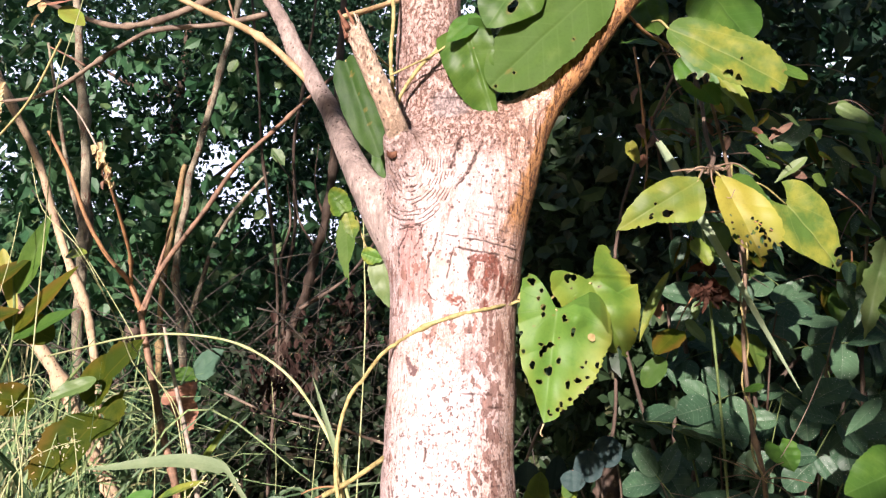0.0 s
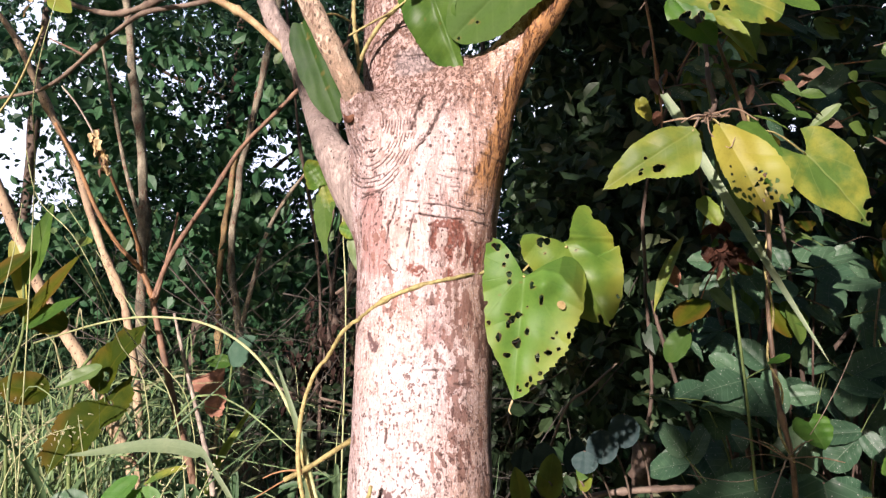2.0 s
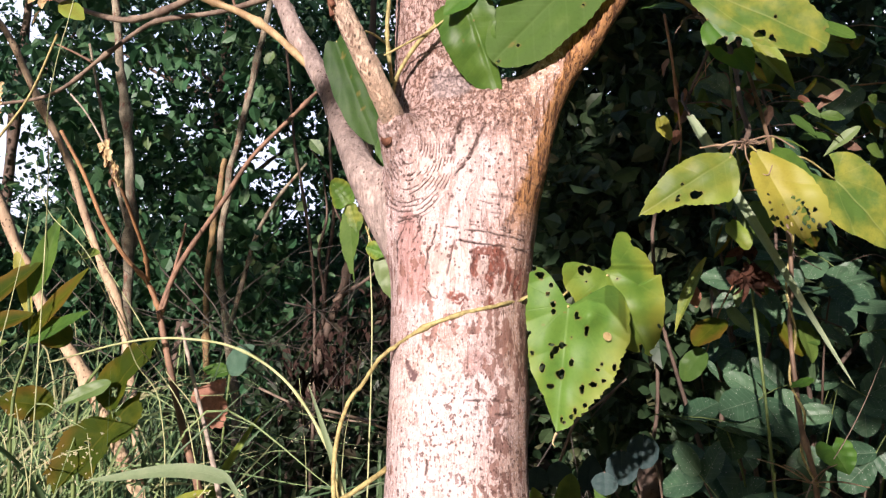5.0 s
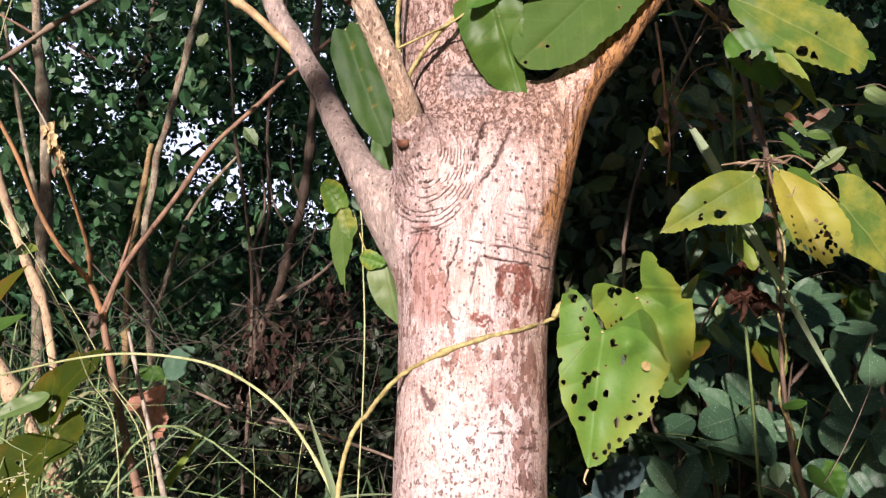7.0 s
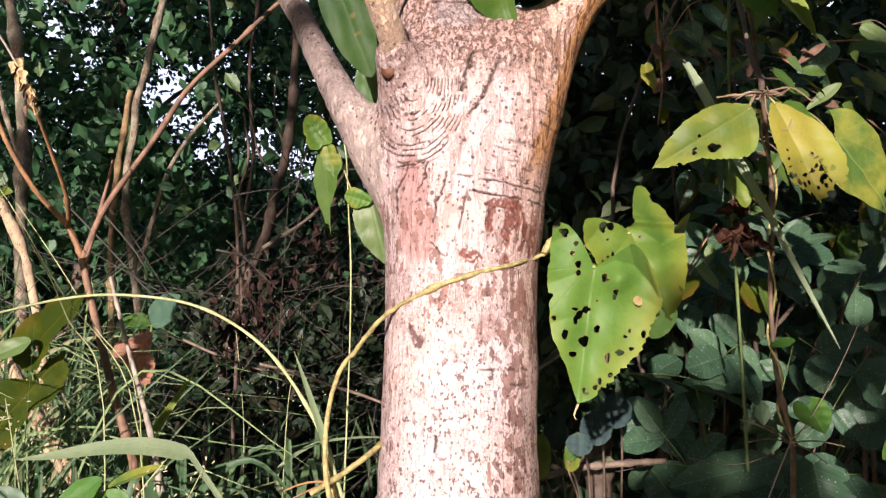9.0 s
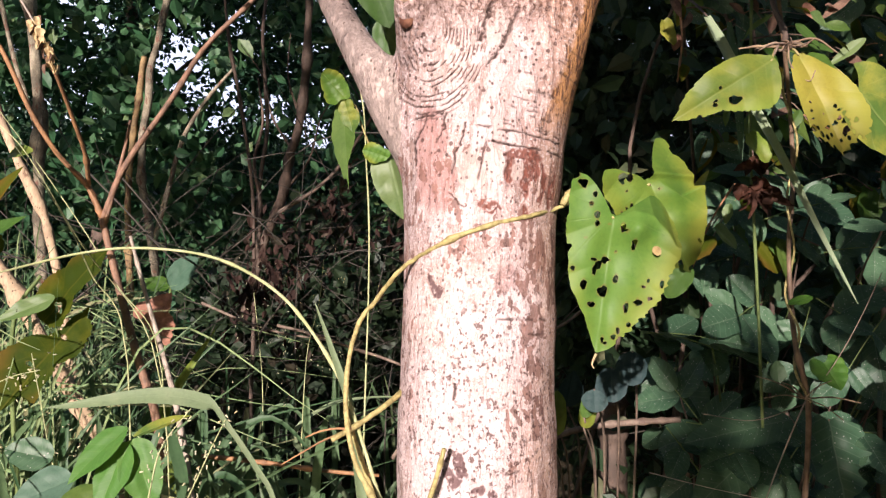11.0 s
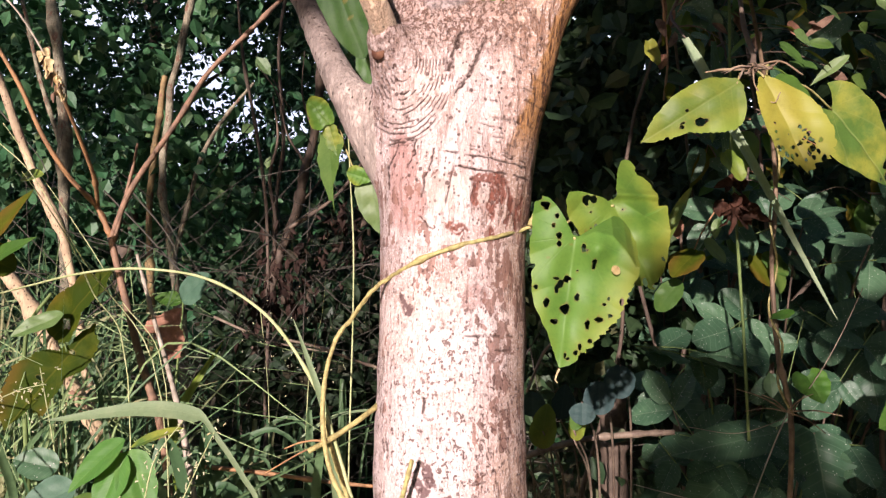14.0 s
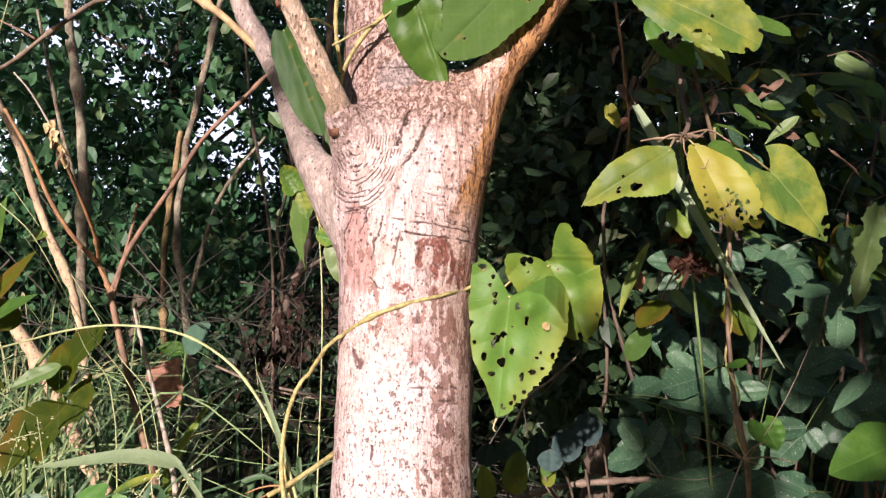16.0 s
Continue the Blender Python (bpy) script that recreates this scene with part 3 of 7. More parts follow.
        x0, y0 = ox[go], oy[go]
        x1, y1 = x0 + dj * step, y0 + di * step
        lo, hi = np.zeros(len(x0)), np.ones(len(x0))
        for _ in range(9):
            mid = (lo + hi) / 2
            inside = edge(x0 + (x1 - x0) * mid, y0 + (y1 - y0) * mid) < 0
            hi = np.where(inside, mid, hi)
            lo = np.where(inside, lo, mid)
        gx[go], gy[go] = x0 + (x1 - x0) * hi, y0 + (y1 - y0) * hi
        moved |= go
    index = -np.ones(ins.shape, int)
    faces = []
    keep = np.zeros_like(ins)
    for i in range(n - 1):
        for j in range(m - 1):
            if ins[i, j] or ins[i, j + 1] or ins[i + 1, j] or ins[i + 1, j + 1]:
                quad = [(i, j), (i, j + 1), (i + 1, j + 1), (i + 1, j)]
                if all(ins[q] or moved[q] for q in quad):
                    faces.append(quad)
                    for q in quad:
                        keep[q] = True
    index[keep] = np.arange(keep.sum())
    x, y = gx[keep], gy[keep]
    u, v = x / width, y / length
    z = fold * np.abs(x) - curl * length * np.clip(v, -0.3, 1) ** 2 - roll * width * u ** 2
    z = z + wave * width * np.sin(5.2 * v + ph[4] + 0.8 * np.sign(x)) * np.abs(u) ** 1.5
    z = z - 0.012 * width * np.exp(-(u / 0.06) ** 2) + 0.030 * width * np.abs(np.sin(10 * v - 2.4 * np.abs(u))) * np.minimum(1, np.abs(u) * 3) + 0.03 * width * np.sin(6 * u + 8 * v + ph[0]) * np.sin(11 * v - 4 * u + ph[1])
    if lift is not None:
        z = z + length * lift(x / length, v)
    if crumple:
        z = z + crumple * length * np.array([noise.noise(Vector((p * 1.6 / length, q * 1.6 / length, seed))) + 0.5 * noise.noise(Vector((p * 4 / length, q * 4 / length, seed + 7.0))) for p, q in zip(x, y)])
    me = mesh_of(name, np.stack([x, y, z], 1), [tuple(int(index[q]) for q in quad) for quad in faces], material)
    layer = me.uv_layers.new(name="UVMap")
    loops = np.zeros(len(me.loops), int)
    me.loops.foreach_get("vertex_index", loops)
    layer.data.foreach_set("uv", np.stack([u[loops], v[loops]], 1).ravel())
    rim = np.zeros(len(x))
    for cx, cy, r, st in spots:
        rim = np.maximum(rim, np.clip(1 - (np.hypot((x - cx) * st, (y - cy) / st) - r) / (0.12 * r + 0.0004), 0, 1))
    me.attributes.new("rim", "FLOAT", "POINT").data.foreach_set("value", rim.astype(float))
    return me


def leaf_pose(base, tip, face):
    """The pose of a blade that runs from base to tip and shows its upper side towards face."""
    y = (Vector(tip) - Vector(base)).normalized()
    z = Vector(face)
    z = (z - y * z.dot(y)).normalized()
    x = y.cross(z)
    return Matrix.Translation(base) @ Matrix((x, y, z)).transposed().to_4x4()


def leaf(parent, name, base, tip, width, material, face=(0.0, -1.0, 0.25), outline="ovate", holes=(), label="", stalk=None, stalk_material=None, **shape):
    """One leaf as a part of a plant, with its own stalk from the point given."""
    length = (Vector(tip) - Vector(base)).length
    me = leaf_mesh(name, length, width, outline, material, holes, seed=len(bpy.data.objects), **shape)
    me.transform(leaf_pose(base, tip, face))
    ob = part(name, me, parent, label)
    if stalk is not None:
        b, s = np.array(base), np.array(stalk)
        mid = (b + s) / 2 + (0, 0, 0.12 * np.linalg.norm(b - s))
        stem(ob, "petiole", [s, mid, b], 0.0013, 0.0011, stalk_material or VINE_STEM, 6, 4)
    return ob


def blade_strip(points, width, up=(0.0, -0.4, 1.0), keel=0.25, per=8, taper=0.9, root=0.35, rise=3.0, girth=None):
    """A grass blade: a long strip, keeled, pointed at its end."""
    path = spline(points, per)
    tang = np.gradient(path, axis=0)
    tang /= np.linalg.norm(tang, axis=1)[:, None]
    s = np.linspace(0, 1, len(path))
    w = width * np.minimum(1, root + s * rise) * (1 - s ** 2.2) ** taper + 0.0002
    if girth is not None:
        w = width * np.interp(s, *zip(*girth)) + 0.0002
    side = np.cross(tang, np.array(up))
    side /= np.linalg.norm(side, axis=1)[:, None]
    nor = np.cross(side, tang)
    rows = []
    for k, h in ((-1, 0.0), (-0.5, -0.6), (0, -1.0), (0.5, -0.6), (1, 0.0)):
        rows.append(path + side * (w * k)[:, None] + nor * (w * keel * h)[:, None])
    v = np.stack(rows, 1).reshape(-1, 3)
    f = [(i * 5 + k, i * 5 + k + 1, i * 5 + k + 6, i * 5 + k + 5) for i in range(len(path) - 1) for k in range(4)]
    uv = np.stack([np.tile(np.linspace(-1, 1, 5), len(path)), np.repeat(s, 5)], 1)
    return v, f, uv


def blade(parent, name, points, width, material, label="", **shape):
    v, f, uv = blade_strip(points, width, **shape)
    me = mesh_of(name, v, f, material)
    layer = me.uv_layers.new(name="UVMap")
    loops = np.zeros(len(me.loops), int)
    me.loops.foreach_get("vertex_index", loops)
    layer.data.foreach_set("uv", uv[loops].ravel())
    return part(name, me, parent, label)


SMALL_LEAF = np.array([(0, 0, 0), (-0.30, 0.35, 0.07), (0, 0.38, -0.02), (0.30, 0.35, 0.07), (-0.24, 0.70, 0.03), (0, 0.70, -0.06), (0.24, 0.70, 0.03), (0, 1.0, -0.14)])
SMALL_FACES = [(0, 2, 1), (0, 3, 2), (1, 2, 5, 4), (2, 3, 6, 5), (4, 5, 7), (5, 6, 7)]


def leaf_crowd(name, spots, size, material, rng, facing=(0.0, -0.5, 0.7), loose=0.9, slim=1.0, droop=0.5):
    """Many small leaves at the places given, in one mesh."""
    spots = np.asarray(spots, float)
    n = len(spots)
    ln = size * rng.uniform(0.6, 1.3, n)
    y = rng.normal(size=(n, 3)) + np.array((0, 0, -droop))
    y /= np.linalg.norm(y, axis=1)[:, None]
    z = np.array(facing) + loose * rng.normal(size=(n, 3))
    z -= y * (z * y).sum(1)[:, None]
    z /= np.linalg.norm(z, axis=1)[:, None]
    x = np.cross(y, z)
    loc = SMALL_LEAF * (slim, 1, 1)
    v = spots[:, None] + ln[:, None, None] * (loc[None, :, :1] * x[:, None] + loc[None, :, 1:2] * y[:, None] + loc[None, :, 2:] * z[:, None])
    f = []
    for k in range(n):
        f += [tuple(i + 8 * k for i in q) for q in SMALL_FACES]
    return mesh_of(name, v.reshape(-1, 3), f, material, False)


def clumped(rng, count, lo, hi, clumps, spread):
    """Places in a box, gathered in clumps as leaves on twigs are."""
    lo, hi = np.array(lo), np.array(hi)
    c = lo + (hi - lo) * rng.uniform(size=(clumps, 3))
    w = rng.dirichlet(np.ones(clumps) * 2)
    k = rng.choice(clumps, count, p=w)
    p = c[k] + rng.normal(size=(count, 3)) * spread * rng.uniform(0.5, 1.3, clumps)[k][:, None]
    return p


# ---- ground ----
def ground():
    rings = np.concatenate([[0.0], np.geomspace(0.25, 900, 70)])
    verts, faces, k = [], [], 96
    for r in rings:
        for a in np.linspace(0, 2 * np.pi, k, endpoint=False):
            x, y = r * np.cos(a), 0.6 + r * np.sin(a)
            h = 0.03 * noise.noise(Vector((x * 1.7, y * 1.7, 0))) + 0.10 * noise.noise(Vector((x * 0.3, y * 0.3, 5)))
            verts.append((x, y, h * min(1.0, r + 0.2) - 0.02))
    for i in range(len(rings) - 1):
        for j in range(k):
            faces.append((i * k + j, i * k + (j + 1) % k, (i + 1) * k + (j + 1) % k, (i + 1) * k + j))
    ob = new("ground", mesh_of("ground", verts, faces, SOIL))
    return tagged(ob, "dark soil with leaf litter under the thicket", "ground", "", "structure")


ground()


# ---- the big tree ----
TRUNK = [(0.052, 0.625, -0.05), (0.048, 0.632, 0.40), (0.045, 0.640, 0.75), (0.043, 0.649, 0.894), (0.042, 0.657, 0.972), (0.041, 0.662, 1.06), (0.038, 0.670, 1.13), (0.020, 0.685, 1.22), (0.002, 0.70, 1.31), (-0.004, 0.715, 1.42), (-0.01, 0.74, 1.62)]
TRUNK_R = [0.092, 0.075, 0.0695, 0.0675, 0.0675, 0.068, 0.068, 0.052, 0.040, 0.037, 0.033]
LEFT = [(0.020, 0.668, 1.060), (-0.030, 0.670, 1.110), (-0.064, 0.680, 1.161), (-0.092, 0.715, 1.210), (-0.113, 0.745, 1.248), (-0.134, 0.775, 1.290), (-0.161, 0.800, 1.332), (-0.175, 0.810, 1.357), (-0.194, 0.818, 1.383), (-0.218, 0.830, 1.431), (-0.239, 0.835, 1.465), (-0.261, 0.840, 1.499), (-0.286, 0.850, 1.542), (-0.315, 0.870, 1.60)]
LEFT_R = [0.027, 0.0225, 0.0172, 0.0146, 0.0134, 0.0126, 0.0122, 0.0126, 0.0130, 0.0108, 0.0106, 0.0104, 0.0100, 0.0095]
RIGHT = [(0.056, 0.655, 1.075)] + [(0.090, 0.645, 1.165), (0.119, 0.643, 1.232), (0.162, 0.635, 1.29), (0.19, 0.628, 1.331), (0.218, 0.622, 1.365), (0.253, 0.615, 1.407)]
RIGHT_R = [0.045, 0.036, 0.0245, 0.0170, 0.0135, 0.0120, 0.011]


def dense(points, radii, per):
    path = spline(points, per)
    rad = np.interp(np.linspace(0, len(radii) - 1, len(path)), range(len(radii)), radii)
    return path, rad


def bone_distance(p, path, rad):
    """Distance from points p to the surface of a tapered tube."""
    best = np.full(len(p), 9.0)
    for a, b, ra, rb in zip(path, path[1:], rad, rad[1:]):
        ab = b - a
        t = np.clip(((p - a) @ ab) / (ab @ ab), 0, 1)
        best = np.minimum(best, np.linalg.norm(p - a - t[:, None] * ab, axis=1) - (ra + (rb - ra) * t))
    return best


def melt(d, k):
    """Smooth union of distances."""
    return -k * np.log(sum(np.exp(-q / k) for q in d))


def lattice(p, seed):
    """Smooth value noise in -1..1 at many points at once."""
    i = np.floor(p).astype(np.int64)
    f = p - i
    f = f * f * (3 - 2 * f)
    out = np.zeros(len(p))
    for dx in (0, 1):
        for dy in (0, 1):
            for dz in (0, 1):
                h = ((i[:, 0] + dx) * 374761393 + (i[:, 1] + dy) * 668265263 + (i[:, 2] + dz) * 2147483647 + seed * 974711) & 0xFFFFFFFF
                h = ((h ^ (h >> 13)) * 1274126177) & 0xFFFFFFFF
                h = (h ^ (h >> 16)) & 0xFFFF
                w = (f[:, 0] if dx else 1 - f[:, 0]) * (f[:, 1] if dy else 1 - f[:, 1]) * (f[:, 2] if dz else 1 - f[:, 2])
                out += w * (h / 32767.5 - 1)
    return out


def rumple(p, scale, seed, octaves=3):
    """Layered noise; scale in turns per metre, one number or three."""
    out, amp = 0.0, 1.0
    q = p * np.array(scale)
    for k in range(octaves):
        out = out + amp * lattice(q * 2 ** k + 17.3 * k, seed + k)
        amp *= 0.55
    return out


def bark_marks(p):
    """Strengths of the bark's marks at points p, by kind, and how deep each point sinks."""
    x, y, z = p.T
    front = 1 - smooth(y, 0.650, 0.675)
    wx = x + 0.0035 * rumple(p, 70, 1, 4)
    wz = z + 0.0045 * rumple(p, 60, 5, 4)
    wob = 0.0022 * rumple(p, 110, 9, 4)
    gaps = rumple(p, 100, 14, 3)
    grit = rumple(p, 380, 21, 2)

    def blob(cx, cz, rx, rz, soft=0.15):
        return (1 - smooth(((wx - cx) / rx) ** 2 + ((wz - cz) / rz) ** 2, 1 - soft, 1 + soft)) * front

    def line(x0, z0, x1, z1, wide, shake=1.0):
        t = (z - z0) / (z1 - z0)
        gap = np.abs(x - x0 - (x1 - x0) * t + wob * shake)
        return (1 - smooth(gap, wide * 0.4, wide * 1.3)) * smooth(t, -0.02, 0.05) * (1 - smooth(t, 0.95, 1.03)) * front

    def level(z0, slope, x0, x1, wide, broken=0.0):
        gap = np.abs(z - z0 + (x - x0) * slope + wob * 0.5)
        return (1 - smooth(gap, wide * 0.4, wide * 1.3)) * smooth(x, x0, x0 + 0.005) * (1 - smooth(x, x1 - 0.008, x1)) * smooth(gaps, broken - 0.15, broken + 0.15) * front

    top = np.maximum.reduce
    rose = top([blob(-0.003, 1.078, 0.012, 0.034, 0.3), blob(0.004, 1.045, 0.016, 0.022, 0.4)])
    island = blob(0.068, 1.058, 0.0065, 0.0055)
    red = top([blob(0.073, 1.0715, 0.018, 0.0055), blob(0.0595, 1.060, 0.0038, 0.010), blob(0.0765, 1.053, 0.0034, 0.014), blob(0.090, 1.050, 0.0022, 0.017), blob(0.083, 1.062, 0.004, 0.007), blob(0.046, 1.030, 0.008, 0.005), blob(0.077, 1.026, 0.0022, 0.010), blob(0.099, 1.045, 0.0022, 0.018), 0.5 * blob(0.062, 0.973, 0.010, 0.012, 0.5)])
    red = red * (1 - island) * smooth(grit, -0.75, -0.3)
    plate = top([blob(0.048, 1.066, 0.008, 0.013), blob(0.030, 1.060, 0.011, 0.018), island])
    scar = top([blob(0.0005, 0.968, 0.0030, 0.0105), blob(0.0055, 0.962, 0.0035, 0.004), blob(0.0285, 0.827, 0.0050, 0.0085), blob(0.0215, 0.815, 0.0075, 0.0050), blob(0.041, 0.806, 0.005, 0.004), blob(0.053, 0.803, 0.004, 0.004), blob(0.045, 0.795, 0.006, 0.003)])
    scar = scar * smooth(grit, -0.9, -0.4)
    crack = top([line(-0.0085, 1.105, -0.0150, 1.085, 0.0013), line(-0.0150, 1.086, -0.0165, 1.064, 0.0012), line(0.0085, 1.107, 0.0066, 1.0925, 0.0012), line(0.0066, 1.0935, 0.0010, 1.081, 0.0010), line(0.024, 1.098, 0.020, 1.078, 0.0010), line(0.019, 1.078, 0.013, 1.055, 0.0010), line(0.014, 1.040, 0.024, 1.028, 0.0010), 0.7 * line(0.041, 1.083, 0.036, 1.050, 0.0009, 0.4), line(0.0200, 0.889, 0.0215, 0.876, 0.0013)])
    crack = top([crack, level(1.0823, 0.09, 0.041, 0.112, 0.0012, -0.5), level(1.0948, 0.115, 0.030, 0.112, 0.0010, -0.4), 0.8 * level(1.0975, 0.12, 0.050, 0.112, 0.0009, 0.0), 0.8 * level(1.112, 0.16, 0.058, 0.118, 0.0009, 0.1), 0.8 * level(1.126, 0.16, 0.072, 0.122, 0.0010, 0.15), level(1.1035, -0.07, -0.022, 0.012, 0.0012, -0.4), 0.8 * level(0.9400, 0.03, 0.052, 0.112, 0.0010, 0.1), 0.8 * level(0.9280, 0.03, 0.058, 0.112, 0.0010, 0.1), 0.8 * level(0.8210, 0.0, 0.060, 0.112, 0.0010, 0.1), 0.8 * level(0.828, -0.1, 0.078, 0.112, 0.0009, 0.1), 0.8 * level(1.256, -0.05, 0.004, 0.060, 0.0014, -0.3), 0.7 * level(1.145, 0.2, 0.088, 0.130, 0.0010, 0.1), 0.7 * level(1.166, 0.25, 0.095, 0.136, 0.0010, 0.1), 0.7 * level(1.190, 0.3, 0.102, 0.144, 0.0010, 0.1)])
    # many fine level rings on the side of the stout limb
    rings = top([0.75 * level(1.100 + 0.0068 * k, 0.12 + 0.011 * k, 0.050 + 0.0030 * (k + 3 * (k % 3)), 0.114 + 0.0022 * k, 0.0008, 0.02) for k in range(16)])
    seam = top([line(0.0455, 1.207, 0.0385, 1.185, 0.0022, 0.8), line(0.0385, 1.186, 0.035, 1.166, 0.0018, 0.9), line(0.067, 1.200, 0.060, 1.177, 0.0022), line(0.060, 1.178, 0.049, 1.158, 0.0026), line(0.049, 1.159, 0.040, 1.143, 0.0016), line(0.082, 1.203, 0.074, 1.188, 0.0012), line(0.096, 1.215, 0.090, 1.196, 0.0012)])
    seam = seam * smooth(grit, -0.8, -0.2)
    # curved wrinkles under the stub, turning up beside it
    reach = np.hypot((x + 0.006) * 1.55, z - 1.178)
    ridge = np.sin((reach + 0.0022 * rumple(p, 34, 31, 2) + 0.0008 * rumple(p, 170, 35, 2)) * 1330)
    near = smooth(reach, 0.010, 0.018) * (1 - smooth(reach, 0.072, 0.082)) * (1 - smooth(z, 1.174, 1.190)) * (1 - smooth(x, 0.032, 0.044)) * front
    lively = smooth(rumple(p, (60, 60, 150), 41, 3), -0.30, 0.05)
    groove = smooth(ridge, 0.30, 0.90) * near * lively
    side = np.sin((x + 0.0035 * rumple(p, 40, 45, 3)) * 1000)
    upright = smooth(side, 0.5, 0.95) * smooth(x, 0.016, 0.026) * (1 - smooth(x, 0.036, 0.045)) * smooth(z, 1.115, 1.14) * (1 - smooth(z, 1.20, 1.225)) * smooth(rumple(p, (140, 140, 60), 49, 3), 0.0, 0.35) * front
    grey = blob(0.028, 1.246, 0.020, 0.017, 0.5)
    pale = 0.8 * blob(0.049, 1.180, 0.012, 0.022, 0.4)
    dark = top([crack, rings, seam, groove, 0.7 * upright])
    sink = 0.0011 * crack + 0.0006 * rings + 0.0022 * seam + 0.0010 * groove + 0.0006 * upright + 0.0006 * red + 0.0004 * scar - 0.0005 * plate
    return {"rose": rose, "red": red, "plate": np.maximum(plate, pale), "scar": scar, "crack": dark, "grey": grey}, sink


def bark_relief(p):
    x, y, z = p.T
    out = 0.0012 * rumple(p, 17, 51, 2) + 0.0008 * rumple(p, (70, 70, 28), 55, 2)
    rise = np.clip((z - 1.16) * 14, 0, 1) * (x < 0.10)
    out = out + rise * (0.0016 * (0.5 - np.abs(rumple(p, (70, 70, 36), 61, 2))) + 0.0009 * rumple(p, (190, 190, 110), 65, 2))
    return out


def big_tree():
    e = thing("tree", (0.052, 0.625, 0.0), "pale pink-barked tree with a forked trunk and a broken stub", "tree")
    shoulder = [(0.01, 0.665, 1.148), (-0.009, 0.636, 1.177), (-0.023, 0.604, 1.204), (-0.029, 0.591, 1.219)]
    # the broad web of bark between the leader and the stout limb
    web = [(0.052, 0.655, 1.14), (0.064, 0.652, 1.19), (0.078, 0.652, 1.238)]
    bones = [dense(TRUNK, TRUNK_R, 6), dense(LEFT, LEFT_R, 6), dense(RIGHT, RIGHT_R, 6), dense(shoulder, [0.032, 0.026, 0.0155, 0.0115], 6), dense(web, [0.034, 0.030, 0.019], 6)]
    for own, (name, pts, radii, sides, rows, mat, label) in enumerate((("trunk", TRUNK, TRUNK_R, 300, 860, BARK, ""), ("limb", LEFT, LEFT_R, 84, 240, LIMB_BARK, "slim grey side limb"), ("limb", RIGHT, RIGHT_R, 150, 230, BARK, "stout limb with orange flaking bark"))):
        path, rad = dense(pts, radii, 24)
        if own == 0:
            # close rows only round the fork
            z = np.concatenate([np.linspace(-0.05, 0.72, 60), np.linspace(0.72, 1.34, rows - 100)[1:], np.linspace(1.34, 1.62, 40)[1:]])
            path, rad = np.stack([np.interp(z, path[:, 2], path[:, k]) for k in range(3)], 1), np.interp(z, path[:, 2], rad)
        else:
            arc = np.concatenate([[0], np.cumsum(np.linalg.norm(np.diff(path, axis=0), axis=1))])
            q = np.linspace(0, arc[-1], rows)
            path, rad = np.stack([np.interp(q, arc, path[:, k]) for k in range(3)], 1), np.interp(q, arc, rad)
        tang, a, b = sweep_frames(path)
        ang = np.linspace(0, 2 * np.pi, sides, endpoint=False)
        if own != 1:
            # closer together on the face that is seen
            half = len(path) // 2
            to = math.atan2(b[half].dot((0.0, -1.0, 0.0)), a[half].dot((0.0, -1.0, 0.0)))
            u = np.linspace(-np.pi, np.pi, sides, endpoint=False)
            ang = to + u - 0.62 * np.sin(u)
        way = np.cos(ang)[None, :, None] * a[:, None] + np.sin(ang)[None, :, None] * b[:, None]
        p = (path[:, None] + rad[:, None, None] * way).reshape(-1, 3)
        w = way.reshape(-1, 3)
        near = (p[:, 2] > 0.95) & (p[:, 2] < 1.36)
        idx = np.where(near)[0]
        s = np.zeros(len(p))
        for _ in range(7):
            q = p[idx] + w[idx] * s[idx][:, None]
            d = melt([bone_distance(q, *bn) for bn in bones], 0.011)
            s[idx] = np.clip(s[idx] - d * 0.85, -0.004, 0.042 if own == 0 else 0.030)
        q = p[idx] + w[idx] * s[idx][:, None]
        others = np.min([bone_distance(q, *bn) for k, bn in enumerate(bones) if k != own], axis=0)
        mine = bone_distance(q, *bones[own])
        sink = np.clip((mine - others) / 0.004, 0, 1) * (0.0025 if own else 0.0012)
        s[idx] -= sink
        p = p + w * s[:, None]
        if own == 1:
            p = p + w * (0.5 * bark_relief(p))[:, None]
        else:
            marks, sink = bark_marks(p)
            p = p + w * (bark_relief(p) - sink)[:, None]
        n = len(path)
        f = [(i * sides + k, i * sides + (k + 1) % sides, (i + 1) * sides + (k + 1) % sides, (i + 1) * sides + k) for i in range(n - 1) for k in range(sides)]
        f.append(tuple((n - 1) * sides + k for k in range(sides)))
        me = mesh_of(name, p, f, mat)
        if own != 1:
            for kind, strength in marks.items():
                me.attributes.new(kind, "FLOAT", "POINT").data.foreach_set("value", strength.astype(np.float32))
        part(name, me, e, label)
    # the broken stub, torn open at its end
    stub = [(0, 0.665, 1.161), (-0.013, 0.632, 1.182), (-0.029, 0.59, 1.219), (-0.05, 0.578, 1.262), (-0.071, 0.572, 1.306)]
    v, f = tube(stub, 0.0135, 0.0096, 36, 9, 0.07, 0, 5)
    v[-36:] += np.array(stub[-1] - np.array(stub[-2])) * np.random.RandomState(2).uniform(-0.35, 0.25, (36, 1))
    ob = part("stub", mesh_of("stub", v, f, STUB_WOOD), e, "broken branch stub with rough flaking bark")
    tipway = np.array(stub[-1]) - np.array(stub[-2])
    tipway /= np.linalg.norm(tipway)
    rng = np.random.RandomState(11)
    for k in range(9):
        o = np.array(stub[-1]) + rng.uniform(-0.009, 0.009, 3) - tipway * 0.01
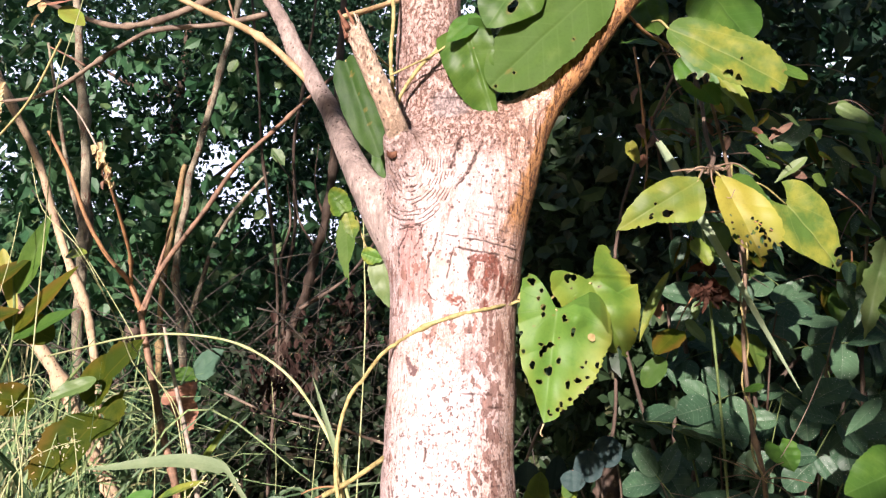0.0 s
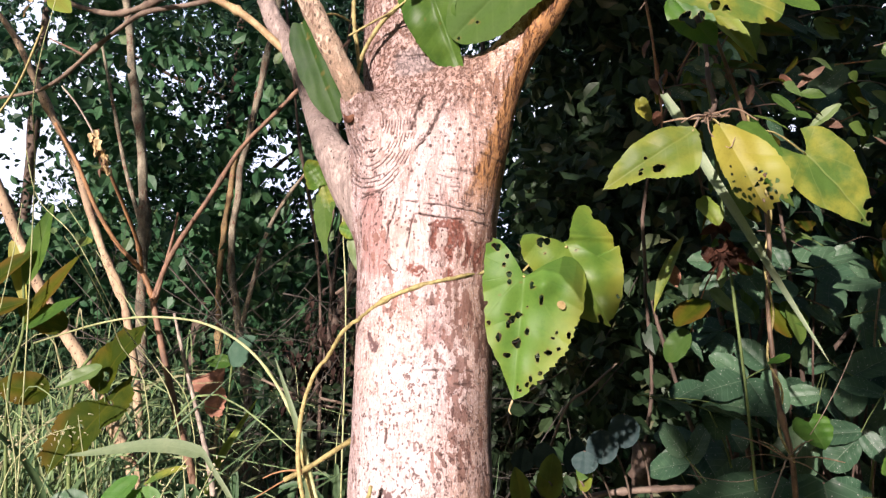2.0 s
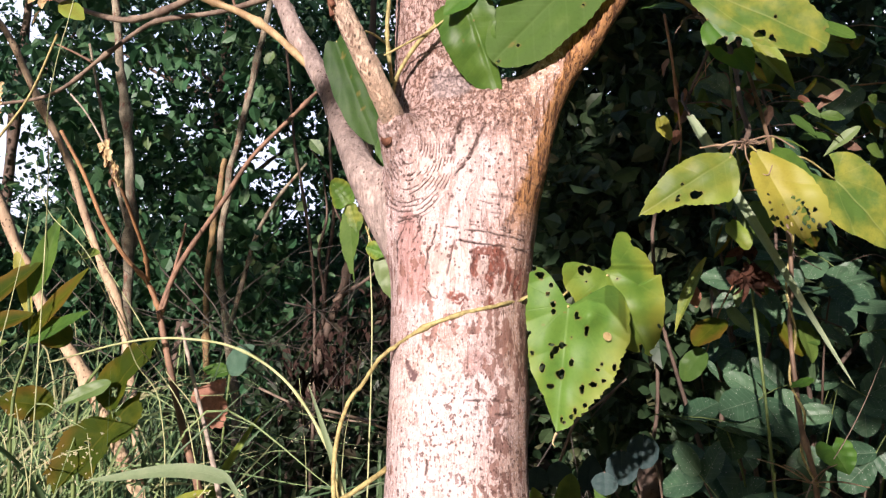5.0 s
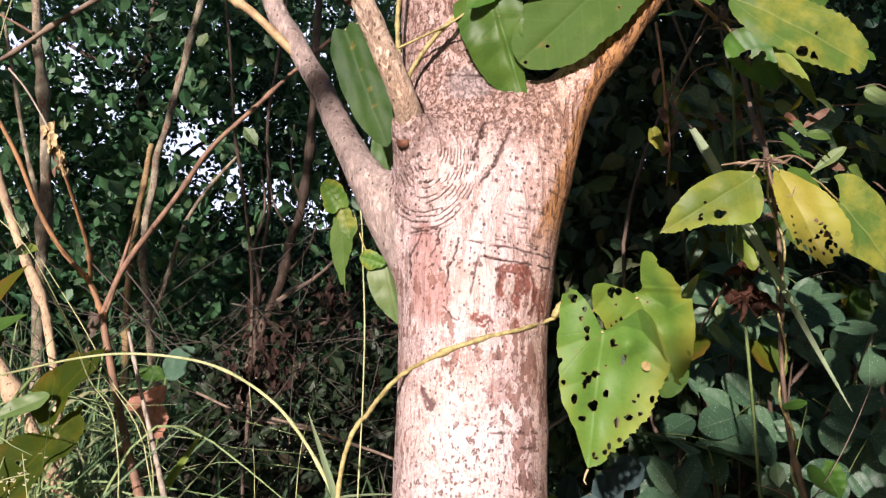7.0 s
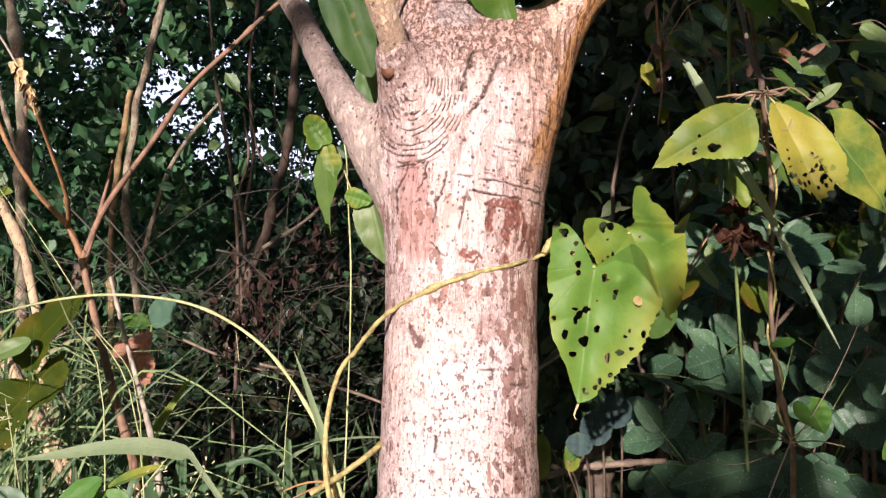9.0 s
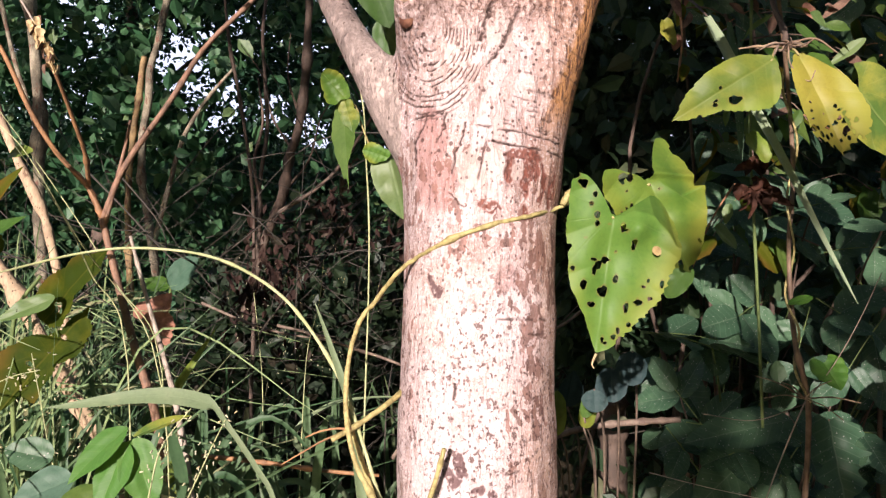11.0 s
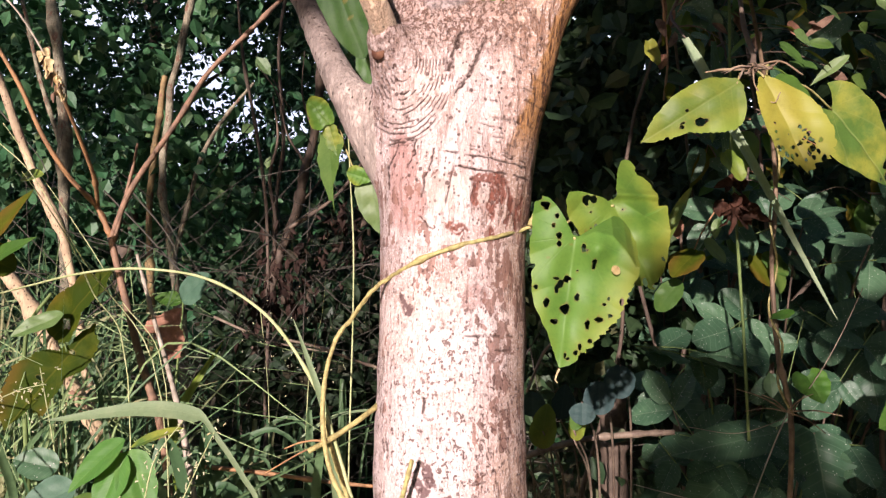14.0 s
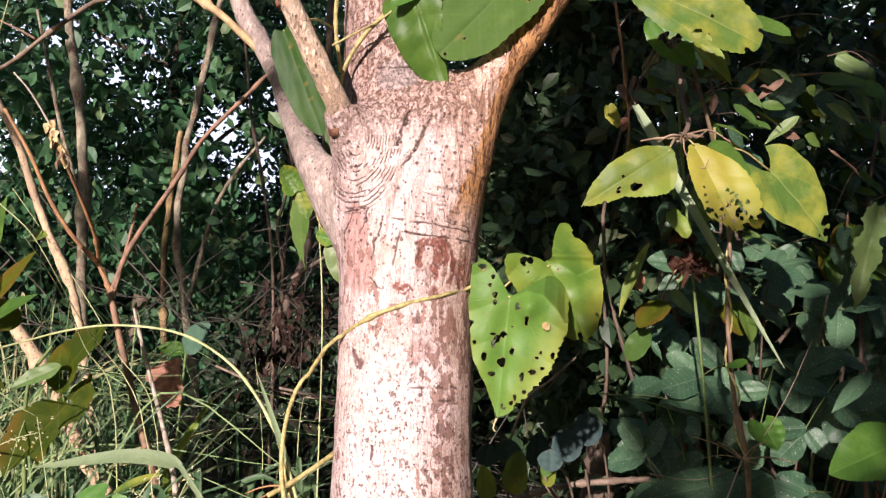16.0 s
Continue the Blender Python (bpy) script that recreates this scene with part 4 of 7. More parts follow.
        t = o + tipway * rng.uniform(0.012, 0.03) + rng.uniform(-0.004, 0.004, 3)
        stem(ob, "splinter", [o, (o + t) / 2, t], 0.0035, 0.0006, RAW_WOOD, 5, 3, 0.2)
    # a small cut knot below the stub
    knot = [(-0.018, 0.626, 1.184), (-0.024, 0.61, 1.182), (-0.027, 0.604, 1.181)]
    stem(e, "knot", knot, 0.0075, 0.0062, RAW_WOOD, 16, 5, 0.12, 0, "small brown cut knot")
    # twigs on the left limb
    stem(e, "twig", [(-0.157, 0.8, 1.322), (-0.224, 0.8, 1.384), (-0.266, 0.8, 1.41), (-0.309, 0.8, 1.428), (-0.38, 0.8, 1.46), (-0.452, 0.8, 1.488), (-0.516, 0.8, 1.509)], 0.0052, 0.0036, GOLD_TWIG, 10, 8, 0.08, 5, "straight golden twig")
    stem(e, "twig", [(-0.248, 0.845, 1.452), (-0.326, 0.87, 1.447), (-0.43, 0.895, 1.449), (-0.472, 0.92, 1.449), (-0.552, 0.945, 1.413), (-0.615, 0.97, 1.385), (-0.678, 0.995, 1.372), (-0.777, 1.02, 1.37)], 0.0042, 0.0027, TWIG, 9, 8, 0.09, 6, "long crooked grey twig")
    stem(e, "twig", [(-0.278, 0.85, 1.541), (-0.301, 0.879, 1.522), (-0.367, 0.907, 1.502), (-0.437, 0.936, 1.489), (-0.492, 0.964, 1.49), (-0.551, 0.993, 1.5), (-0.625, 1.021, 1.528), (-0.729, 1.05, 1.576)], 0.0064, 0.0040, TWIG, 9, 8, 0.09, 6, "thick crooked grey twig")
    stem(e, "twig", [(-0.3, 0.86, 1.448), (-0.308, 0.86, 1.471), (-0.32, 0.86, 1.503)], 0.0022, 0.001, RED_BARK, 6, 5, 0.1)
    stem(e, "twig", [(-0.571, 0.96, 1.413), (-0.599, 0.96, 1.428), (-0.637, 0.96, 1.446)], 0.0025, 0.0012, RED_BARK, 6, 5, 0.1)
    stem(e, "twig", [(-0.1, 0.66, 1.357), (-0.066, 0.7, 1.391), (-0.023, 0.72, 1.42)], 0.0030, 0.0034, GOLD_TWIG, 8, 5, 0.06)
    return e


big_tree()


# ---- the climbing vine with heart-shaped leaves ----
def climbing_vine():
    e = thing("climbing_vine", (-0.02, 0.56, 0.0), "yellow-green twining vine with bitten heart-shaped leaves on the trunk", "vine")
    around = [(0.121, 0.640, 1.050), (0.1165, 0.632, 1.0465), (0.113, 0.630, 1.0365), (0.1016, 0.628, 1.0312), (0.084, 0.594, 1.025), (0.063, 0.585, 1.019), (0.036, 0.579, 1.011), (0.009, 0.58, 0.999), (-0.014, 0.59, 0.985), (-0.027, 0.612, 0.974), (-0.044, 0.625, 0.952), (-0.058, 0.625, 0.933), (-0.065, 0.618, 0.908), (-0.067, 0.612, 0.882), (-0.065, 0.606, 0.852), (-0.057, 0.6, 0.822), (-0.046, 0.595, 0.802), (-0.031, 0.59, 0.776)]
    for i, (px, py, pz) in enumerate(around):
        off = (px - 0.042) / 0.070
        if 0.9 < pz < 1.03 and abs(off) < 0.98:
            around[i] = (px, 0.659 + (pz - 0.99) * 0.07 - 0.070 * math.sqrt(1 - off * off), pz)
    around += [(0.005, 0.58, 0.62), (0.02, 0.57, 0.3), (0.03, 0.56, 0.0)]
    twist = spline(around, 10)
    twist = [q + (0, 0, 0.0011 * noise.noise(Vector(q) * 120)) for q in twist]
    stem(e, "stem", twist, 0.0016, 0.0023, VINE_STEM, 12, 2, 0.12, 4)
    stem(e, "node", [(0.1165, 0.630, 1.047), (0.1125, 0.627, 1.041), (0.110, 0.627, 1.035)], 0.0029, 0.0024, VINE_STEM, 10, 5, 0.3, 2, "swollen yellow node")
    # the bitten leaf: one lobe upright, the other rolled back along a crest
    def crest(u, v):
        over = np.interp(-u, (0.0, 0.14, 0.28, 0.40, 0.47), (0.0, -0.07, -0.05, 0.06, 0.16))
        return -1.5 * np.maximum(0, over - v) * (u < 0) + 0.10 * np.exp(-((u + 0.16) / 0.10) ** 2 - ((v - 0.06) / 0.10) ** 2) - 0.02 * np.exp(-((u - 0.03) / 0.06) ** 2) * smooth(v, 0.0, 0.2)

    h1 = leaf(e, "leaf", (0.1434, 0.585, 1.0225), (0.1329, 0.584, 0.9152), 0.05, HEART, (-0.05, -1.0, 0.14), "heart",
              [(0.652, -0.274, 0.02), (0.529, -0.23, 0.024), (0.475, -0.206, 0.016), (0.297, -0.163, 0.018), (0.363, -0.079, 0.014), (0.258, -0.015, 0.021), (0.233, 0.051, 0.014), (0.045, 0.042, 0.010), (-0.134, 0.055, 0.021), (-0.189, 0.083, 0.011), (0.377, 0.167, 0.008), (-0.305, 0.162, 0.022), (-0.331, 0.2, 0.015), (-0.088, 0.243, 0.008), (0.196, 0.313, 0.017), (0.16, 0.358, 0.030), (0.189, 0.4, 0.022), (0.045, 0.315, 0.021), (-0.123, 0.439, 0.017), (0.508, 0.397, 0.014), (0.312, 0.506, 0.020), (0.003, 0.534, 0.026), (0.173, 0.644, 0.020), (-0.611, 0.419, 0.014), (-0.559, 0.466, 0.014), (-0.805, 0.434, 0.020), (-0.646, 0.555, 0.014), (-0.495, 0.584, 0.020), (-0.317, 0.632, 0.020), (-0.687, 0.651, 0.014), (-0.406, 0.76, 0.014), (-0.073, 0.885, 0.016), (-0.201, 0.857, 0.016), (-0.253, 0.814, 0.014), (-0.315, 0.869, 0.014), (-0.106, 0.918, 0.011)], "bitten green heart-shaped leaf with black-edged holes",
              (0.121, 0.632, 1.036), n=150, fold=0.05, curl=0.03, wave=0.05, jag=(-62, -8, 0.035, 13), lift=crest,
              spread=[(-130, 0.03), (-128, 0.38), (-122, 0.454), (-111, 0.489), (-98, 0.49), (-80, 0.505), (-63, 0.545), (-50, 0.597), (-38, 0.666), (-29, 0.731), (-20, 0.796), (-13, 0.866), (-6, 0.933), (0, 1.0), (4, 0.872), (10, 0.751), (17, 0.659), (26, 0.575), (37, 0.48), (46, 0.418), (50, 0.345), (54, 0.38), (91, 0.329), (116, 0.374), (129, 0.432), (135, 0.423), (141, 0.37), (145, 0.28), (150, 0.03)])

    def standing_lobe(u, v):
        return -0.7 * np.maximum(0, -u - 0.10 - 0.5 * v) * (v < 0.25) + 0.06 * np.exp(-((v - 0.02 + 0.5 * (u + 0.3)) / 0.05) ** 2) * (u < 0)

    leaf(e, "leaf", (0.1824, 0.622, 1.0543), (0.2222, 0.628, 0.9804), 0.05, HEART_BACK, (0.08, -1.0, 0.14), "heart",
         [(0.439, -0.187, 0.030), (0.322, -0.15, 0.026), (0.372, -0.205, 0.022), (0.443, -0.049, 0.011), (0.701, 0.107, 0.020), (0.573, 0.104, 0.015), (0.488, 0.102, 0.015), (-0.116, 0.078, 0.014), (-0.891, -0.19, 0.022), (-0.383, 0.738, 0.020), (0.12, 0.86, 0.027), (0.117, 0.909, 0.022), (-0.057, 0.954, 0.022)], "yellowing heart-shaped leaf with bitten edge",
         (0.135, 0.66, 1.03), n=120, fold=0.04, curl=0.04, wave=0.06, lift=standing_lobe,
         spread=[(-156, 0.066), (-145, 0.09), (-139, 0.24), (-136, 0.408), (-131, 0.558), (-125, 0.625), (-120, 0.625), (-114, 0.587), (-108, 0.501), (-102, 0.538), (-93, 0.577), (-72, 0.558), (-51, 0.597), (-38, 0.678), (-22, 0.78), (-13, 0.847), (-5, 0.932), (0, 1.0), (6, 0.896), (19, 0.794), (35, 0.659), (56, 0.538), (76, 0.484), (92, 0.485), (110, 0.523), (123, 0.538), (132, 0.502), (138, 0.401), (143, 0.231), (156, 0.066)])
    stem(h1, "drip_tip", [(0.133, 0.587, 0.915), (0.131, 0.587, 0.91), (0.13, 0.587, 0.906), (0.132, 0.587, 0.903)], 0.0011, 0.0004, STRAW, 6, 4, 0.05)
    leaf(h1, "blotch", (0.1725, 0.575, 1.0005), (0.178, 0.575, 0.9945), 0.0034, BLOTCH, (-0.08, -1.0, 0.2), "oval", n=18, crumple=0.05)
    # leaves above the fork
    def halves(u, v):
        return 0.35 * np.maximum(0, -u) - 0.45 * np.maximum(0, u - 0.05) + 0.12 * np.sin(6 * v + 3 * u) * np.abs(u)

    leaf(e, "leaf", (0.0536, 0.618, 1.303), (0.0803, 0.632, 1.229), 0.04, DEEP, (-0.1, -1.0, 0.05), "heart", [(0.4, 0.165, 0.018), (0.05, 0.301, 0.012)], "glossy green leaf folded along its midrib", (0.093, 0.64, 1.374), n=80, wave=0.10, lift=halves,
         spread=[(-178, 0.30), (-172, 0.41), (-155, 0.397), (-123, 0.333), (-76, 0.265), (-45, 0.30), (-22, 0.40), (-9, 0.62), (-3, 0.93), (0, 1.0), (5, 0.94), (14, 0.834), (31, 0.653), (59, 0.487), (95, 0.45), (130, 0.556), (150, 0.391), (165, 0.20), (172, 0.14)])
    leaf(e, "leaf", (0.195, 0.61, 1.38), (0.073, 0.602, 1.261), 0.0415, MATT, (0.05, -1.0, 0.15), "blunt", [(-0.043, 0.859, 0.011), (-0.147, 0.834, 0.013), (-0.606, 0.437, 0.009), (-0.069, 0.975, 0.009)], "broad matt green leaf with small holes", (0.202, 0.6, 1.391), n=120, fold=0.05, curl=0.08, wave=0.06, teeth=0.07)
    leaf(e, "leaf", (0.109, 0.6, 1.389), (0.067, 0.6, 1.318), 0.036, DEEP, (0.1, -1.0, 0.3), "ovate", [(-0.329, 0.599, 0.061)], "green leaf with a ragged hole", (0.126, 0.62, 1.422), n=40, wave=0.1)
    leaf(e, "leaf", (0.057, 0.615, 1.341), (0.025, 0.61, 1.306), 0.014, BRIGHT, (0.2, -0.8, 0.6), "ovate", n=26, wave=0.1)
    stem(e, "stem", [(-0.036, 0.66, 1.194), (-0.027, 0.64, 1.25), (-0.005, 0.632, 1.286), (0.011, 0.64, 1.308), (0.028, 0.66, 1.34)], 0.0022, 0.0022, VINE_STEM, 8, 8, 0.1, 3)
    stem(e, "stem", [(-0.036, 0.67, 1.261), (-0.041, 0.66, 1.311), (-0.04, 0.66, 1.359), (-0.047, 0.67, 1.413)], 0.0024, 0.0022, VINE_STEM, 8, 8, 0.1, 3)
    stem(e, "stem", [(-0.037, 0.63, 1.275), (-0.013, 0.63, 1.288), (0.012, 0.63, 1.302), (0.039, 0.63, 1.325)], 0.0012, 0.0012, VINE_STEM, 6, 6, 0.1)
    # leaves behind the left limb
    leaf(e, "leaf", (-0.085, 0.622, 1.287), (-0.042, 0.616, 1.180), 0.0215, SHADED_VINE, (-0.15, -1.0, 0.1), "blade", [(-0.061, 0.152, 0.014), (-0.154, 0.52, 0.013), (-0.093, 0.667, 0.018), (-0.104, 0.359, 0.013)], "long green leaf with holes", (-0.052, 0.74, 1.331), n=60, fold=0.2, curl=0.05, wave=0.08)
    leaf(e, "leaf", (-0.057, 0.75, 1.234), (-0.058, 0.755, 1.177), 0.014, DEEP, (-0.2, -1.0, 0.2), "ovate", n=26)
    leaf(e, "leaf", (-0.1041, 0.75, 1.156), (-0.1195, 0.75, 1.1717), 0.0155, HEART_BACK, (-0.3, -1.0, 0.3), "round", n=44, wave=0.06, lift=lambda u, v: 0.45 * u * u + 0.25 * v * v, label="small cupped heart-shaped leaf",
         spread=[(-156, 0.494), (-131, 0.774), (-107, 0.812), (-62, 0.613), (-23, 0.82), (0, 1.0), (19, 0.999), (39, 0.844), (91, 0.527), (134, 0.57), (166, 0.715)])
    leaf(e, "leaf", (-0.096, 0.755, 1.1184), (-0.0907, 0.755, 1.0539), 0.0115, MATT, (-0.3, -1.0, 0.0), "lance", n=56, fold=0.2, curl=0.04, label="drooping narrow leaf, yellow at its base",
         spread=[(-172, 0.455), (-161, 0.454), (-148, 0.344), (-62, 0.199), (-18, 0.373), (-2, 0.574), (0, 1.0), (1, 0.811), (4, 0.811), (10, 0.629), (31, 0.34), (80, 0.193), (139, 0.236), (174, 0.423)])
    leaf(e, "leaf", (-0.0924, 0.7505, 1.1315), (-0.0855, 0.7505, 1.1098), 0.009, LIME, (-0.3, -1.0, 0.0), "ovate", n=36, fold=0.1, jag=(-10, 100, 0.10, 7),
         spread=[(-172, 0.706), (-148, 0.656), (-112, 0.395), (-10, 0.798), (0, 1.0), (8, 0.73), (20, 0.581), (42, 0.539), (105, 0.337), (163, 0.769)])
    def half_back(u, v):
        return -1.2 * np.maximum(0, -u - 0.02 - 0.03 * v) - 0.5 * np.maximum(0, 0.12 - v)

    leaf(e, "leaf", (-0.0504, 0.755, 1.0922), (-0.034, 0.755, 1.0264), 0.024, PALE_GREEN, (-0.15, -1.0, 0.12), "heart", n=70, fold=0.05, curl=0.1, wave=0.04, lift=half_back, label="pale leaf folded along its midrib",
         spread=[(-146, 0.044), (-72, 0.14), (-37, 0.324), (-24, 0.543), (-14, 0.759), (-7, 0.936), (0, 1.0), (6, 0.903), (14, 0.784), (28, 0.594), (48, 0.426), (64, 0.343), (80, 0.264), (88, 0.135)])
    leaf(e, "leaf", (-0.0611, 0.750, 1.0914), (-0.0761, 0.750, 1.0957), 0.015, HEART, (-0.1, -1.0, -0.25), "heart", n=36, fold=0.3, wave=0.1, lift=lambda u, v: -0.5 * u * u,
         spread=[(-124, 0.512), (-71, 0.752), (-35, 0.845), (0, 1.0), (41, 0.898), (72, 0.632), (119, 0.572), (159, 0.914), (179, 0.811)])
    stem(e, "stem", [(-0.066, 0.755, 1.091), (-0.08, 0.755, 1.125), (-0.086, 0.755, 1.141), (-0.097, 0.755, 1.146)], 0.0011, 0.001, VINE_STEM, 6, 5, 0.1)
    stem(e, "stem", [(-0.091, 0.757, 1.193), (-0.078, 0.757, 1.142), (-0.073, 0.757, 1.086), (-0.068, 0.757, 1.023), (-0.066, 0.757, 0.944), (-0.066, 0.757, 0.876), (-0.066, 0.757, 0.797), (-0.065, 0.757, 0.718)], 0.0007, 0.0010, CULM, 6, 6, 0.08, 4)
    # the loose end of the vine
    stem(e, "stem", [(-0.001, 0.575, 0.783), (0.008, 0.566, 0.813), (0.015, 0.562, 0.843)], 0.0023, 0.0017, VINE_STEM, 8, 5, 0.1, 2)
    stem(e, "stem", [(-0.02, 0.64, 0.872), (-0.036, 0.62, 0.861), (-0.057, 0.61, 0.847), (-0.076, 0.6, 0.837)], 0.0026, 0.0022, VINE_STEM, 8, 5, 0.1, 2)
    stem(e, "tendril", [(-0.061, 0.605, 0.845), (-0.074, 0.605, 0.845), (-0.087, 0.605, 0.842), (-0.098, 0.605, 0.837)], 0.0011, 0.0006, ORANGE_TWIG, 6, 5, 0.1)
    stem(e, "tendril", [(-0.062, 0.62, 0.841), (-0.084, 0.62, 0.832), (-0.104, 0.62, 0.82), (-0.12, 0.62, 0.81)], 0.0010, 0.0006, ORANGE_TWIG, 6, 5, 0.1)
    return e


climbing_vine()


# ---- the hanging cluster of yellowing leaves ----
def hanging_vine():
    e = thing("hanging_vine", (0.47, 0.90, 0.0), "woody twining stem with yellowing leaves and dried tips", "vine")
    main = [(0.357, 0.8, 1.354), (0.386, 0.84, 1.309), (0.414, 0.88, 1.258), (0.443, 0.92, 1.187), (0.454, 0.93, 1.103), (0.446, 0.92, 1.016), (0.448, 0.915, 0.945), (0.448, 0.9, 0.891), (0.454, 0.88, 0.828)]
    main += [(0.46, 0.90, 0.6), (0.47, 0.90, 0.25), (0.47, 0.90, 0.0)]
    stem(e, "stem", main, 0.0022, 0.0038, BROWN_STEM, 10, 8, 0.12, 8)
    twine = spline(main[2:9], 12)
    tw = [twine[i] + np.array((0.006 * math.cos(i * 0.33), 0.006 * math.sin(i * 0.33), 0)) for i in range(0, len(twine), 2)]
    stem(e, "stem", tw, 0.0016, 0.0016, VINE_STEM, 6, 2, 0.1)
    # the knotted dry node
    node = [(0.284, 0.695, 1.194), (0.302, 0.695, 1.197), (0.318, 0.695, 1.197), (0.334, 0.7, 1.202), (0.351, 0.7, 1.2)]
    stem(e, "twig", node, 0.0010, 0.0016, DRY_TWIG, 8, 8, 0.35, 8, "knotted dry twig")
    stem(e, "twig", [(0.332, 0.695, 1.201), (0.356, 0.695, 1.206), (0.378, 0.695, 1.193)], 0.0014, 0.0007, DRY_TWIG, 6, 5, 0.2)
    stem(e, "twig", [(0.329, 0.7, 1.2), (0.344, 0.73, 1.222), (0.346, 0.76, 1.26), (0.35, 0.79, 1.315), (0.342, 0.8, 1.366), (0.319, 0.78, 1.404)], 0.0026, 0.003, DARK_BARK, 7, 6, 0.2, 4)
    stem(e, "twig", [(0.326, 0.685, 1.195), (0.328, 0.685, 1.179), (0.339, 0.685, 1.166), (0.347, 0.685, 1.163), (0.352, 0.685, 1.173)], 0.0009, 0.0005, DRY_TWIG, 6, 5, 0.2)
    stem(e, "twig", [(0.319, 0.69, 1.197), (0.313, 0.69, 1.184), (0.308, 0.69, 1.176)], 0.0014, 0.0008, TWIG, 6, 4, 0.2)
    rng = np.random.RandomState(4)
    hub = np.array((0.327, 0.693, 1.198))
    for k in range(16):
        t = hub + rng.uniform(-1, 1, 3) * (0.026, 0.015, 0.006)
        stem(e, "twig", [hub + rng.uniform(-0.006, 0.006, 3), (hub + t) / 2 + rng.uniform(-0.004, 0.004, 3), t], 0.0011, 0.0005, DRY_TWIG if k % 2 else TWIG, 5, 3, 0.3)
    leaf(e, "leaf", (0.3116, 0.688, 1.1812), (0.2212, 0.678, 1.1244), 0.03, YELLOW_GREEN, (-0.05, -1.0, 0.2), "blade", [(-0.364, 0.494, 0.034), (-0.394, 0.465, 0.026), (-0.139, 0.606, 0.015), (-0.232, 0.649, 0.015), (-0.255, 0.818, 0.02), (0.071, 0.514, 0.01)], "yellow-green leaf with small holes", (0.321, 0.695, 1.197), n=110, fold=0.10, curl=0.10, wave=0.10, jag=(-60, 60, 0.03, 26),
         spread=[(-150, 0.04), (-98, 0.084), (-84, 0.15), (-76, 0.215), (-65, 0.348), (-52, 0.463), (-40, 0.512), (-30, 0.541), (-13, 0.685), (-6, 0.866), (0, 1.0), (6, 0.89), (12, 0.766), (19, 0.613), (27, 0.449), (38, 0.298), (55, 0.15), (80, 0.07), (150, 0.04)])
    leaf(e, "leaf", (0.3388, 0.69, 1.1884), (0.3804, 0.675, 1.095), 0.03, YELLOW, (0.06, -1.0, 0.14), "blade", [(0.504, 0.591, 0.018), (0.58, 0.675, 0.022), (0.433, 0.683, 0.018), (0.388, 0.746, 0.026), (0.293, 0.788, 0.018), (0.139, 0.78, 0.013), (0.6, 0.769, 0.018), (-0.255, 0.559, 0.017), (-0.336, 0.61, 0.017), (-0.389, 0.644, 0.013), (-0.261, 0.67, 0.017), (-0.378, 0.709, 0.022), (-0.423, 0.76, 0.018), (-0.309, 0.788, 0.022), (-0.433, 0.823, 0.018), (-0.181, 0.814, 0.018), (-0.62, 0.747, 0.014), (-0.091, 0.7, 0.014), (0.134, 0.707, 0.014), (-0.024, 0.858, 0.018), (-0.262, 0.865, 0.014), (0.083, 0.582, 0.010), (0.367, 0.445, 0.010), (0.451, 0.844, 0.014), (-0.525, 0.901, 0.014), (0.442, 0.517, 0.014)], "bright yellow leaf riddled with small holes", (0.329, 0.695, 1.198), n=140, fold=0.10, curl=0.08, wave=0.12, jag=(-50, 50, 0.045, 22),
         spread=[(-150, 0.02), (-73, 0.06), (-60, 0.12), (-52, 0.20), (-45, 0.354), (-38, 0.521), (-30, 0.675), (-25, 0.814), (-20, 0.942), (-13, 0.977), (-6, 0.947), (0, 1.0), (4, 0.902), (11, 0.835), (17, 0.769), (20, 0.652), (28, 0.485), (37, 0.338), (50, 0.215), (70, 0.09), (150, 0.02)])
    leaf(e, "leaf", (0.459, 0.8, 1.184), (0.532, 0.8, 1.104), 0.044, LIME, (0.05, -1.0, 0.35), "heart", [(-0.306, 0.799, 0.045), (-0.108, 0.918, 0.032), (0.168, 0.885, 0.025)], "half-yellowed heart-shaped leaf", (0.376, 0.75, 1.199), n=56, fold=0.12, curl=0.12, wave=0.06)
    leaf(e, "leaf", (0.365, 0.73, 1.198), (0.415, 0.74, 1.168), 0.020, DEEP, (0.1, -1.0, 0.5), "ovate", n=34, wave=0.08)
    leaf(e, "leaf", (0.341, 0.8, 1.134), (0.361, 0.8, 1.102), 0.013, YELLOW_GREEN, (0.3, -1, 0.2), "blade", n=30, fold=0.25, wave=0.25, crumple=0.06)
    # upper leaves
    leaf(e, "leaf", (0.256, 0.6, 1.322), (0.376, 0.59, 1.266), 0.031, LIME, (0.05, -1.0, 0.05), "blunt", [(0.689, 0.569, 0.028), (-0.105, 0.606, 0.012), (0.688, 0.65, 0.02), (-0.33, 0.961, 0.024), (0.406, 0.941, 0.02)], "broad yellow-green leaf with a toothed edge", (0.247, 0.63, 1.344), n=90, fold=0.1, curl=0.12, wave=0.14, teeth=0.12)
    leaf(e, "leaf", (0.297, 0.7, 1.335), (0.338, 0.69, 1.273), 0.022, BRIGHT, (-0.1, -1.0, 0.0), "ovate", [(0.192, 0.522, 0.069), (-0.186, 0.545, 0.052), (0.216, 0.4, 0.052), (-0.433, 0.498, 0.043)], "green leaf with a curved bite", (0.292, 0.72, 1.355), n=50, fold=0.2, wave=0.1)
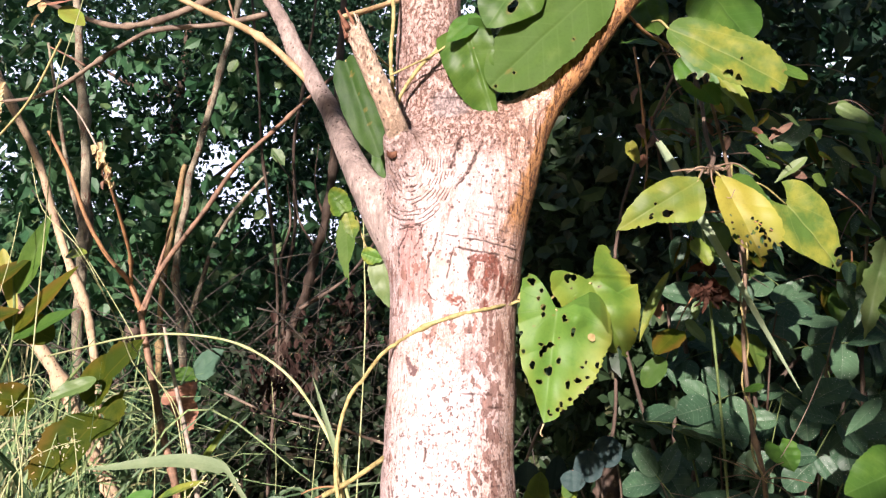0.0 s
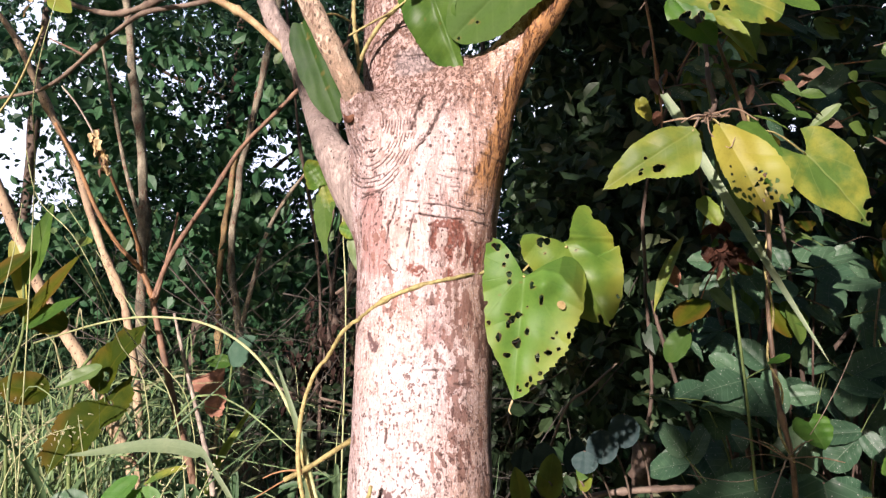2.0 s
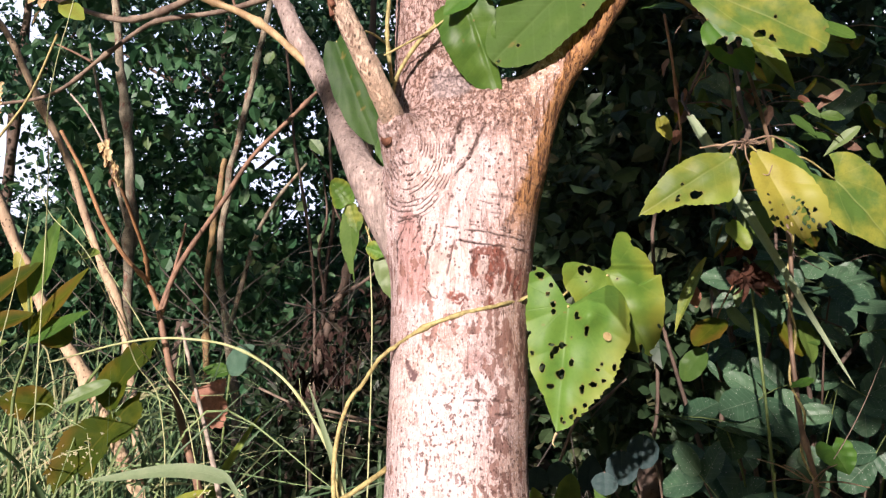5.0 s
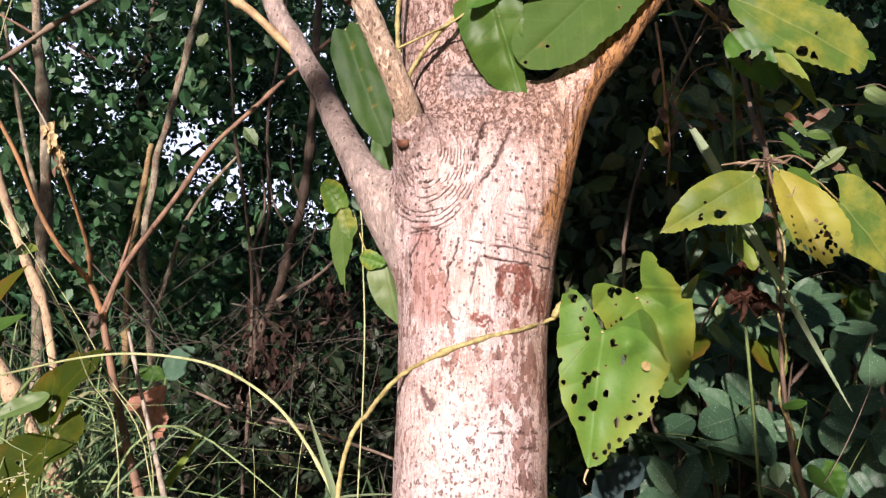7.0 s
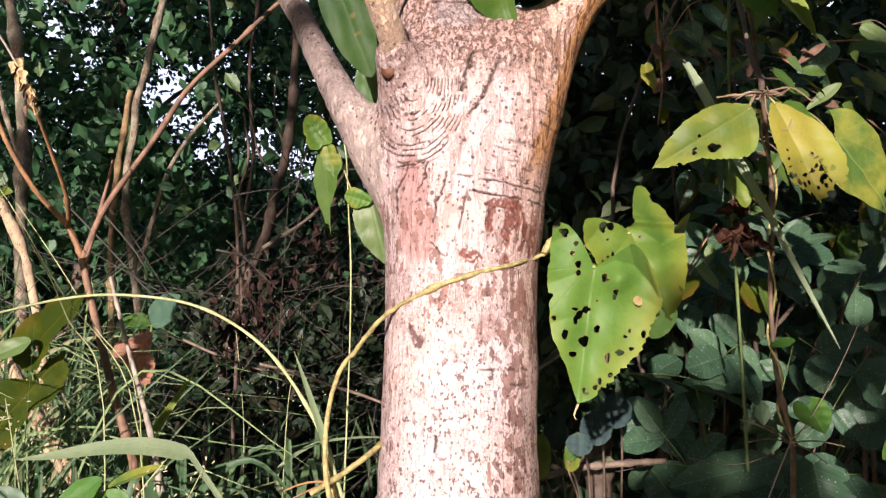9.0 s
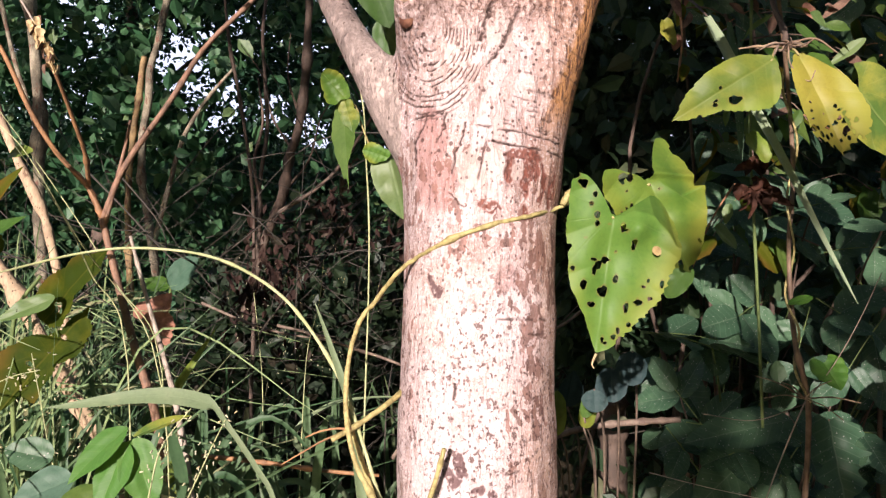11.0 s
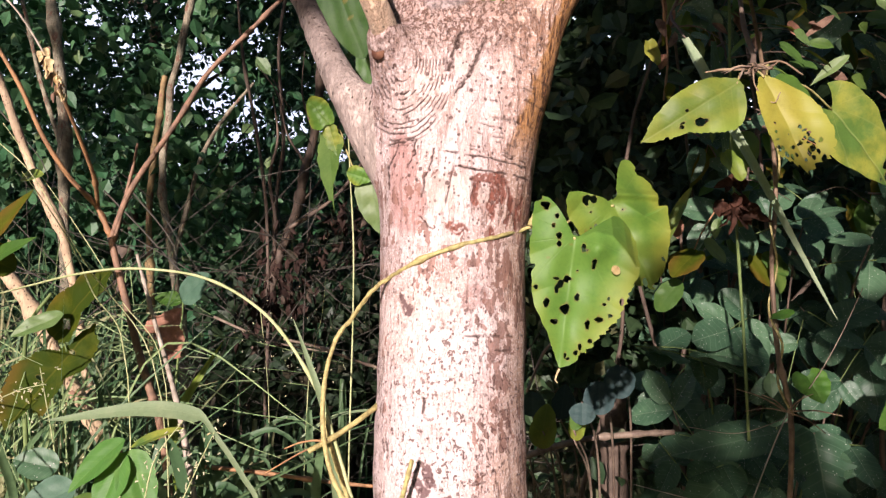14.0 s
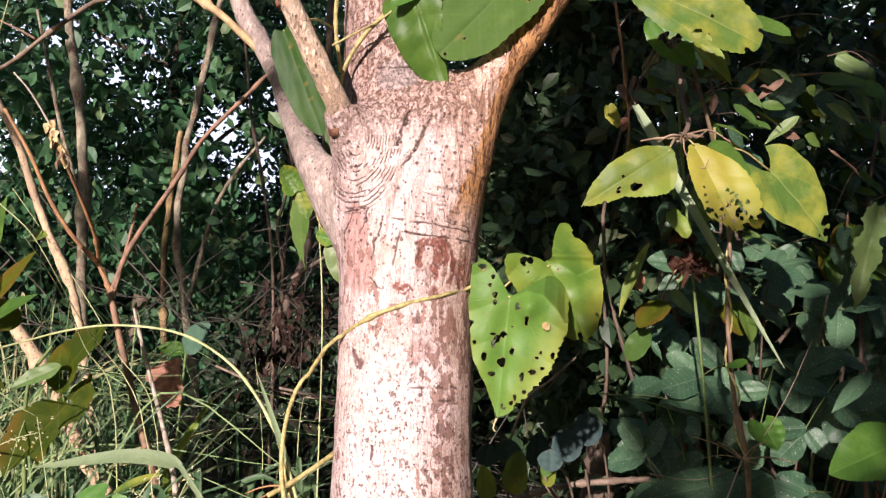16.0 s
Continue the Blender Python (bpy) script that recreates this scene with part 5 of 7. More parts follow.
    leaf(e, "leaf", (0.327, 0.71, 1.332), (0.38, 0.68, 1.256), 0.014, YELLOW_GREEN, (0.3, -0.9, 0.1), "lance", n=44, fold=0.4, curl=0.1, label="narrow yellow-tipped leaf")
    leaf(e, "leaf", (0.311, 0.66, 1.409), (0.363, 0.66, 1.339), 0.045, DEEP, (0.1, -1.0, 0.3), "blunt", n=44, wave=0.1)
    leaf(e, "leaf", (0.242, 0.67, 1.405), (0.265, 0.67, 1.348), 0.030, DEEP, (0.1, -1.0, 0.5), "ovate", n=36, wave=0.1)
    leaf(e, "leaf", (0.41, 0.72, 1.341), (0.445, 0.7, 1.311), 0.016, DEEP, (0.1, -0.9, 0.6), "ovate", n=30, wave=0.1)
    leaf(e, "leaf", (0.283, 0.74, 1.372), (0.234, 0.74, 1.37), 0.014, DEEP, (0.0, -0.6, 0.8), "ovate", n=30, wave=0.15)
    for k in range(10):
        hub2 = np.array((0.292, 0.72, 1.355))
        t = hub2 + rng.uniform(-1, 1, 3) * (0.035, 0.03, 0.03)
        stem(e, "twig", [hub2 + rng.uniform(-0.01, 0.01, 3), (hub2 + t) / 2 + rng.uniform(-0.008, 0.008, 3), t], 0.0018, 0.0007, DARK_BARK, 5, 3, 0.2)
    stem(e, "twig", [(0.22, 0.635, 1.357), (0.246, 0.66, 1.347), (0.271, 0.69, 1.351), (0.292, 0.72, 1.355)], 0.002, 0.002, ORANGE_TWIG, 6, 5, 0.2)
    stem(e, "twig", [(0.316, 1.02, 1.495), (0.326, 1.02, 1.424), (0.332, 1.02, 1.355), (0.337, 1.02, 1.304), (0.332, 1.02, 1.245)], 0.0022, 0.0014, ORANGE_TWIG, 6, 6, 0.15, 4, "dry reddish shoot")
    dry = [np.array(p) for p in [(0.32, 1.02, 1.424), (0.329, 1.02, 1.398), (0.345, 1.02, 1.377), (0.337, 1.02, 1.355), (0.349, 1.02, 1.343), (0.322, 1.02, 1.363), (0.332, 1.02, 1.312), (0.341, 1.02, 1.27), (0.432, 1.02, 1.368), (0.465, 1.02, 1.348), (0.507, 1.02, 1.362), (0.533, 1.02, 1.389)]]
    for k, o in enumerate(dry):
        t = o + rng.uniform(-1, 1, 3) * (0.022, 0.012, 0.006) + np.array((0, -0.004, -0.026))
        leaf(e, "dry_leaf", o, t, rng.uniform(0.004, 0.008), (DRY_BROWN, DRY_BROWN, RUST, OLIVE)[k % 4], rng.uniform(-0.6, 0.6, 3) + np.array((0, -1.0, 0.1)), "ovate", n=20, fold=0.3, curl=0.15, wave=0.2, crumple=0.08)
    bits = [np.array(p) for p in [(0.452, 1, 1.369), (0.48, 1, 1.356), (0.505, 1, 1.34), (0.526, 1, 1.356), (0.457, 1, 1.339), (0.488, 1, 1.321), (0.513, 1, 1.309), (0.549, 1, 1.382), (0.567, 1, 1.363), (0.525, 1, 1.328), (0.579, 1, 1.343), (0.603, 1, 1.322), (0.57, 1, 1.3), (0.553, 1, 1.283), (0.595, 1, 1.286), (0.463, 1, 1.3), (0.45, 1, 1.274), (0.627, 1, 1.33), (0.389, 1, 1.343), (0.41, 1, 1.373), (0.364, 1, 1.321), (0.38, 1, 1.278), (0.338, 1, 1.299), (0.621, 1, 1.266)]]
    for k, o in enumerate(bits):
        o = o + rng.uniform(-0.03, 0.03, 3) * (0.2, 1.0, 0.2)
        t = o + np.array((rng.uniform(0.4, 1.0) * (1 if k % 4 else -1), rng.uniform(-0.4, 0.2), rng.uniform(-0.9, -0.1))) * rng.uniform(0.030, 0.058)
        leaf(e, "leaf", o, t, rng.uniform(0.005, 0.010), (WEED, OLIVE, PALE_GREEN, DRY_BROWN, WEED)[k % 5], rng.uniform(-0.7, 0.7, 3) + np.array((0, -0.8, 0.5)), "lance", n=30, fold=0.3, curl=0.15, wave=0.2, crumple=0.03)
    # green stalk beside it
    stem(e, "stem", [(0.36, 0.85, 1.388), (0.374, 0.88, 1.283), (0.393, 0.92, 1.16), (0.406, 0.93, 1.039), (0.42, 0.94, 0.908), (0.428, 0.94, 0.781)], 0.0017, 0.0020, GREEN_STALK, 8, 6, 0.06, 4)
    # small fresh leaves near its foot
    leaf(e, "leaf", (0.439, 0.9, 0.946), (0.457, 0.88, 0.952), 0.010, BRIGHT, (0.1, -0.7, 0.7), "round", n=26, wave=0.1)
    leaf(e, "leaf", (0.478, 0.89, 0.874), (0.488, 0.87, 0.844), 0.024, BRIGHT, (0.1, -1.0, 0.4), "heart", n=40, fold=0.1, label="fresh green heart-shaped leaf")
    # dry red-brown cluster caught on the stem
    hub3 = np.array((0.378, 0.865, 1.106))
    for k in range(15):
        o = hub3 + rng.uniform(-1, 1, 3) * (0.016, 0.010, 0.030)
        t = o + rng.uniform(-1, 1, 3) * (0.014, 0.012, 0.012) + np.array((0, 0, -0.022))
        leaf(e, "dry_leaf", o, t, rng.uniform(0.005, 0.010), DRY_RED, rng.uniform(-1, 1, 3) + np.array((0, -0.5, 0.1)), "ovate", n=22, fold=0.6, curl=0.6, wave=0.5, crumple=0.30)
    leaf(e, "dry_leaf", (0.348, 0.935, 1.11), (0.3, 0.945, 1.009), 0.0095, LIME, (-0.8, -0.6, 0.1), "lance", n=44, fold=0.6, curl=0.1, wave=0.2, label="narrow curled leaf, yellow at its end")
    leaf(e, "dry_leaf", (0.333, 0.97, 1.075), (0.345, 0.98, 1.044), 0.010, RUST, (0, -1, 0), "ovate", n=24, crumple=0.15)
    # thin twigs round the lower node
    hub4 = np.array((0.445, 0.87, 0.833))
    for a, b in zip([(0.381, 0.86, 0.86), (0.392, 0.86, 0.834), (0.471, 0.86, 0.857), (0.506, 0.86, 0.832), (0.486, 0.86, 0.811), (0.411, 0.86, 0.854)], (0.0012, 0.0010, 0.0010, 0.0012, 0.0009, 0.0009)):
        stem(e, "twig", [hub4, (hub4 + np.array(a)) / 2 + (0, 0, 0.004), a], 0.0010, b * 0.6, DRY_TWIG, 6, 4, 0.15)
    stem(e, "stalk", [(0.441, 0.86, 0.833), (0.426, 0.86, 0.796), (0.411, 0.86, 0.756), (0.393, 0.86, 0.703)], 0.0010, 0.0008, PALE_STICK, 6, 5, 0.05)
    stem(e, "stalk", [(0.463, 0.9, 0.822), (0.399, 0.9, 0.799), (0.336, 0.9, 0.805)], 0.0006, 0.0005, TWIG, 5, 5, 0.05)
    stem(e, "stalk", [(0.266, 0.88, 0.737), (0.338, 0.88, 0.721), (0.393, 0.88, 0.711), (0.455, 0.88, 0.698)], 0.0006, 0.0005, PALE_STICK, 5, 5, 0.05)
    stem(e, "stalk", [(0.457, 0.88, 0.833), (0.489, 0.88, 0.881), (0.515, 0.88, 0.93), (0.539, 0.88, 0.985)], 0.0006, 0.0005, TWIG, 5, 5, 0.05)
    blade(e, "blade", [(0.391, 0.99, 1.322), (0.4, 0.99, 1.246), (0.409, 0.99, 1.185), (0.413, 0.99, 1.12)], 0.010, SHADE, up=(0.2, -1.0, 0.2), keel=0.3, label="dark upright strap leaf")
    leaf(e, "leaf", (0.298, 0.98, 1.318), (0.311, 0.98, 1.283), 0.012, YELLOW, (0.4, -1.0, 0.2), "blade", n=30, fold=0.3, wave=0.2, crumple=0.08, teeth=0.1, label="small dry yellow leaf")
    # pale crinkled leaves at the far side
    leaf(e, "leaf", (0.616, 0.86, 1.15), (0.581, 0.86, 1.02), 0.018, PALE_GREEN, (-0.5, -1.0, 0.2), "lobed", n=70, fold=0.35, crumple=0.16, wave=0.5, teeth=0.25, label="pale crinkled leaf")
    leaf(e, "leaf", (0.61, 0.88, 0.943), (0.55, 0.86, 0.893), 0.010, SHADE, (-0.2, -0.8, 0.6), "lance", n=34, fold=0.4, wave=0.15)
    leaf(e, "leaf", (0.7, 1.05, 1.373), (0.736, 1.05, 1.355), 0.016, BRIGHT, (0, -1, 0.4), "ovate", n=26)
    leaf(e, "leaf", (0.698, 1.05, 1.371), (0.643, 1.05, 1.364), 0.010, BRIGHT, (0, -0.6, 0.8), "ovate", n=26)
    return e


hanging_vine()

# the long sword-shaped blade
sword = thing("sword_grass", (0.58, 1.55, 0.0), "long grey-green pointed grass blade hanging down", "grass")
blade(sword, "blade", [(0.313, 0.86, 1.283), (0.333, 0.85, 1.24), (0.358, 0.84, 1.182), (0.396, 0.83, 1.107), (0.437, 0.83, 1.031), (0.483, 0.83, 0.948)], 0.0085, SWORD, up=(0.3, -1.0, 0.3), keel=0.35, taper=0.75, root=0.6)
stem(sword, "stalk", [(0.313, 0.86, 1.283), (0.324, 0.95, 1.334), (0.397, 1.2, 1.403)] + [(0.55, 1.5, 0.9), (0.58, 1.55, 0.0)], 0.0012, 0.004, DARK_BARK, 6, 6)


# ---- left: reddish shrub and bare stems ----
def red_shrub():
    e = thing("shrub", (-0.40, 1.10, 0.0), "leafless reddish-brown forked shrub in tall grass", "shrub")
    foot = [(-0.519, 1.1, 1.043), (-0.489, 1.1, 0.938), (-0.459, 1.1, 0.839), (-0.423, 1.1, 0.732)]
    low = np.array(foot[-1])
    stem(e, "stem", foot + [tuple(low + (0.02, 0, -0.25)), (low[0] + 0.02, 1.10, 0.0)], 0.0052, 0.0078, RED_BARK, 12, 9, 0.04, 2)
    stem(e, "branch", [(-0.518, 1.1, 1.04), (-0.491, 1.1, 1.115), (-0.419, 1.1, 1.229), (-0.38, 1.12, 1.312), (-0.317, 1.14, 1.392), (-0.272, 1.16, 1.453), (-0.21, 1.2, 1.54)], 0.0048, 0.0030, RED_BARK, 10, 8, 0.05, 5)
    # orange on these two branches puts the sunlight into their colour
    stem(e, "branch", [(-0.519, 1.1, 1.044), (-0.541, 1.1, 1.088), (-0.579, 1.08, 1.136), (-0.608, 1.06, 1.191), (-0.638, 1.04, 1.269), (-0.67, 1.02, 1.335)], 0.0042, 0.0029, ORANGE_TWIG, 10, 8, 0.05, 4, "branch coloured orange as if sunlit")
    stem(e, "branch", [(-0.536, 1.09, 1.093), (-0.522, 1.05, 1.13), (-0.518, 1, 1.18), (-0.517, 0.95, 1.23), (-0.52, 0.93, 1.257)], 0.0034, 0.0024, ORANGE_TWIG, 9, 6, 0.05, 3)
    stem(e, "branch", [(-0.513, 1.1, 1.036), (-0.5, 1.1, 1.096), (-0.487, 1.1, 1.157), (-0.481, 1.1, 1.193)], 0.0035, 0.0018, RED_BARK, 8, 5, 0.08, 2)
    stem(e, "branch", [(-0.516, 0.93, 1.253), (-0.537, 0.93, 1.29), (-0.57, 0.93, 1.338), (-0.595, 0.93, 1.364)], 0.0018, 0.0012, PALE_STICK, 6, 5, 0.08, 2)
    # dry husk at the tip
    rng = np.random.RandomState(8)
    top = [np.array(p) for p in [(-0.53, 0.925, 1.291), (-0.524, 0.925, 1.274), (-0.516, 0.925, 1.258), (-0.509, 0.925, 1.239), (-0.504, 0.925, 1.227)]]
    for k in range(34):
        o = top[0] + (top[-1] - top[0]) * (k / 33) + rng.uniform(-1, 1, 3) * (0.0060, 0.0050, 0.003)
        leaf(e, "husk", o, o + rng.uniform(-1, 1, 3) * (0.006, 0.006, 0.003) + np.array((0.001, -0.002, -0.012)), rng.uniform(0.0034, 0.0056), STRAW if k % 5 else DRY_BROWN, rng.uniform(-1, 1, 3) + np.array((0, -1.0, 0)), "ovate", n=10, fold=0.5, curl=0.2, wave=0.2)
    return e


red_shrub().location += Vector((0.010, 0.0, -0.012))

stick = thing("dead_stick", (-0.36, 1.08, 0.0), "pale dead stick with a snapped point standing in grass", "stick")
stem(stick, "stem", [(-0.33, 1.08, 0.0), (-0.33, 1.08, 0.45)] + [(-0.373, 1.08, 0.732), (-0.398, 1.08, 0.821), (-0.431, 1.08, 0.922), (-0.456, 1.08, 1.005)], 0.0065, 0.0022, PALE_STICK, 9, 8, 0.08, 5)


def bare_stem(label, points, r0, r1, material, knots=4, sides=12, branches=(), snapped=False):
    low = np.array(points[-1])
    down = [(2 * low[0] - points[-2][0], low[1], 2 * low[2] - points[-2][2]), (2.2 * low[0] - 1.2 * points[-2][0], low[1], -0.03)] if 2 * low[2] - points[-2][2] > 0.2 else [(low[0], low[1], -0.03)]
    up = np.array(points[0])
    rise = up - np.array(points[1])
    rise = rise / max(abs(rise[2]), 0.05) * 0.5
    e = thing("sapling", (down[-1][0], low[1], 0.0), label, "tree", "bare saplings in the thicket")
    top = [] if snapped else [tuple(up + rise * 1.6 + np.array((0, 0, 0.6))), tuple(up + rise)]
    line = top + list(points) + down
    # a slight natural crook
    line = [(q[0] + 0.6 * r1 * noise.noise(Vector((q[2] * 5, q[0] * 9, 1.0))), q[1], q[2]) for q in spline(line, 3)]
    stem(e, "trunk", line, 0.8 * r0, 0.8 * r1, material, sides, 4, 0.13, knots)
    for pts, a, b in branches:
        stem(e, "branch", pts, 0.8 * a, 0.8 * b, material, 9, 6, 0.10, 3)
    return e


bare_stem("thick tan sapling stem leaning through the grass", [(-1.064, 1.25, 1.462), (-0.955, 1.25, 1.265), (-0.869, 1.25, 1.109), (-0.805, 1.25, 1.005), (-0.73, 1.25, 0.906), (-0.657, 1.25, 0.789), (-0.6, 1.25, 0.695)], 0.012, 0.017, TAN_BARK, 5)
bare_stem("slim grey-brown sapling stem in grass", [(-1.369, 1.6, 1.9), (-1.233, 1.6, 1.742), (-1.123, 1.6, 1.544), (-1.028, 1.6, 1.371), (-0.951, 1.6, 1.19), (-0.882, 1.6, 1.06), (-0.858, 1.6, 0.975), (-0.817, 1.6, 0.783)], 0.010, 0.013, TAN_BARK, 6)
bare_stem("pale sunlit slender tree trunk", [(-1.305, 3.5, 2.687), (-1.34, 3.5, 2.456), (-1.375, 3.5, 2.228), (-1.449, 3.5, 1.876), (-1.481, 3.5, 1.409), (-1.447, 3.5, 1.168), (-1.394, 3.5, 0.873)], 0.018, 0.027, FAR_BARK, 6, 14,
          [([(-1.412, 3.5, 0.99), (-1.344, 3.5, 1.289), (-1.281, 3.5, 1.533), (-1.181, 3.5, 1.717), (-1.033, 3.5, 1.902)], 0.017, 0.009)])
bare_stem("dappled slender tree trunk", [(-2.15, 3.4, 2.956), (-2.082, 3.4, 2.544), (-1.997, 3.4, 2.082), (-1.932, 3.4, 1.577), (-1.918, 3.4, 1.153), (-1.885, 3.4, 0.744)], 0.026, 0.036, FAR_BARK, 6, 14,
          [([(-1.933, 3.4, 1.515), (-2.06, 3.4, 1.859), (-2.14, 3.4, 2.15), (-2.25, 3.4, 2.551)], 0.016, 0.009)])
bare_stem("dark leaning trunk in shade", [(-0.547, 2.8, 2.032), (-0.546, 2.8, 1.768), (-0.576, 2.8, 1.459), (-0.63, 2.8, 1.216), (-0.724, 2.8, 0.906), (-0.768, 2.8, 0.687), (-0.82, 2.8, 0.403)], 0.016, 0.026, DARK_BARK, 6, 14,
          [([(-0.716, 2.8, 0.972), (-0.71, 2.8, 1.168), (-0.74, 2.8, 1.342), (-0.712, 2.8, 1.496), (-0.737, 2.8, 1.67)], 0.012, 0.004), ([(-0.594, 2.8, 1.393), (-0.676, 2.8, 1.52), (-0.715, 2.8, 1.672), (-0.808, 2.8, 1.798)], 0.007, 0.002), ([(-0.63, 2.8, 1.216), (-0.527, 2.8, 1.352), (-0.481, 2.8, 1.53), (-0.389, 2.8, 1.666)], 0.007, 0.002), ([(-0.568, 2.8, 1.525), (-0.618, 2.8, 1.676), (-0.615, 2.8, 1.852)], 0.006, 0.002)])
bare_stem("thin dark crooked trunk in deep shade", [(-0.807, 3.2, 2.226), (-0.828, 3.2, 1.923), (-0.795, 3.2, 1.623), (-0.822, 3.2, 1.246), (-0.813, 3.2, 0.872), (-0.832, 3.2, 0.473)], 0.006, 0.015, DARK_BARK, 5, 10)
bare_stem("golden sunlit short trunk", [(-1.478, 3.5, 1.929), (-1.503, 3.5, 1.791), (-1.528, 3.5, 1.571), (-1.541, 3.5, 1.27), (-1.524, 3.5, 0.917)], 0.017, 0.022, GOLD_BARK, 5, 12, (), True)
stump = thing("stump", (0.33, 1.42, 0.0), "dark snapped stump behind leaves", "stump")
stem(stump, "trunk", [(0.353, 1.42, 0.771), (0.353, 1.42, 0.694), (0.355, 1.42, 0.606), (0.357, 1.42, 0.496)] + [(0.33, 1.42, 0.3), (0.33, 1.42, -0.03)], 0.022, 0.034, DARK_BARK, 12, 8, 0.08, 3)
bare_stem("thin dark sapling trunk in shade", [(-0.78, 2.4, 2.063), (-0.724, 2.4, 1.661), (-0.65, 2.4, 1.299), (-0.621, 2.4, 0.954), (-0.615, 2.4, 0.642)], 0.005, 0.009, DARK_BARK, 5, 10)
bare_stem("thin trunk coloured dark as if in shade", [(-0.073, 2.2, 1.234), (-0.085, 2.2, 1.027), (-0.088, 2.2, 0.787), (-0.092, 2.2, 0.547), (-0.084, 2.2, 0.291)], 0.010, 0.013, DARK_BARK, 5, 10)

# twigs crossing the thicket
def loose_twig(label, points, r0, r1, material):
    e = thing("twig", points[0], label, "twig", "loose twigs in the thicket")
    stem(e, "shoot", points, r0, r1, material, 8, 7, 0.08, 4)
    return e


loose_twig("orange fallen twig lying in grass", [(-0.432, 1.15, 0.661), (-0.35, 1.15, 0.661), (-0.263, 1.15, 0.655), (-0.167, 1.15, 0.645), (-0.08, 1.15, 0.64)], 0.0042, 0.003, ORANGE_TWIG)
loose_twig("pale brown twig behind the trunk", [(0.088, 1.15, 0.659), (0.133, 1.15, 0.685), (0.179, 1.15, 0.705), (0.252, 1.15, 0.727), (0.325, 1.15, 0.737), (0.393, 1.15, 0.743)], 0.0062, 0.0045, TWIG)
loose_twig("thin grey dead twig in shade", [(-0.33, 1.5, 0.836), (-0.249, 1.5, 0.819), (-0.179, 1.5, 0.796), (-0.109, 1.5, 0.776), (-0.015, 1.5, 0.742)], 0.0035, 0.003, TWIG)
loose_twig("thin grey dead twig in shade", [(-0.069, 1.3, 0.625), (-0.051, 1.3, 0.655), (-0.028, 1.3, 0.706), (-0.015, 1.3, 0.746)], 0.004, 0.003, TWIG)
loose_twig("thin dark dead twig in shade", [(-0.589, 1.8, 0.856), (-0.463, 1.8, 0.806), (-0.393, 1.8, 0.788), (-0.268, 1.8, 0.772)], 0.0035, 0.002, TWIG)
loose_twig("thin dark slanting twig", [(-0.451, 2, 1.099), (-0.316, 2, 1.198), (-0.2, 2, 1.375), (-0.114, 2, 1.552)], 0.006, 0.003, DARK_BARK)
loose_twig("thin brown twig in shade", [(0.17, 1.3, 0.773), (0.205, 1.3, 0.855), (0.241, 1.3, 0.882), (0.292, 1.3, 0.929)], 0.0028, 0.0018, TWIG)

# ---- left: grasses ----
arc = thing("grass_stalk", (0.02, 0.60, 0.0), "long arching yellow-green grass stalk", "grass")
stem(arc, "stalk", [(0.03, 0.60, 0.0), (0.02, 0.60, 0.4)] + [(-0.024, 0.6, 0.773), (-0.036, 0.605, 0.791), (-0.049, 0.61, 0.825), (-0.063, 0.62, 0.858), (-0.079, 0.63, 0.888), (-0.106, 0.645, 0.923), (-0.132, 0.655, 0.948), (-0.171, 0.67, 0.97), (-0.208, 0.68, 0.982), (-0.257, 0.69, 0.987), (-0.301, 0.7, 0.986), (-0.347, 0.71, 0.979), (-0.393, 0.72, 0.968), (-0.44, 0.73, 0.956)], 0.0018, 0.0011, CULM, 8, 8, 0.04, 3)
stem(arc, "stalk", [(-0.036, 0.62, 0.768), (-0.052, 0.62, 0.813), (-0.062, 0.62, 0.84), (-0.068, 0.62, 0.862)], 0.0022, 0.0018, VINE_STEM, 8, 6, 0.08, 2)
b1 = thing("grass_leaf", (-0.02, 0.61, 0.0), "narrow upright grey-green grass blade", "grass")
blade(b1, "blade", [(0.0, 0.62, 0.0), (-0.01, 0.62, 0.4)] + [(-0.056, 0.62, 0.813), (-0.065, 0.62, 0.862), (-0.083, 0.62, 0.912), (-0.097, 0.62, 0.947)], 0.0048, BLADE, up=(0.4, -1.0, 0.0), keel=0.3)
b2 = thing("grass_leaf", (-0.12, 0.70, 0.0), "broad grass blade bent over in the middle", "grass")
blade(b2, "blade", [(-0.06, 0.70, 0.0), (-0.08, 0.70, 0.40), (-0.145, 0.70, 0.756), (-0.161, 0.70, 0.782), (-0.177, 0.70, 0.805), (-0.193, 0.70, 0.826), (-0.2, 0.70, 0.836), (-0.205, 0.70, 0.841), (-0.211, 0.699, 0.843), (-0.228, 0.697, 0.847), (-0.248, 0.695, 0.849), (-0.273, 0.693, 0.848), (-0.302, 0.69, 0.844), (-0.331, 0.688, 0.839), (-0.356, 0.685, 0.836)],
      0.0085, BLADE, up=(0.1, -0.9, 0.7), keel=0.15, girth=[(0, 0.2), (0.2, 0.27), (0.45, 0.29), (0.50, 0.45), (0.56, 0.85), (0.62, 0.97), (0.72, 1.0), (0.85, 0.7), (0.94, 0.35), (1, 0)])
b3 = thing("grass_leaf", (-0.30, 1.3, 0.0), "broad yellow-green grass blade in thicket", "grass")
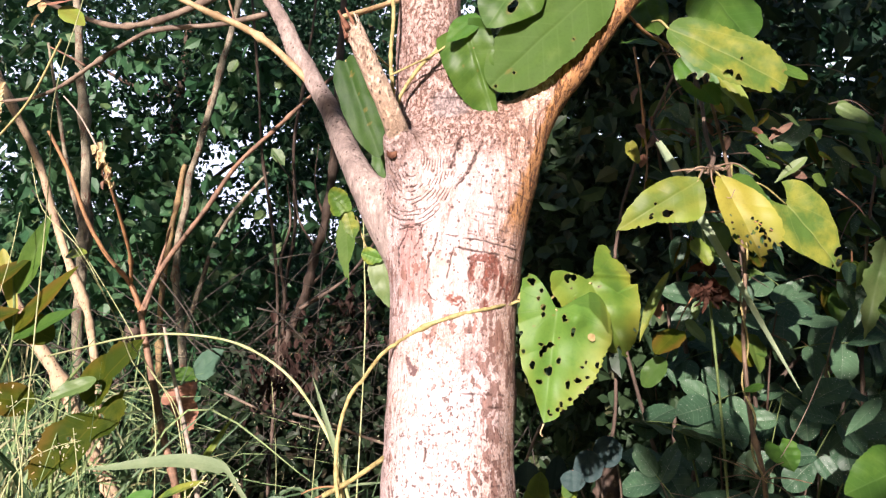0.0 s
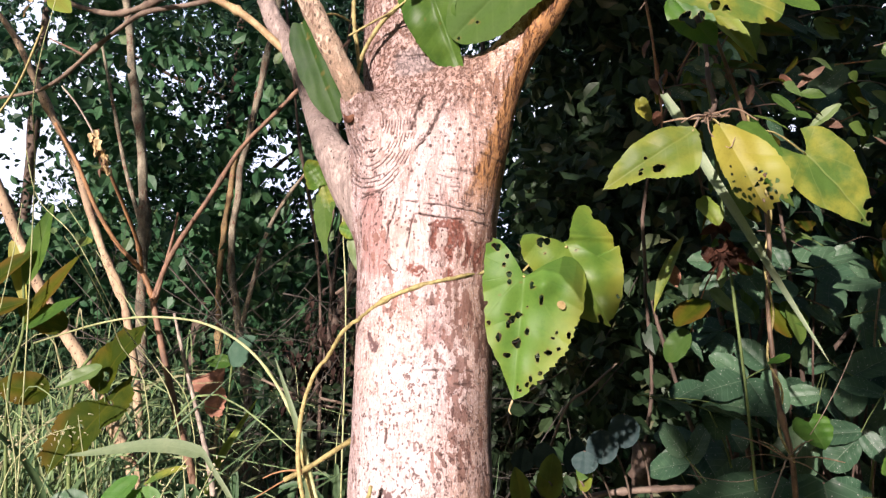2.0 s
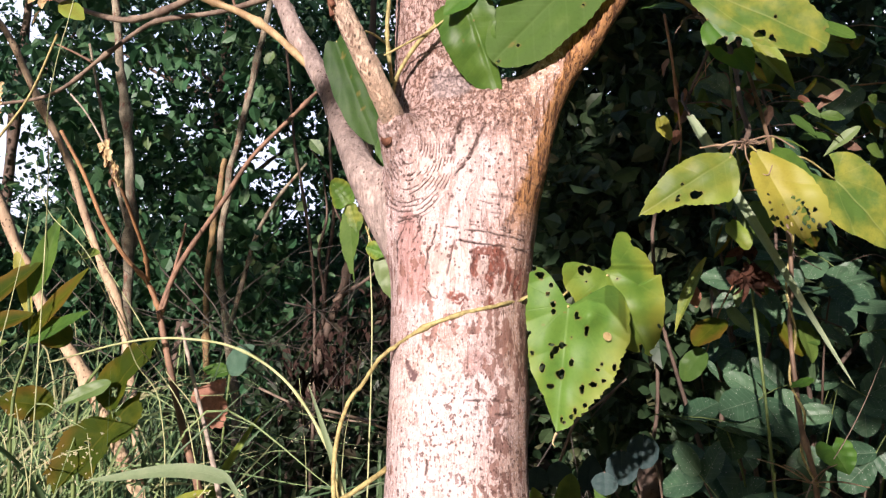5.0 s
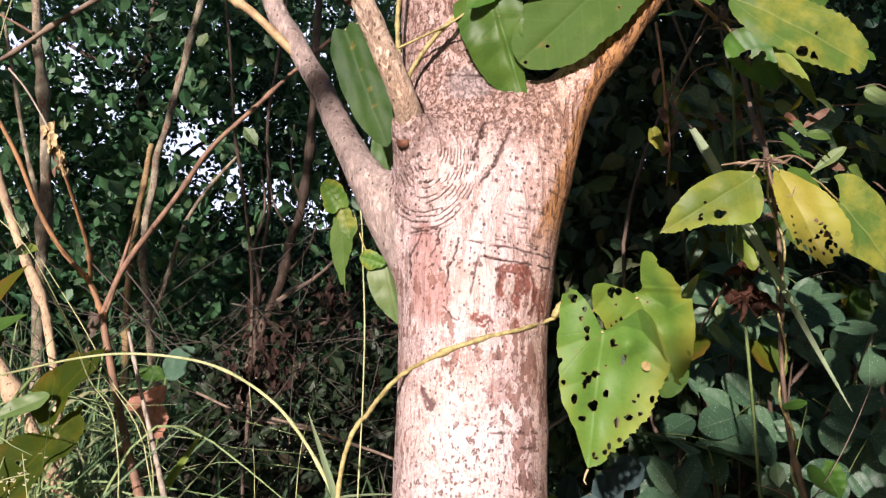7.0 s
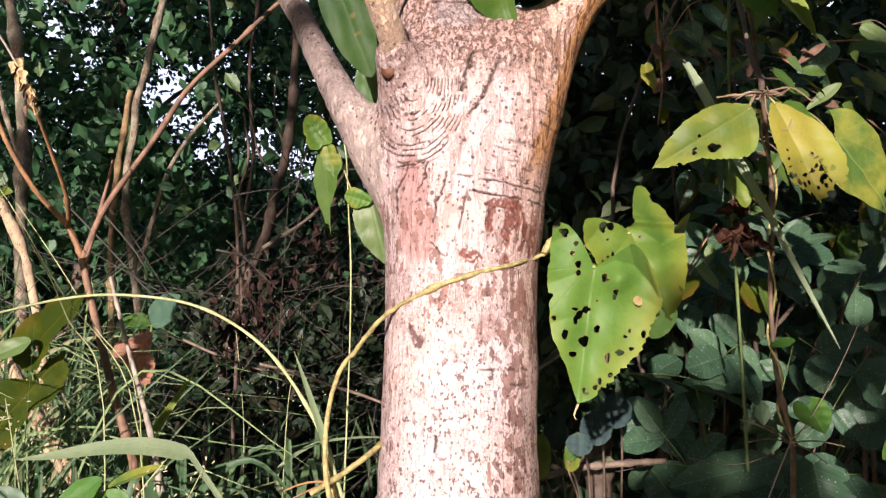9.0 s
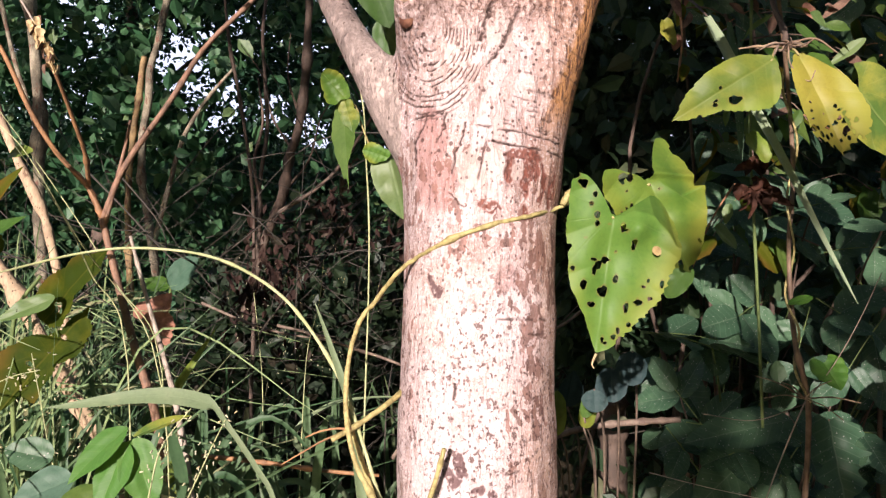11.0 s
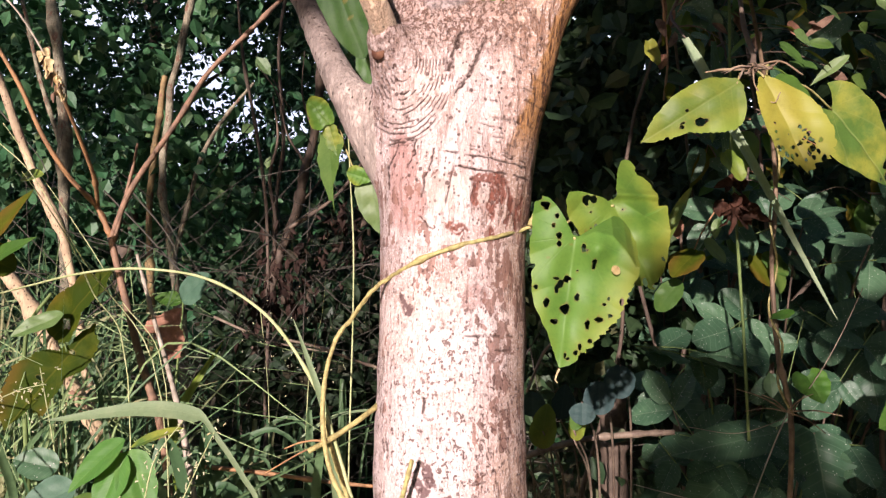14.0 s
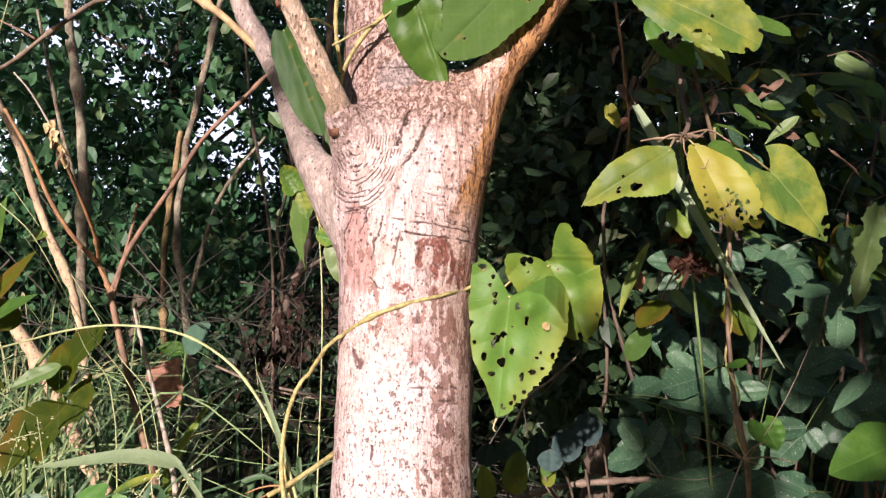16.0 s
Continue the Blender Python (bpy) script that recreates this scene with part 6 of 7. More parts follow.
blade(b3, "blade", [(-0.42, 1.3, 0.0), (-0.42, 1.3, 0.4)] + [(-0.481, 1.3, 0.69), (-0.459, 1.3, 0.74), (-0.423, 1.3, 0.8), (-0.391, 1.3, 0.851)], 0.011, YELLOW_GREEN, up=(0.4, -1.0, 0.3), keel=0.3)
b4 = thing("grass_leaf", (-0.25, 1.4, 0.0), "thin curved grass blade in shade", "grass")
blade(b4, "blade", [(-0.15, 1.4, 0.2), (-0.15, 1.4, 0.5)] + [(-0.267, 1.4, 0.633), (-0.206, 1.4, 0.694), (-0.121, 1.4, 0.713), (-0.014, 1.4, 0.715)], 0.006, BLADE, up=(0.2, -0.7, 1.0), keel=0.3)
for k, q in enumerate(([(-0.611, 0.9, 1.161), (-0.616, 0.9, 1.099), (-0.628, 0.9, 1.021), (-0.638, 0.9, 0.953)], [(-0.623, 1, 1.19), (-0.562, 1, 1.113), (-0.48, 1, 1.003), (-0.435, 1, 0.933)], [(-0.463, 0.8, 1.095), (-0.429, 0.8, 1.052), (-0.395, 0.8, 1), (-0.372, 0.8, 0.954)], [(-0.572, 0.85, 1.23), (-0.546, 0.85, 1.157), (-0.487, 0.85, 1.103), (-0.41, 0.85, 0.988)], [(-0.457, 0.75, 1.46), (-0.469, 0.75, 1.387), (-0.48, 0.75, 1.332), (-0.486, 0.75, 1.262)])):
    s = thing("grass_stalk", (q[-1][0], q[-1][1], 0.0), "thin pale upright grass stalk", "grass", "thin grass stalks")
    stem(s, "stalk", list(q) + [(2 * q[-1][0] - q[-2][0], q[-1][1] + 0.02, 2 * q[-1][2] - q[-2][2]), (q[-1][0] + 1.3 * (q[-1][0] - q[-2][0]), q[-1][1] + 0.05, q[-1][2] * 0.45), (q[-1][0] + 1.4 * (q[-1][0] - q[-2][0]), q[-1][1] + 0.06, 0.0)], 0.0005, 0.0010, CULM, 6, 6, 0.05, 2)


def panicle(points, rng, n=60, spread=0.02, r=0.0011):
    e = thing("grass_panicle", (points[-1][0], points[-1][1], 0.0), "fine grass flower stalk dotted with tiny seeds", "grass", "grass flower stalks")
    path = list(points) + [(points[-1][0], points[-1][1], 0.0)]
    stem(e, "stalk", path, 0.0005, 0.0011, CULM, 5, 6, 0.05)
    curve = spline(points, 10)
    pieces = []
    for k in range(n):
        c = curve[rng.randint(len(curve) * 3 // 4)] + rng.normal(size=3) * spread
        d = rng.normal(size=3) + np.array((0, 0, -1.0))
        d = d / np.linalg.norm(d) * r * 1.7
        pieces.append(tube([c - d, c, c + d], r * 0.75, r * 0.45, 5, 2, 0.2, 0, k))
    v, f = merge(pieces)
    tagged(part("spikelet", mesh_of("spikelet", v, f, SEED), e), kind="stuff")


prng = np.random.RandomState(3)
for q, n, s in (([(-0.232, 0.72, 0.832), (-0.249, 0.72, 0.81), (-0.261, 0.72, 0.789), (-0.268, 0.72, 0.757), (-0.272, 0.72, 0.725)], 26, 0.005), ([(-0.192, 0.7, 0.827), (-0.206, 0.7, 0.796), (-0.217, 0.7, 0.77), (-0.229, 0.7, 0.744), (-0.239, 0.7, 0.73)], 40, 0.006), ([(-0.493, 0.9, 0.854), (-0.481, 0.9, 0.801), (-0.468, 0.9, 0.742), (-0.451, 0.9, 0.669)], 50, 0.03), ([(-0.204, 1.3, 0.978), (-0.21, 1.3, 0.898), (-0.227, 1.3, 0.818), (-0.232, 1.3, 0.718)], 90, 0.06), ([(-0.354, 1.4, 0.908), (-0.339, 1.4, 0.802), (-0.329, 1.4, 0.695)], 60, 0.06), ([(-0.491, 0.75, 0.907), (-0.477, 0.75, 0.854), (-0.462, 0.75, 0.79)], 40, 0.02), ([(-0.426, 0.8, 0.851), (-0.458, 0.8, 0.842), (-0.496, 0.8, 0.819), (-0.522, 0.8, 0.768)], 40, 0.008)):
    panicle(q, prng, n, s)

# tall ear of grass with straw seeds
ear = thing("grass_ear", (-0.62, 0.80, 0.0), "yellow-green grass ear with plump straw seeds", "grass")
ears = [(-0.582, 0.78, 1.31), (-0.581, 0.78, 1.293), (-0.581, 0.78, 1.273), (-0.581, 0.78, 1.255)]
stem(ear, "stalk", [(-0.505, 0.78, 1.378), (-0.537, 0.78, 1.293), (-0.572, 0.78, 1.241), (-0.615, 0.78, 1.185)] + [(-0.63, 0.80, 0.4), (-0.62, 0.80, 0.0)], 0.0015, 0.002, VINE_STEM, 6, 6)
for k in range(26):
    c = np.array(ears[0]) * (1 - k / 25) + np.array(ears[-1]) * (k / 25) + np.array(((-1) ** k * 0.0018, 0, 0))
    leaf(ear, "seed", c, c + ((-1) ** k * 0.0042, -0.002 * (k % 3 - 1), 0.0055), 0.0024, STRAW, ((-1) ** k * 0.5, -1.0, 0.2), "oval", n=10, fold=0.5, curl=0.15)


def grass_field():
    """Tall grass round and behind the stems, thicker on the open side."""
    rng = np.random.RandomState(21)
    pieces = []
    for k in range(1500):
        near = rng.uniform() < 0.5
        y = rng.uniform(0.85, 1.6) if near else rng.uniform(1.5, 3.4)
        x = rng.uniform(-1.35, 0.05) * (y / 1.2 if not near else 1.0)
        if x > -0.20 and y < 0.95:
            continue
        h = rng.uniform(0.45, 0.92) * (1.0 + 0.1 * (y - 1))
        if x > -0.42 * y:
            if rng.uniform() < 0.84:
                continue
            h *= rng.uniform(0.55, 0.82)
        lean = rng.normal(0, 0.07 if x > -0.42 * y else 0.13, 2)
        p0 = np.array((x, y, -0.02))
        p1 = p0 + np.array((lean[0] * 0.25, lean[1] * 0.25, h * 0.5))
        p2 = p0 + np.array((lean[0] * 0.8, lean[1] * 0.8, h * 0.88))
        droop = rng.uniform(-0.12, 0.16)
        p3 = p0 + np.array((lean[0] * 1.7, lean[1] * 1.7, h * (1.0 + droop)))
        v, f, _ = blade_strip([p0, p1, p2, p3], rng.uniform(0.0022, 0.0050) * (1.9 if k % 6 == 0 else 1.0), up=(rng.uniform(-1, 1), -1.0, 0.3), keel=0.3, per=4, taper=0.8)
        pieces.append((v, f))
    for k in range(80):
        # broad blades that arch over
        y = rng.uniform(0.95, 1.7)
        x = rng.uniform(-0.62, -0.06) * y
        h = rng.uniform(0.50, 0.80)
        way = np.array((rng.uniform(-1, 1), rng.uniform(-0.4, 0.3), 0.0)) * rng.uniform(0.10, 0.30)
        p0 = np.array((x, y, -0.02))
        arch = [p0, p0 + way * 0.12 + (0, 0, h * 0.55), p0 + way * 0.4 + (0, 0, h * 0.9), p0 + way * 0.8 + (0, 0, h * 0.97), p0 + way * 1.3 + (0, 0, h * rng.uniform(0.70, 0.92))]
        v, f, _ = blade_strip(arch, rng.uniform(0.005, 0.0105), up=(rng.uniform(-0.4, 0.4), -0.8, 0.6), keel=0.25, per=5, taper=0.8)
        pieces.append((v, f))
    v, f = merge(pieces)
    tagged(new("grass", mesh_of("grass", v, f, GRASS)), "tall tangled green and straw grass", "grass", "", "stuff")


grass_field()


def pale_grass():
    """A tussock of thin pale blades in the sun."""
    rng = np.random.RandomState(22)
    pieces = []
    for k in range(390):
        back = k >= 340
        y = rng.uniform(1.7, 3.0) if back else rng.uniform(1.0, 2.0)
        x = rng.uniform(-0.90, -0.42) * y if back else rng.uniform(-0.95, -0.50) * y
        h = rng.uniform(0.70, 1.15) if back else rng.uniform(0.62, 0.95)
        lean = rng.normal(0, 0.13, 2) + np.array((0.02, -0.03))
        p0 = np.array((x, y, -0.02))
        p1 = p0 + np.array((lean[0] * 0.3, lean[1] * 0.3, h * 0.6))
        p2 = p0 + np.array((lean[0] * 1.0, lean[1] * 1.0, h * 0.95))
        p3 = p0 + np.array((lean[0] * 2.2, lean[1] * 2.2, h * rng.uniform(0.72, 1.0)))
        v, f, _ = blade_strip([p0, p1, p2, p3], rng.uniform(0.0012, 0.0032), up=(rng.uniform(-1, 1), -1.0, 0.3), keel=0.3, per=5, taper=0.8)
        pieces.append((v, f))
    v, f = merge(pieces)
    tagged(new("grass", mesh_of("grass", v, f, PALE_GRASS)), "thin pale sunlit grass tussock", "grass", "", "stuff")


pale_grass()


# ---- left: broad leaves near the grass ----


def olive_plant():
    e = thing("weed", (-0.50, 1.0, 0.0), "broad-leaved weed with olive browning lobed leaves", "weed")
    stem(e, "stem", [(-0.52, 1.02, 0.0), (-0.55, 1.02, 0.4)] + [(-0.585, 1.02, 0.759), (-0.59, 1.02, 0.837), (-0.584, 1.02, 0.898), (-0.553, 1.02, 0.944)], 0.004, 0.0025, GREEN_STALK, 8, 6)
    leaf(e, "leaf", (-0.4940, 0.97, 0.9180), (-0.4300, 0.95, 0.9870), 0.034, OLIVE, (-0.2, -0.95, 0.1), "ovate", [(0.1, -0.15, 0.05)], n=80, fold=0.12, curl=0.05, wave=0.12, crumple=0.03, jag=(-170, 170, 0.07, 34),
         spread=[(-162, 0.502), (-121, 0.449), (-85, 0.376), (-61, 0.379), (-34, 0.428), (-21, 0.676), (-8, 0.789), (0, 1.0), (12, 0.702), (19, 0.433), (34, 0.258), (67, 0.233), (120, 0.264), (137, 0.399), (161, 0.477)])
    leaf(e, "leaf", (-0.511, 0.97, 0.843), (-0.565, 0.94, 0.761), 0.058, OLIVE, (-0.05, -1.0, 0.1), "ovate", [(0.185, 0.236, 0.03), (-0.053, -0.288, 0.03)], n=110, fold=0.10, curl=0.06, wave=0.12, crumple=0.05, jag=(-178, 178, 0.09, 44), label="broad olive leaf with browned toothed edge",
         spread=[(-175, 0.662), (-161, 0.656), (-145, 0.498), (-123, 0.401), (-110, 0.306), (-76, 0.198), (-53, 0.301), (-35, 0.452), (-28, 0.677), (-7, 0.62), (0, 1.0), (18, 0.935), (33, 0.752), (58, 0.605), (73, 0.408), (103, 0.312), (141, 0.236), (168, 0.354), (173, 0.603), (180, 0.758)])
    stem(e, "petiole", [(-0.553, 1.02, 0.93), (-0.52, 0.99, 0.90), (-0.4995, 0.972, 0.866)], 0.0016, 0.0012, GREEN_STALK, 6, 5)
    leaf(e, "leaf", (-0.615, 1, 0.876), (-0.686, 0.97, 0.888), 0.030, OLIVE, (0.0, -0.9, 0.45), "ovate", n=40, fold=0.15, wave=0.15, teeth=0.2)
    leaf(e, "leaf", (-0.608, 1.02, 0.977), (-0.683, 1, 1.01), 0.026, OLIVE, (0.0, -0.9, 0.45), "ovate", n=40, fold=0.15, wave=0.15, teeth=0.2)
    leaf(e, "leaf", (-0.494, 0.95, 0.92), (-0.553, 0.93, 0.889), 0.014, PALE_GREEN, (0.1, -0.8, 0.6), "ovate", n=36, fold=0.25, wave=0.1, crumple=0.03)
    return e


olive_plant()


def green_weed():
    e = thing("weed", (-0.42, 0.74, 0.0), "leafy weed with fresh green pointed leaves", "weed")
    hub = np.array((-0.305, 0.75, 0.788))
    stem(e, "stem", [tuple(hub), (hub[0] - 0.01, hub[1] + 0.01, hub[2] - 0.2), (-0.42, 0.74, 0.3), (-0.42, 0.74, 0.0)], 0.002, 0.0032, GREEN_STALK, 8, 6)
    leaf(e, "leaf", (-0.302, 0.75, 0.792), (-0.269, 0.73, 0.731), 0.021, FRESH, (0.2, -1.0, 0.3), "ovate", n=44, fold=0.15, curl=0.1, wave=0.08)
    leaf(e, "leaf", (-0.307, 0.75, 0.789), (-0.321, 0.72, 0.731), 0.020, FRESH, (-0.2, -1.0, 0.4), "ovate", n=44, fold=0.15, curl=0.1, wave=0.08)
    leaf(e, "leaf", (-0.306, 0.75, 0.804), (-0.354, 0.72, 0.757), 0.017, FRESH, (-0.2, -0.8, 0.7), "lance", n=44, fold=0.2, curl=0.1)
    leaf(e, "leaf", (-0.3, 0.75, 0.795), (-0.241, 0.74, 0.824), 0.0085, LIME, (0.0, -0.6, 1.0), "lance", n=40, fold=0.3, curl=0.08)
    leaf(e, "leaf", (-0.385, 0.8, 0.734), (-0.441, 0.78, 0.71), 0.024, TEAL, (-0.2, -0.9, 0.7), "ovate", n=36, fold=0.2)
    leaf(e, "leaf", (-0.435, 0.85, 0.74), (-0.491, 0.85, 0.75), 0.020, SHADE, (0, -0.8, 0.6), "ovate", n=36, fold=0.2)
    leaf(e, "leaf", (-0.335, 0.78, 0.725), (-0.386, 0.75, 0.708), 0.022, WEED, (0.0, -0.7, 0.8), "ovate", n=36, fold=0.2)
    leaf(e, "leaf", (-0.632, 0.95, 1.043), (-0.581, 0.93, 1.166), 0.017, DEEP, (0.2, -1.0, 0.2), "lance", n=40, fold=0.3, label="upright green leaf")
    leaf(e, "leaf", (-0.633, 0.95, 0.983), (-0.529, 0.93, 1.088), 0.016, OLIVE, (-0.2, -1.0, 0.3), "lance", n=40, fold=0.2)
    leaf(e, "leaf", (-0.632, 0.95, 0.975), (-0.522, 0.93, 1.024), 0.014, DEEP, (-0.2, -1.0, 0.5), "lance", n=36, fold=0.2)
    leaf(e, "leaf", (-0.664, 0.95, 1.112), (-0.627, 0.95, 1), 0.010, YELLOW, (0.3, -1.0, 0.0), "ovate", n=36, fold=0.2)
    leaf(e, "leaf", (-0.591, 1, 1.112), (-0.547, 0.98, 1.113), 0.012, YELLOW_GREEN, (0.0, -0.8, 0.5), "ovate", n=24, fold=0.2)
    leaf(e, "leaf", (-0.732, 0.85, 1.486), (-0.684, 0.85, 1.391), 0.022, DEEP, (0.2, -1.0, 0.1), "ovate", n=34, fold=0.2)
    stem(e, "stem", [(-0.643, 0.95, 1.086), (-0.63, 0.95, 0.975), (-0.646, 0.95, 0.89)] + [(-0.60, 0.95, 0.4), (-0.60, 0.95, 0.0)], 0.002, 0.003, GREEN_STALK, 7, 6)
    for bx, by, tx, ty, w in ((10, 545, 52, 440, 0.019), (20, 560, 118, 478, 0.021), (-5, 600, 105, 560, 0.020), (-20, 460, 45, 380, 0.019), (-30, 650, 60, 605, 0.019), (-35, 560, 30, 500, 0.020)):
        b0, t0 = Vector((-0.729, 0.93, 1.075)), Vector((-0.629, 0.93, 1.076))
        unit = (t0 - b0) / 100
        rise = Vector((-0.742, 0.93, 1.167)) - b0
        p0, p1 = b0 + unit * bx - rise * ((by - 500) / 100), b0 + unit * tx - rise * ((ty - 500) / 100)
        leaf(e, "leaf", tuple(p0), tuple(p1), w, WEED if by % 20 else OLIVE, (0.1, -0.9, 0.5), "ovate", n=34, fold=0.25, curl=0.08, wave=0.08)
    leaf(e, "dry_leaf", (-0.596, 0.86, 1.466), (-0.506, 0.84, 1.471), 0.008, RUST, (0, -0.8, 0.8), "lance", n=28, crumple=0.05)
    leaf(e, "leaf", (-0.563, 0.86, 1.465), (-0.512, 0.84, 1.427), 0.014, YELLOW_GREEN, (0, -1, 0.3), "ovate", n=26, crumple=0.04)
    for k in range(6):
        c = np.array((-0.597, 0.86, 1.471)) + prng.uniform(-1, 1, 3) * (0.008, 0.006, 0.025)
        leaf(e, "dry_leaf", c, c + prng.uniform(-0.012, 0.012, 3) + np.array((0, 0, -0.012)), 0.006, STRAW, prng.uniform(-1, 1, 3) + np.array((0, -1.0, 0)), "ovate", n=14, fold=0.4, crumple=0.1)
    return e


green_weed()

rusty = thing("dry_leaf", (-0.556, 1.45, 0.913), "large rust-brown dead leaf caught upright among stems", "leaf")
leaf(rusty, "blade", (-0.5508, 1.45, 0.8519), (-0.5391, 1.44, 0.7936), 0.030, RUST, (-0.15, -1.0, 0.1), "blunt", n=60, crumple=0.06, wave=0.12, lift=lambda u, v: 0.4 * np.abs(u + 0.1), jag=(-170, 20, 0.08, 15),
     spread=[(-165, 0.771), (-144, 0.885), (-100, 0.356), (-33, 0.761), (-15, 1.026), (0, 1.0), (14, 0.971), (39, 0.547), (89, 0.528), (95, 0.779), (122, 0.834), (156, 0.64)])
teal = thing("sapling", (-0.618, 1.68, 0.91), "small seedling with pale teal leaves", "plant")
leaf(teal, "leaf", (-0.627, 1.68, 0.903), (-0.55, 1.65, 0.969), 0.034, TEAL, (0.2, -1.0, 0.5), "ovate", n=34, fold=0.1)
leaf(teal, "leaf", (-0.631, 1.7, 0.902), (-0.693, 1.68, 0.907), 0.020, DEEP, (-0.2, -1.0, 0.5), "ovate", n=30, fold=0.1)
tp = (-0.63, 1.7, 0.898)
stem(teal, "stem", [tp, (tp[0] - 0.02, tp[1], tp[2] * 0.5), (tp[0], tp[1], 0.0)], 0.003, 0.004, GREEN_STALK, 7, 6)


# ---- right: the dark shrub ----
def dark_shrub():
    """Compound leaves in deep shade: five dusty oval leaflets on a thin stalk each."""
    e = thing("shrub", (0.62, 1.18, 0.0), "dense shrub of dusty dark-green compound leaves in shade", "shrub")
    rng = np.random.RandomState(17)
    shapes = [leaf_mesh("leaflet", 0.08, (0.026, 0.0285, 0.024)[k], ("leaflet", "oval", "leaflet")[k], SHADE, n=30, fold=0.16, curl=0.12, wave=0.10, seed=k) for k in range(3)]
    hubs = [np.array(p) for p in [(0.391, 1.02, 0.873), (0.465, 1.1, 0.915), (0.382, 1.12, 0.785), (0.572, 1.15, 0.831), (0.602, 1.05, 0.847), (0.409, 0.98, 0.737), (0.528, 0.95, 0.771), (0.725, 1.2, 1.026), (0.587, 1.25, 1.05), (0.482, 1, 0.703), (0.402, 1.05, 0.669)]]
    while len(hubs) < 76:
        y = rng.uniform(1.05, 1.7)
        hubs.append(np.array((rng.uniform(0.27, 0.66) * y * 1.05, y, rng.uniform(0.45, 1.0 + 0.10 * y))))
    for i, h in enumerate(hubs):
        main = np.array((rng.uniform(-0.9, 0.5), rng.uniform(-0.5, 0.1), rng.uniform(-0.55, 0.15)))
        main /= np.linalg.norm(main)
        root = np.array((h[0] * 0.75 + 0.18, max(h[1], 1.0) + 0.15, h[2] - 0.22))
        stem(e, "twig", [root, (root + h) / 2 + (0, 0, 0.04), h], 0.0022, 0.0012, DARK_BARK if i % 3 else GREEN_STALK, 6, 4)
        up = np.array((rng.uniform(-0.3, 0.3), -0.75, 0.75)) + rng.normal(0, 0.25, 3)
        side = np.cross(main, up)
        side /= np.linalg.norm(side)
        size = rng.uniform(0.055, 0.086)
        # two pairs of leaflets and one at the end of a thin rib
        stem(e, "rib", [h - main * 0.10, h - main * 0.04 + (0, 0, 0.004), h + main * 0.012], 0.0011, 0.0008, GREEN_STALK, 5, 3)
        for k, (fw, sd, at) in enumerate(((1.0, 0.0, 0.012), (0.45, 0.9, 0.0), (0.45, -0.9, 0.0), (0.35, 0.95, -0.062), (0.35, -0.95, -0.062))):
            if i >= 13 and k > 2 and rng.uniform() < 0.25:
                continue
            y = main * fw + side * sd + rng.normal(0, 0.12, 3)
            y /= np.linalg.norm(y)
            base = h + main * at
            me = shapes[rng.randint(3)]
            ob = new("leaf", me)
            attach(ob, e)
            s = size * rng.uniform(0.8, 1.15)
            ob.matrix_basis = leaf_pose(tuple(base), tuple(base + y), tuple(up + rng.normal(0, 0.15, 3))) @ Matrix.Diagonal((s / 0.08, s / 0.08, s / 0.08, 1))
    for k in range(7):
        f = np.array((rng.uniform(0.35, 0.95), rng.uniform(1.2, 1.6), 0.0))
        stem(e, "stem", [f, f + (rng.uniform(-0.1, 0.1), -0.05, 0.4), f + (rng.uniform(-0.15, 0.1), -0.1, 0.85), f + (rng.uniform(-0.2, 0.1), -0.15, 1.1)], 0.007, 0.003, DARK_BARK, 8, 6, 0.08, 5)
    return e


dark_shrub()


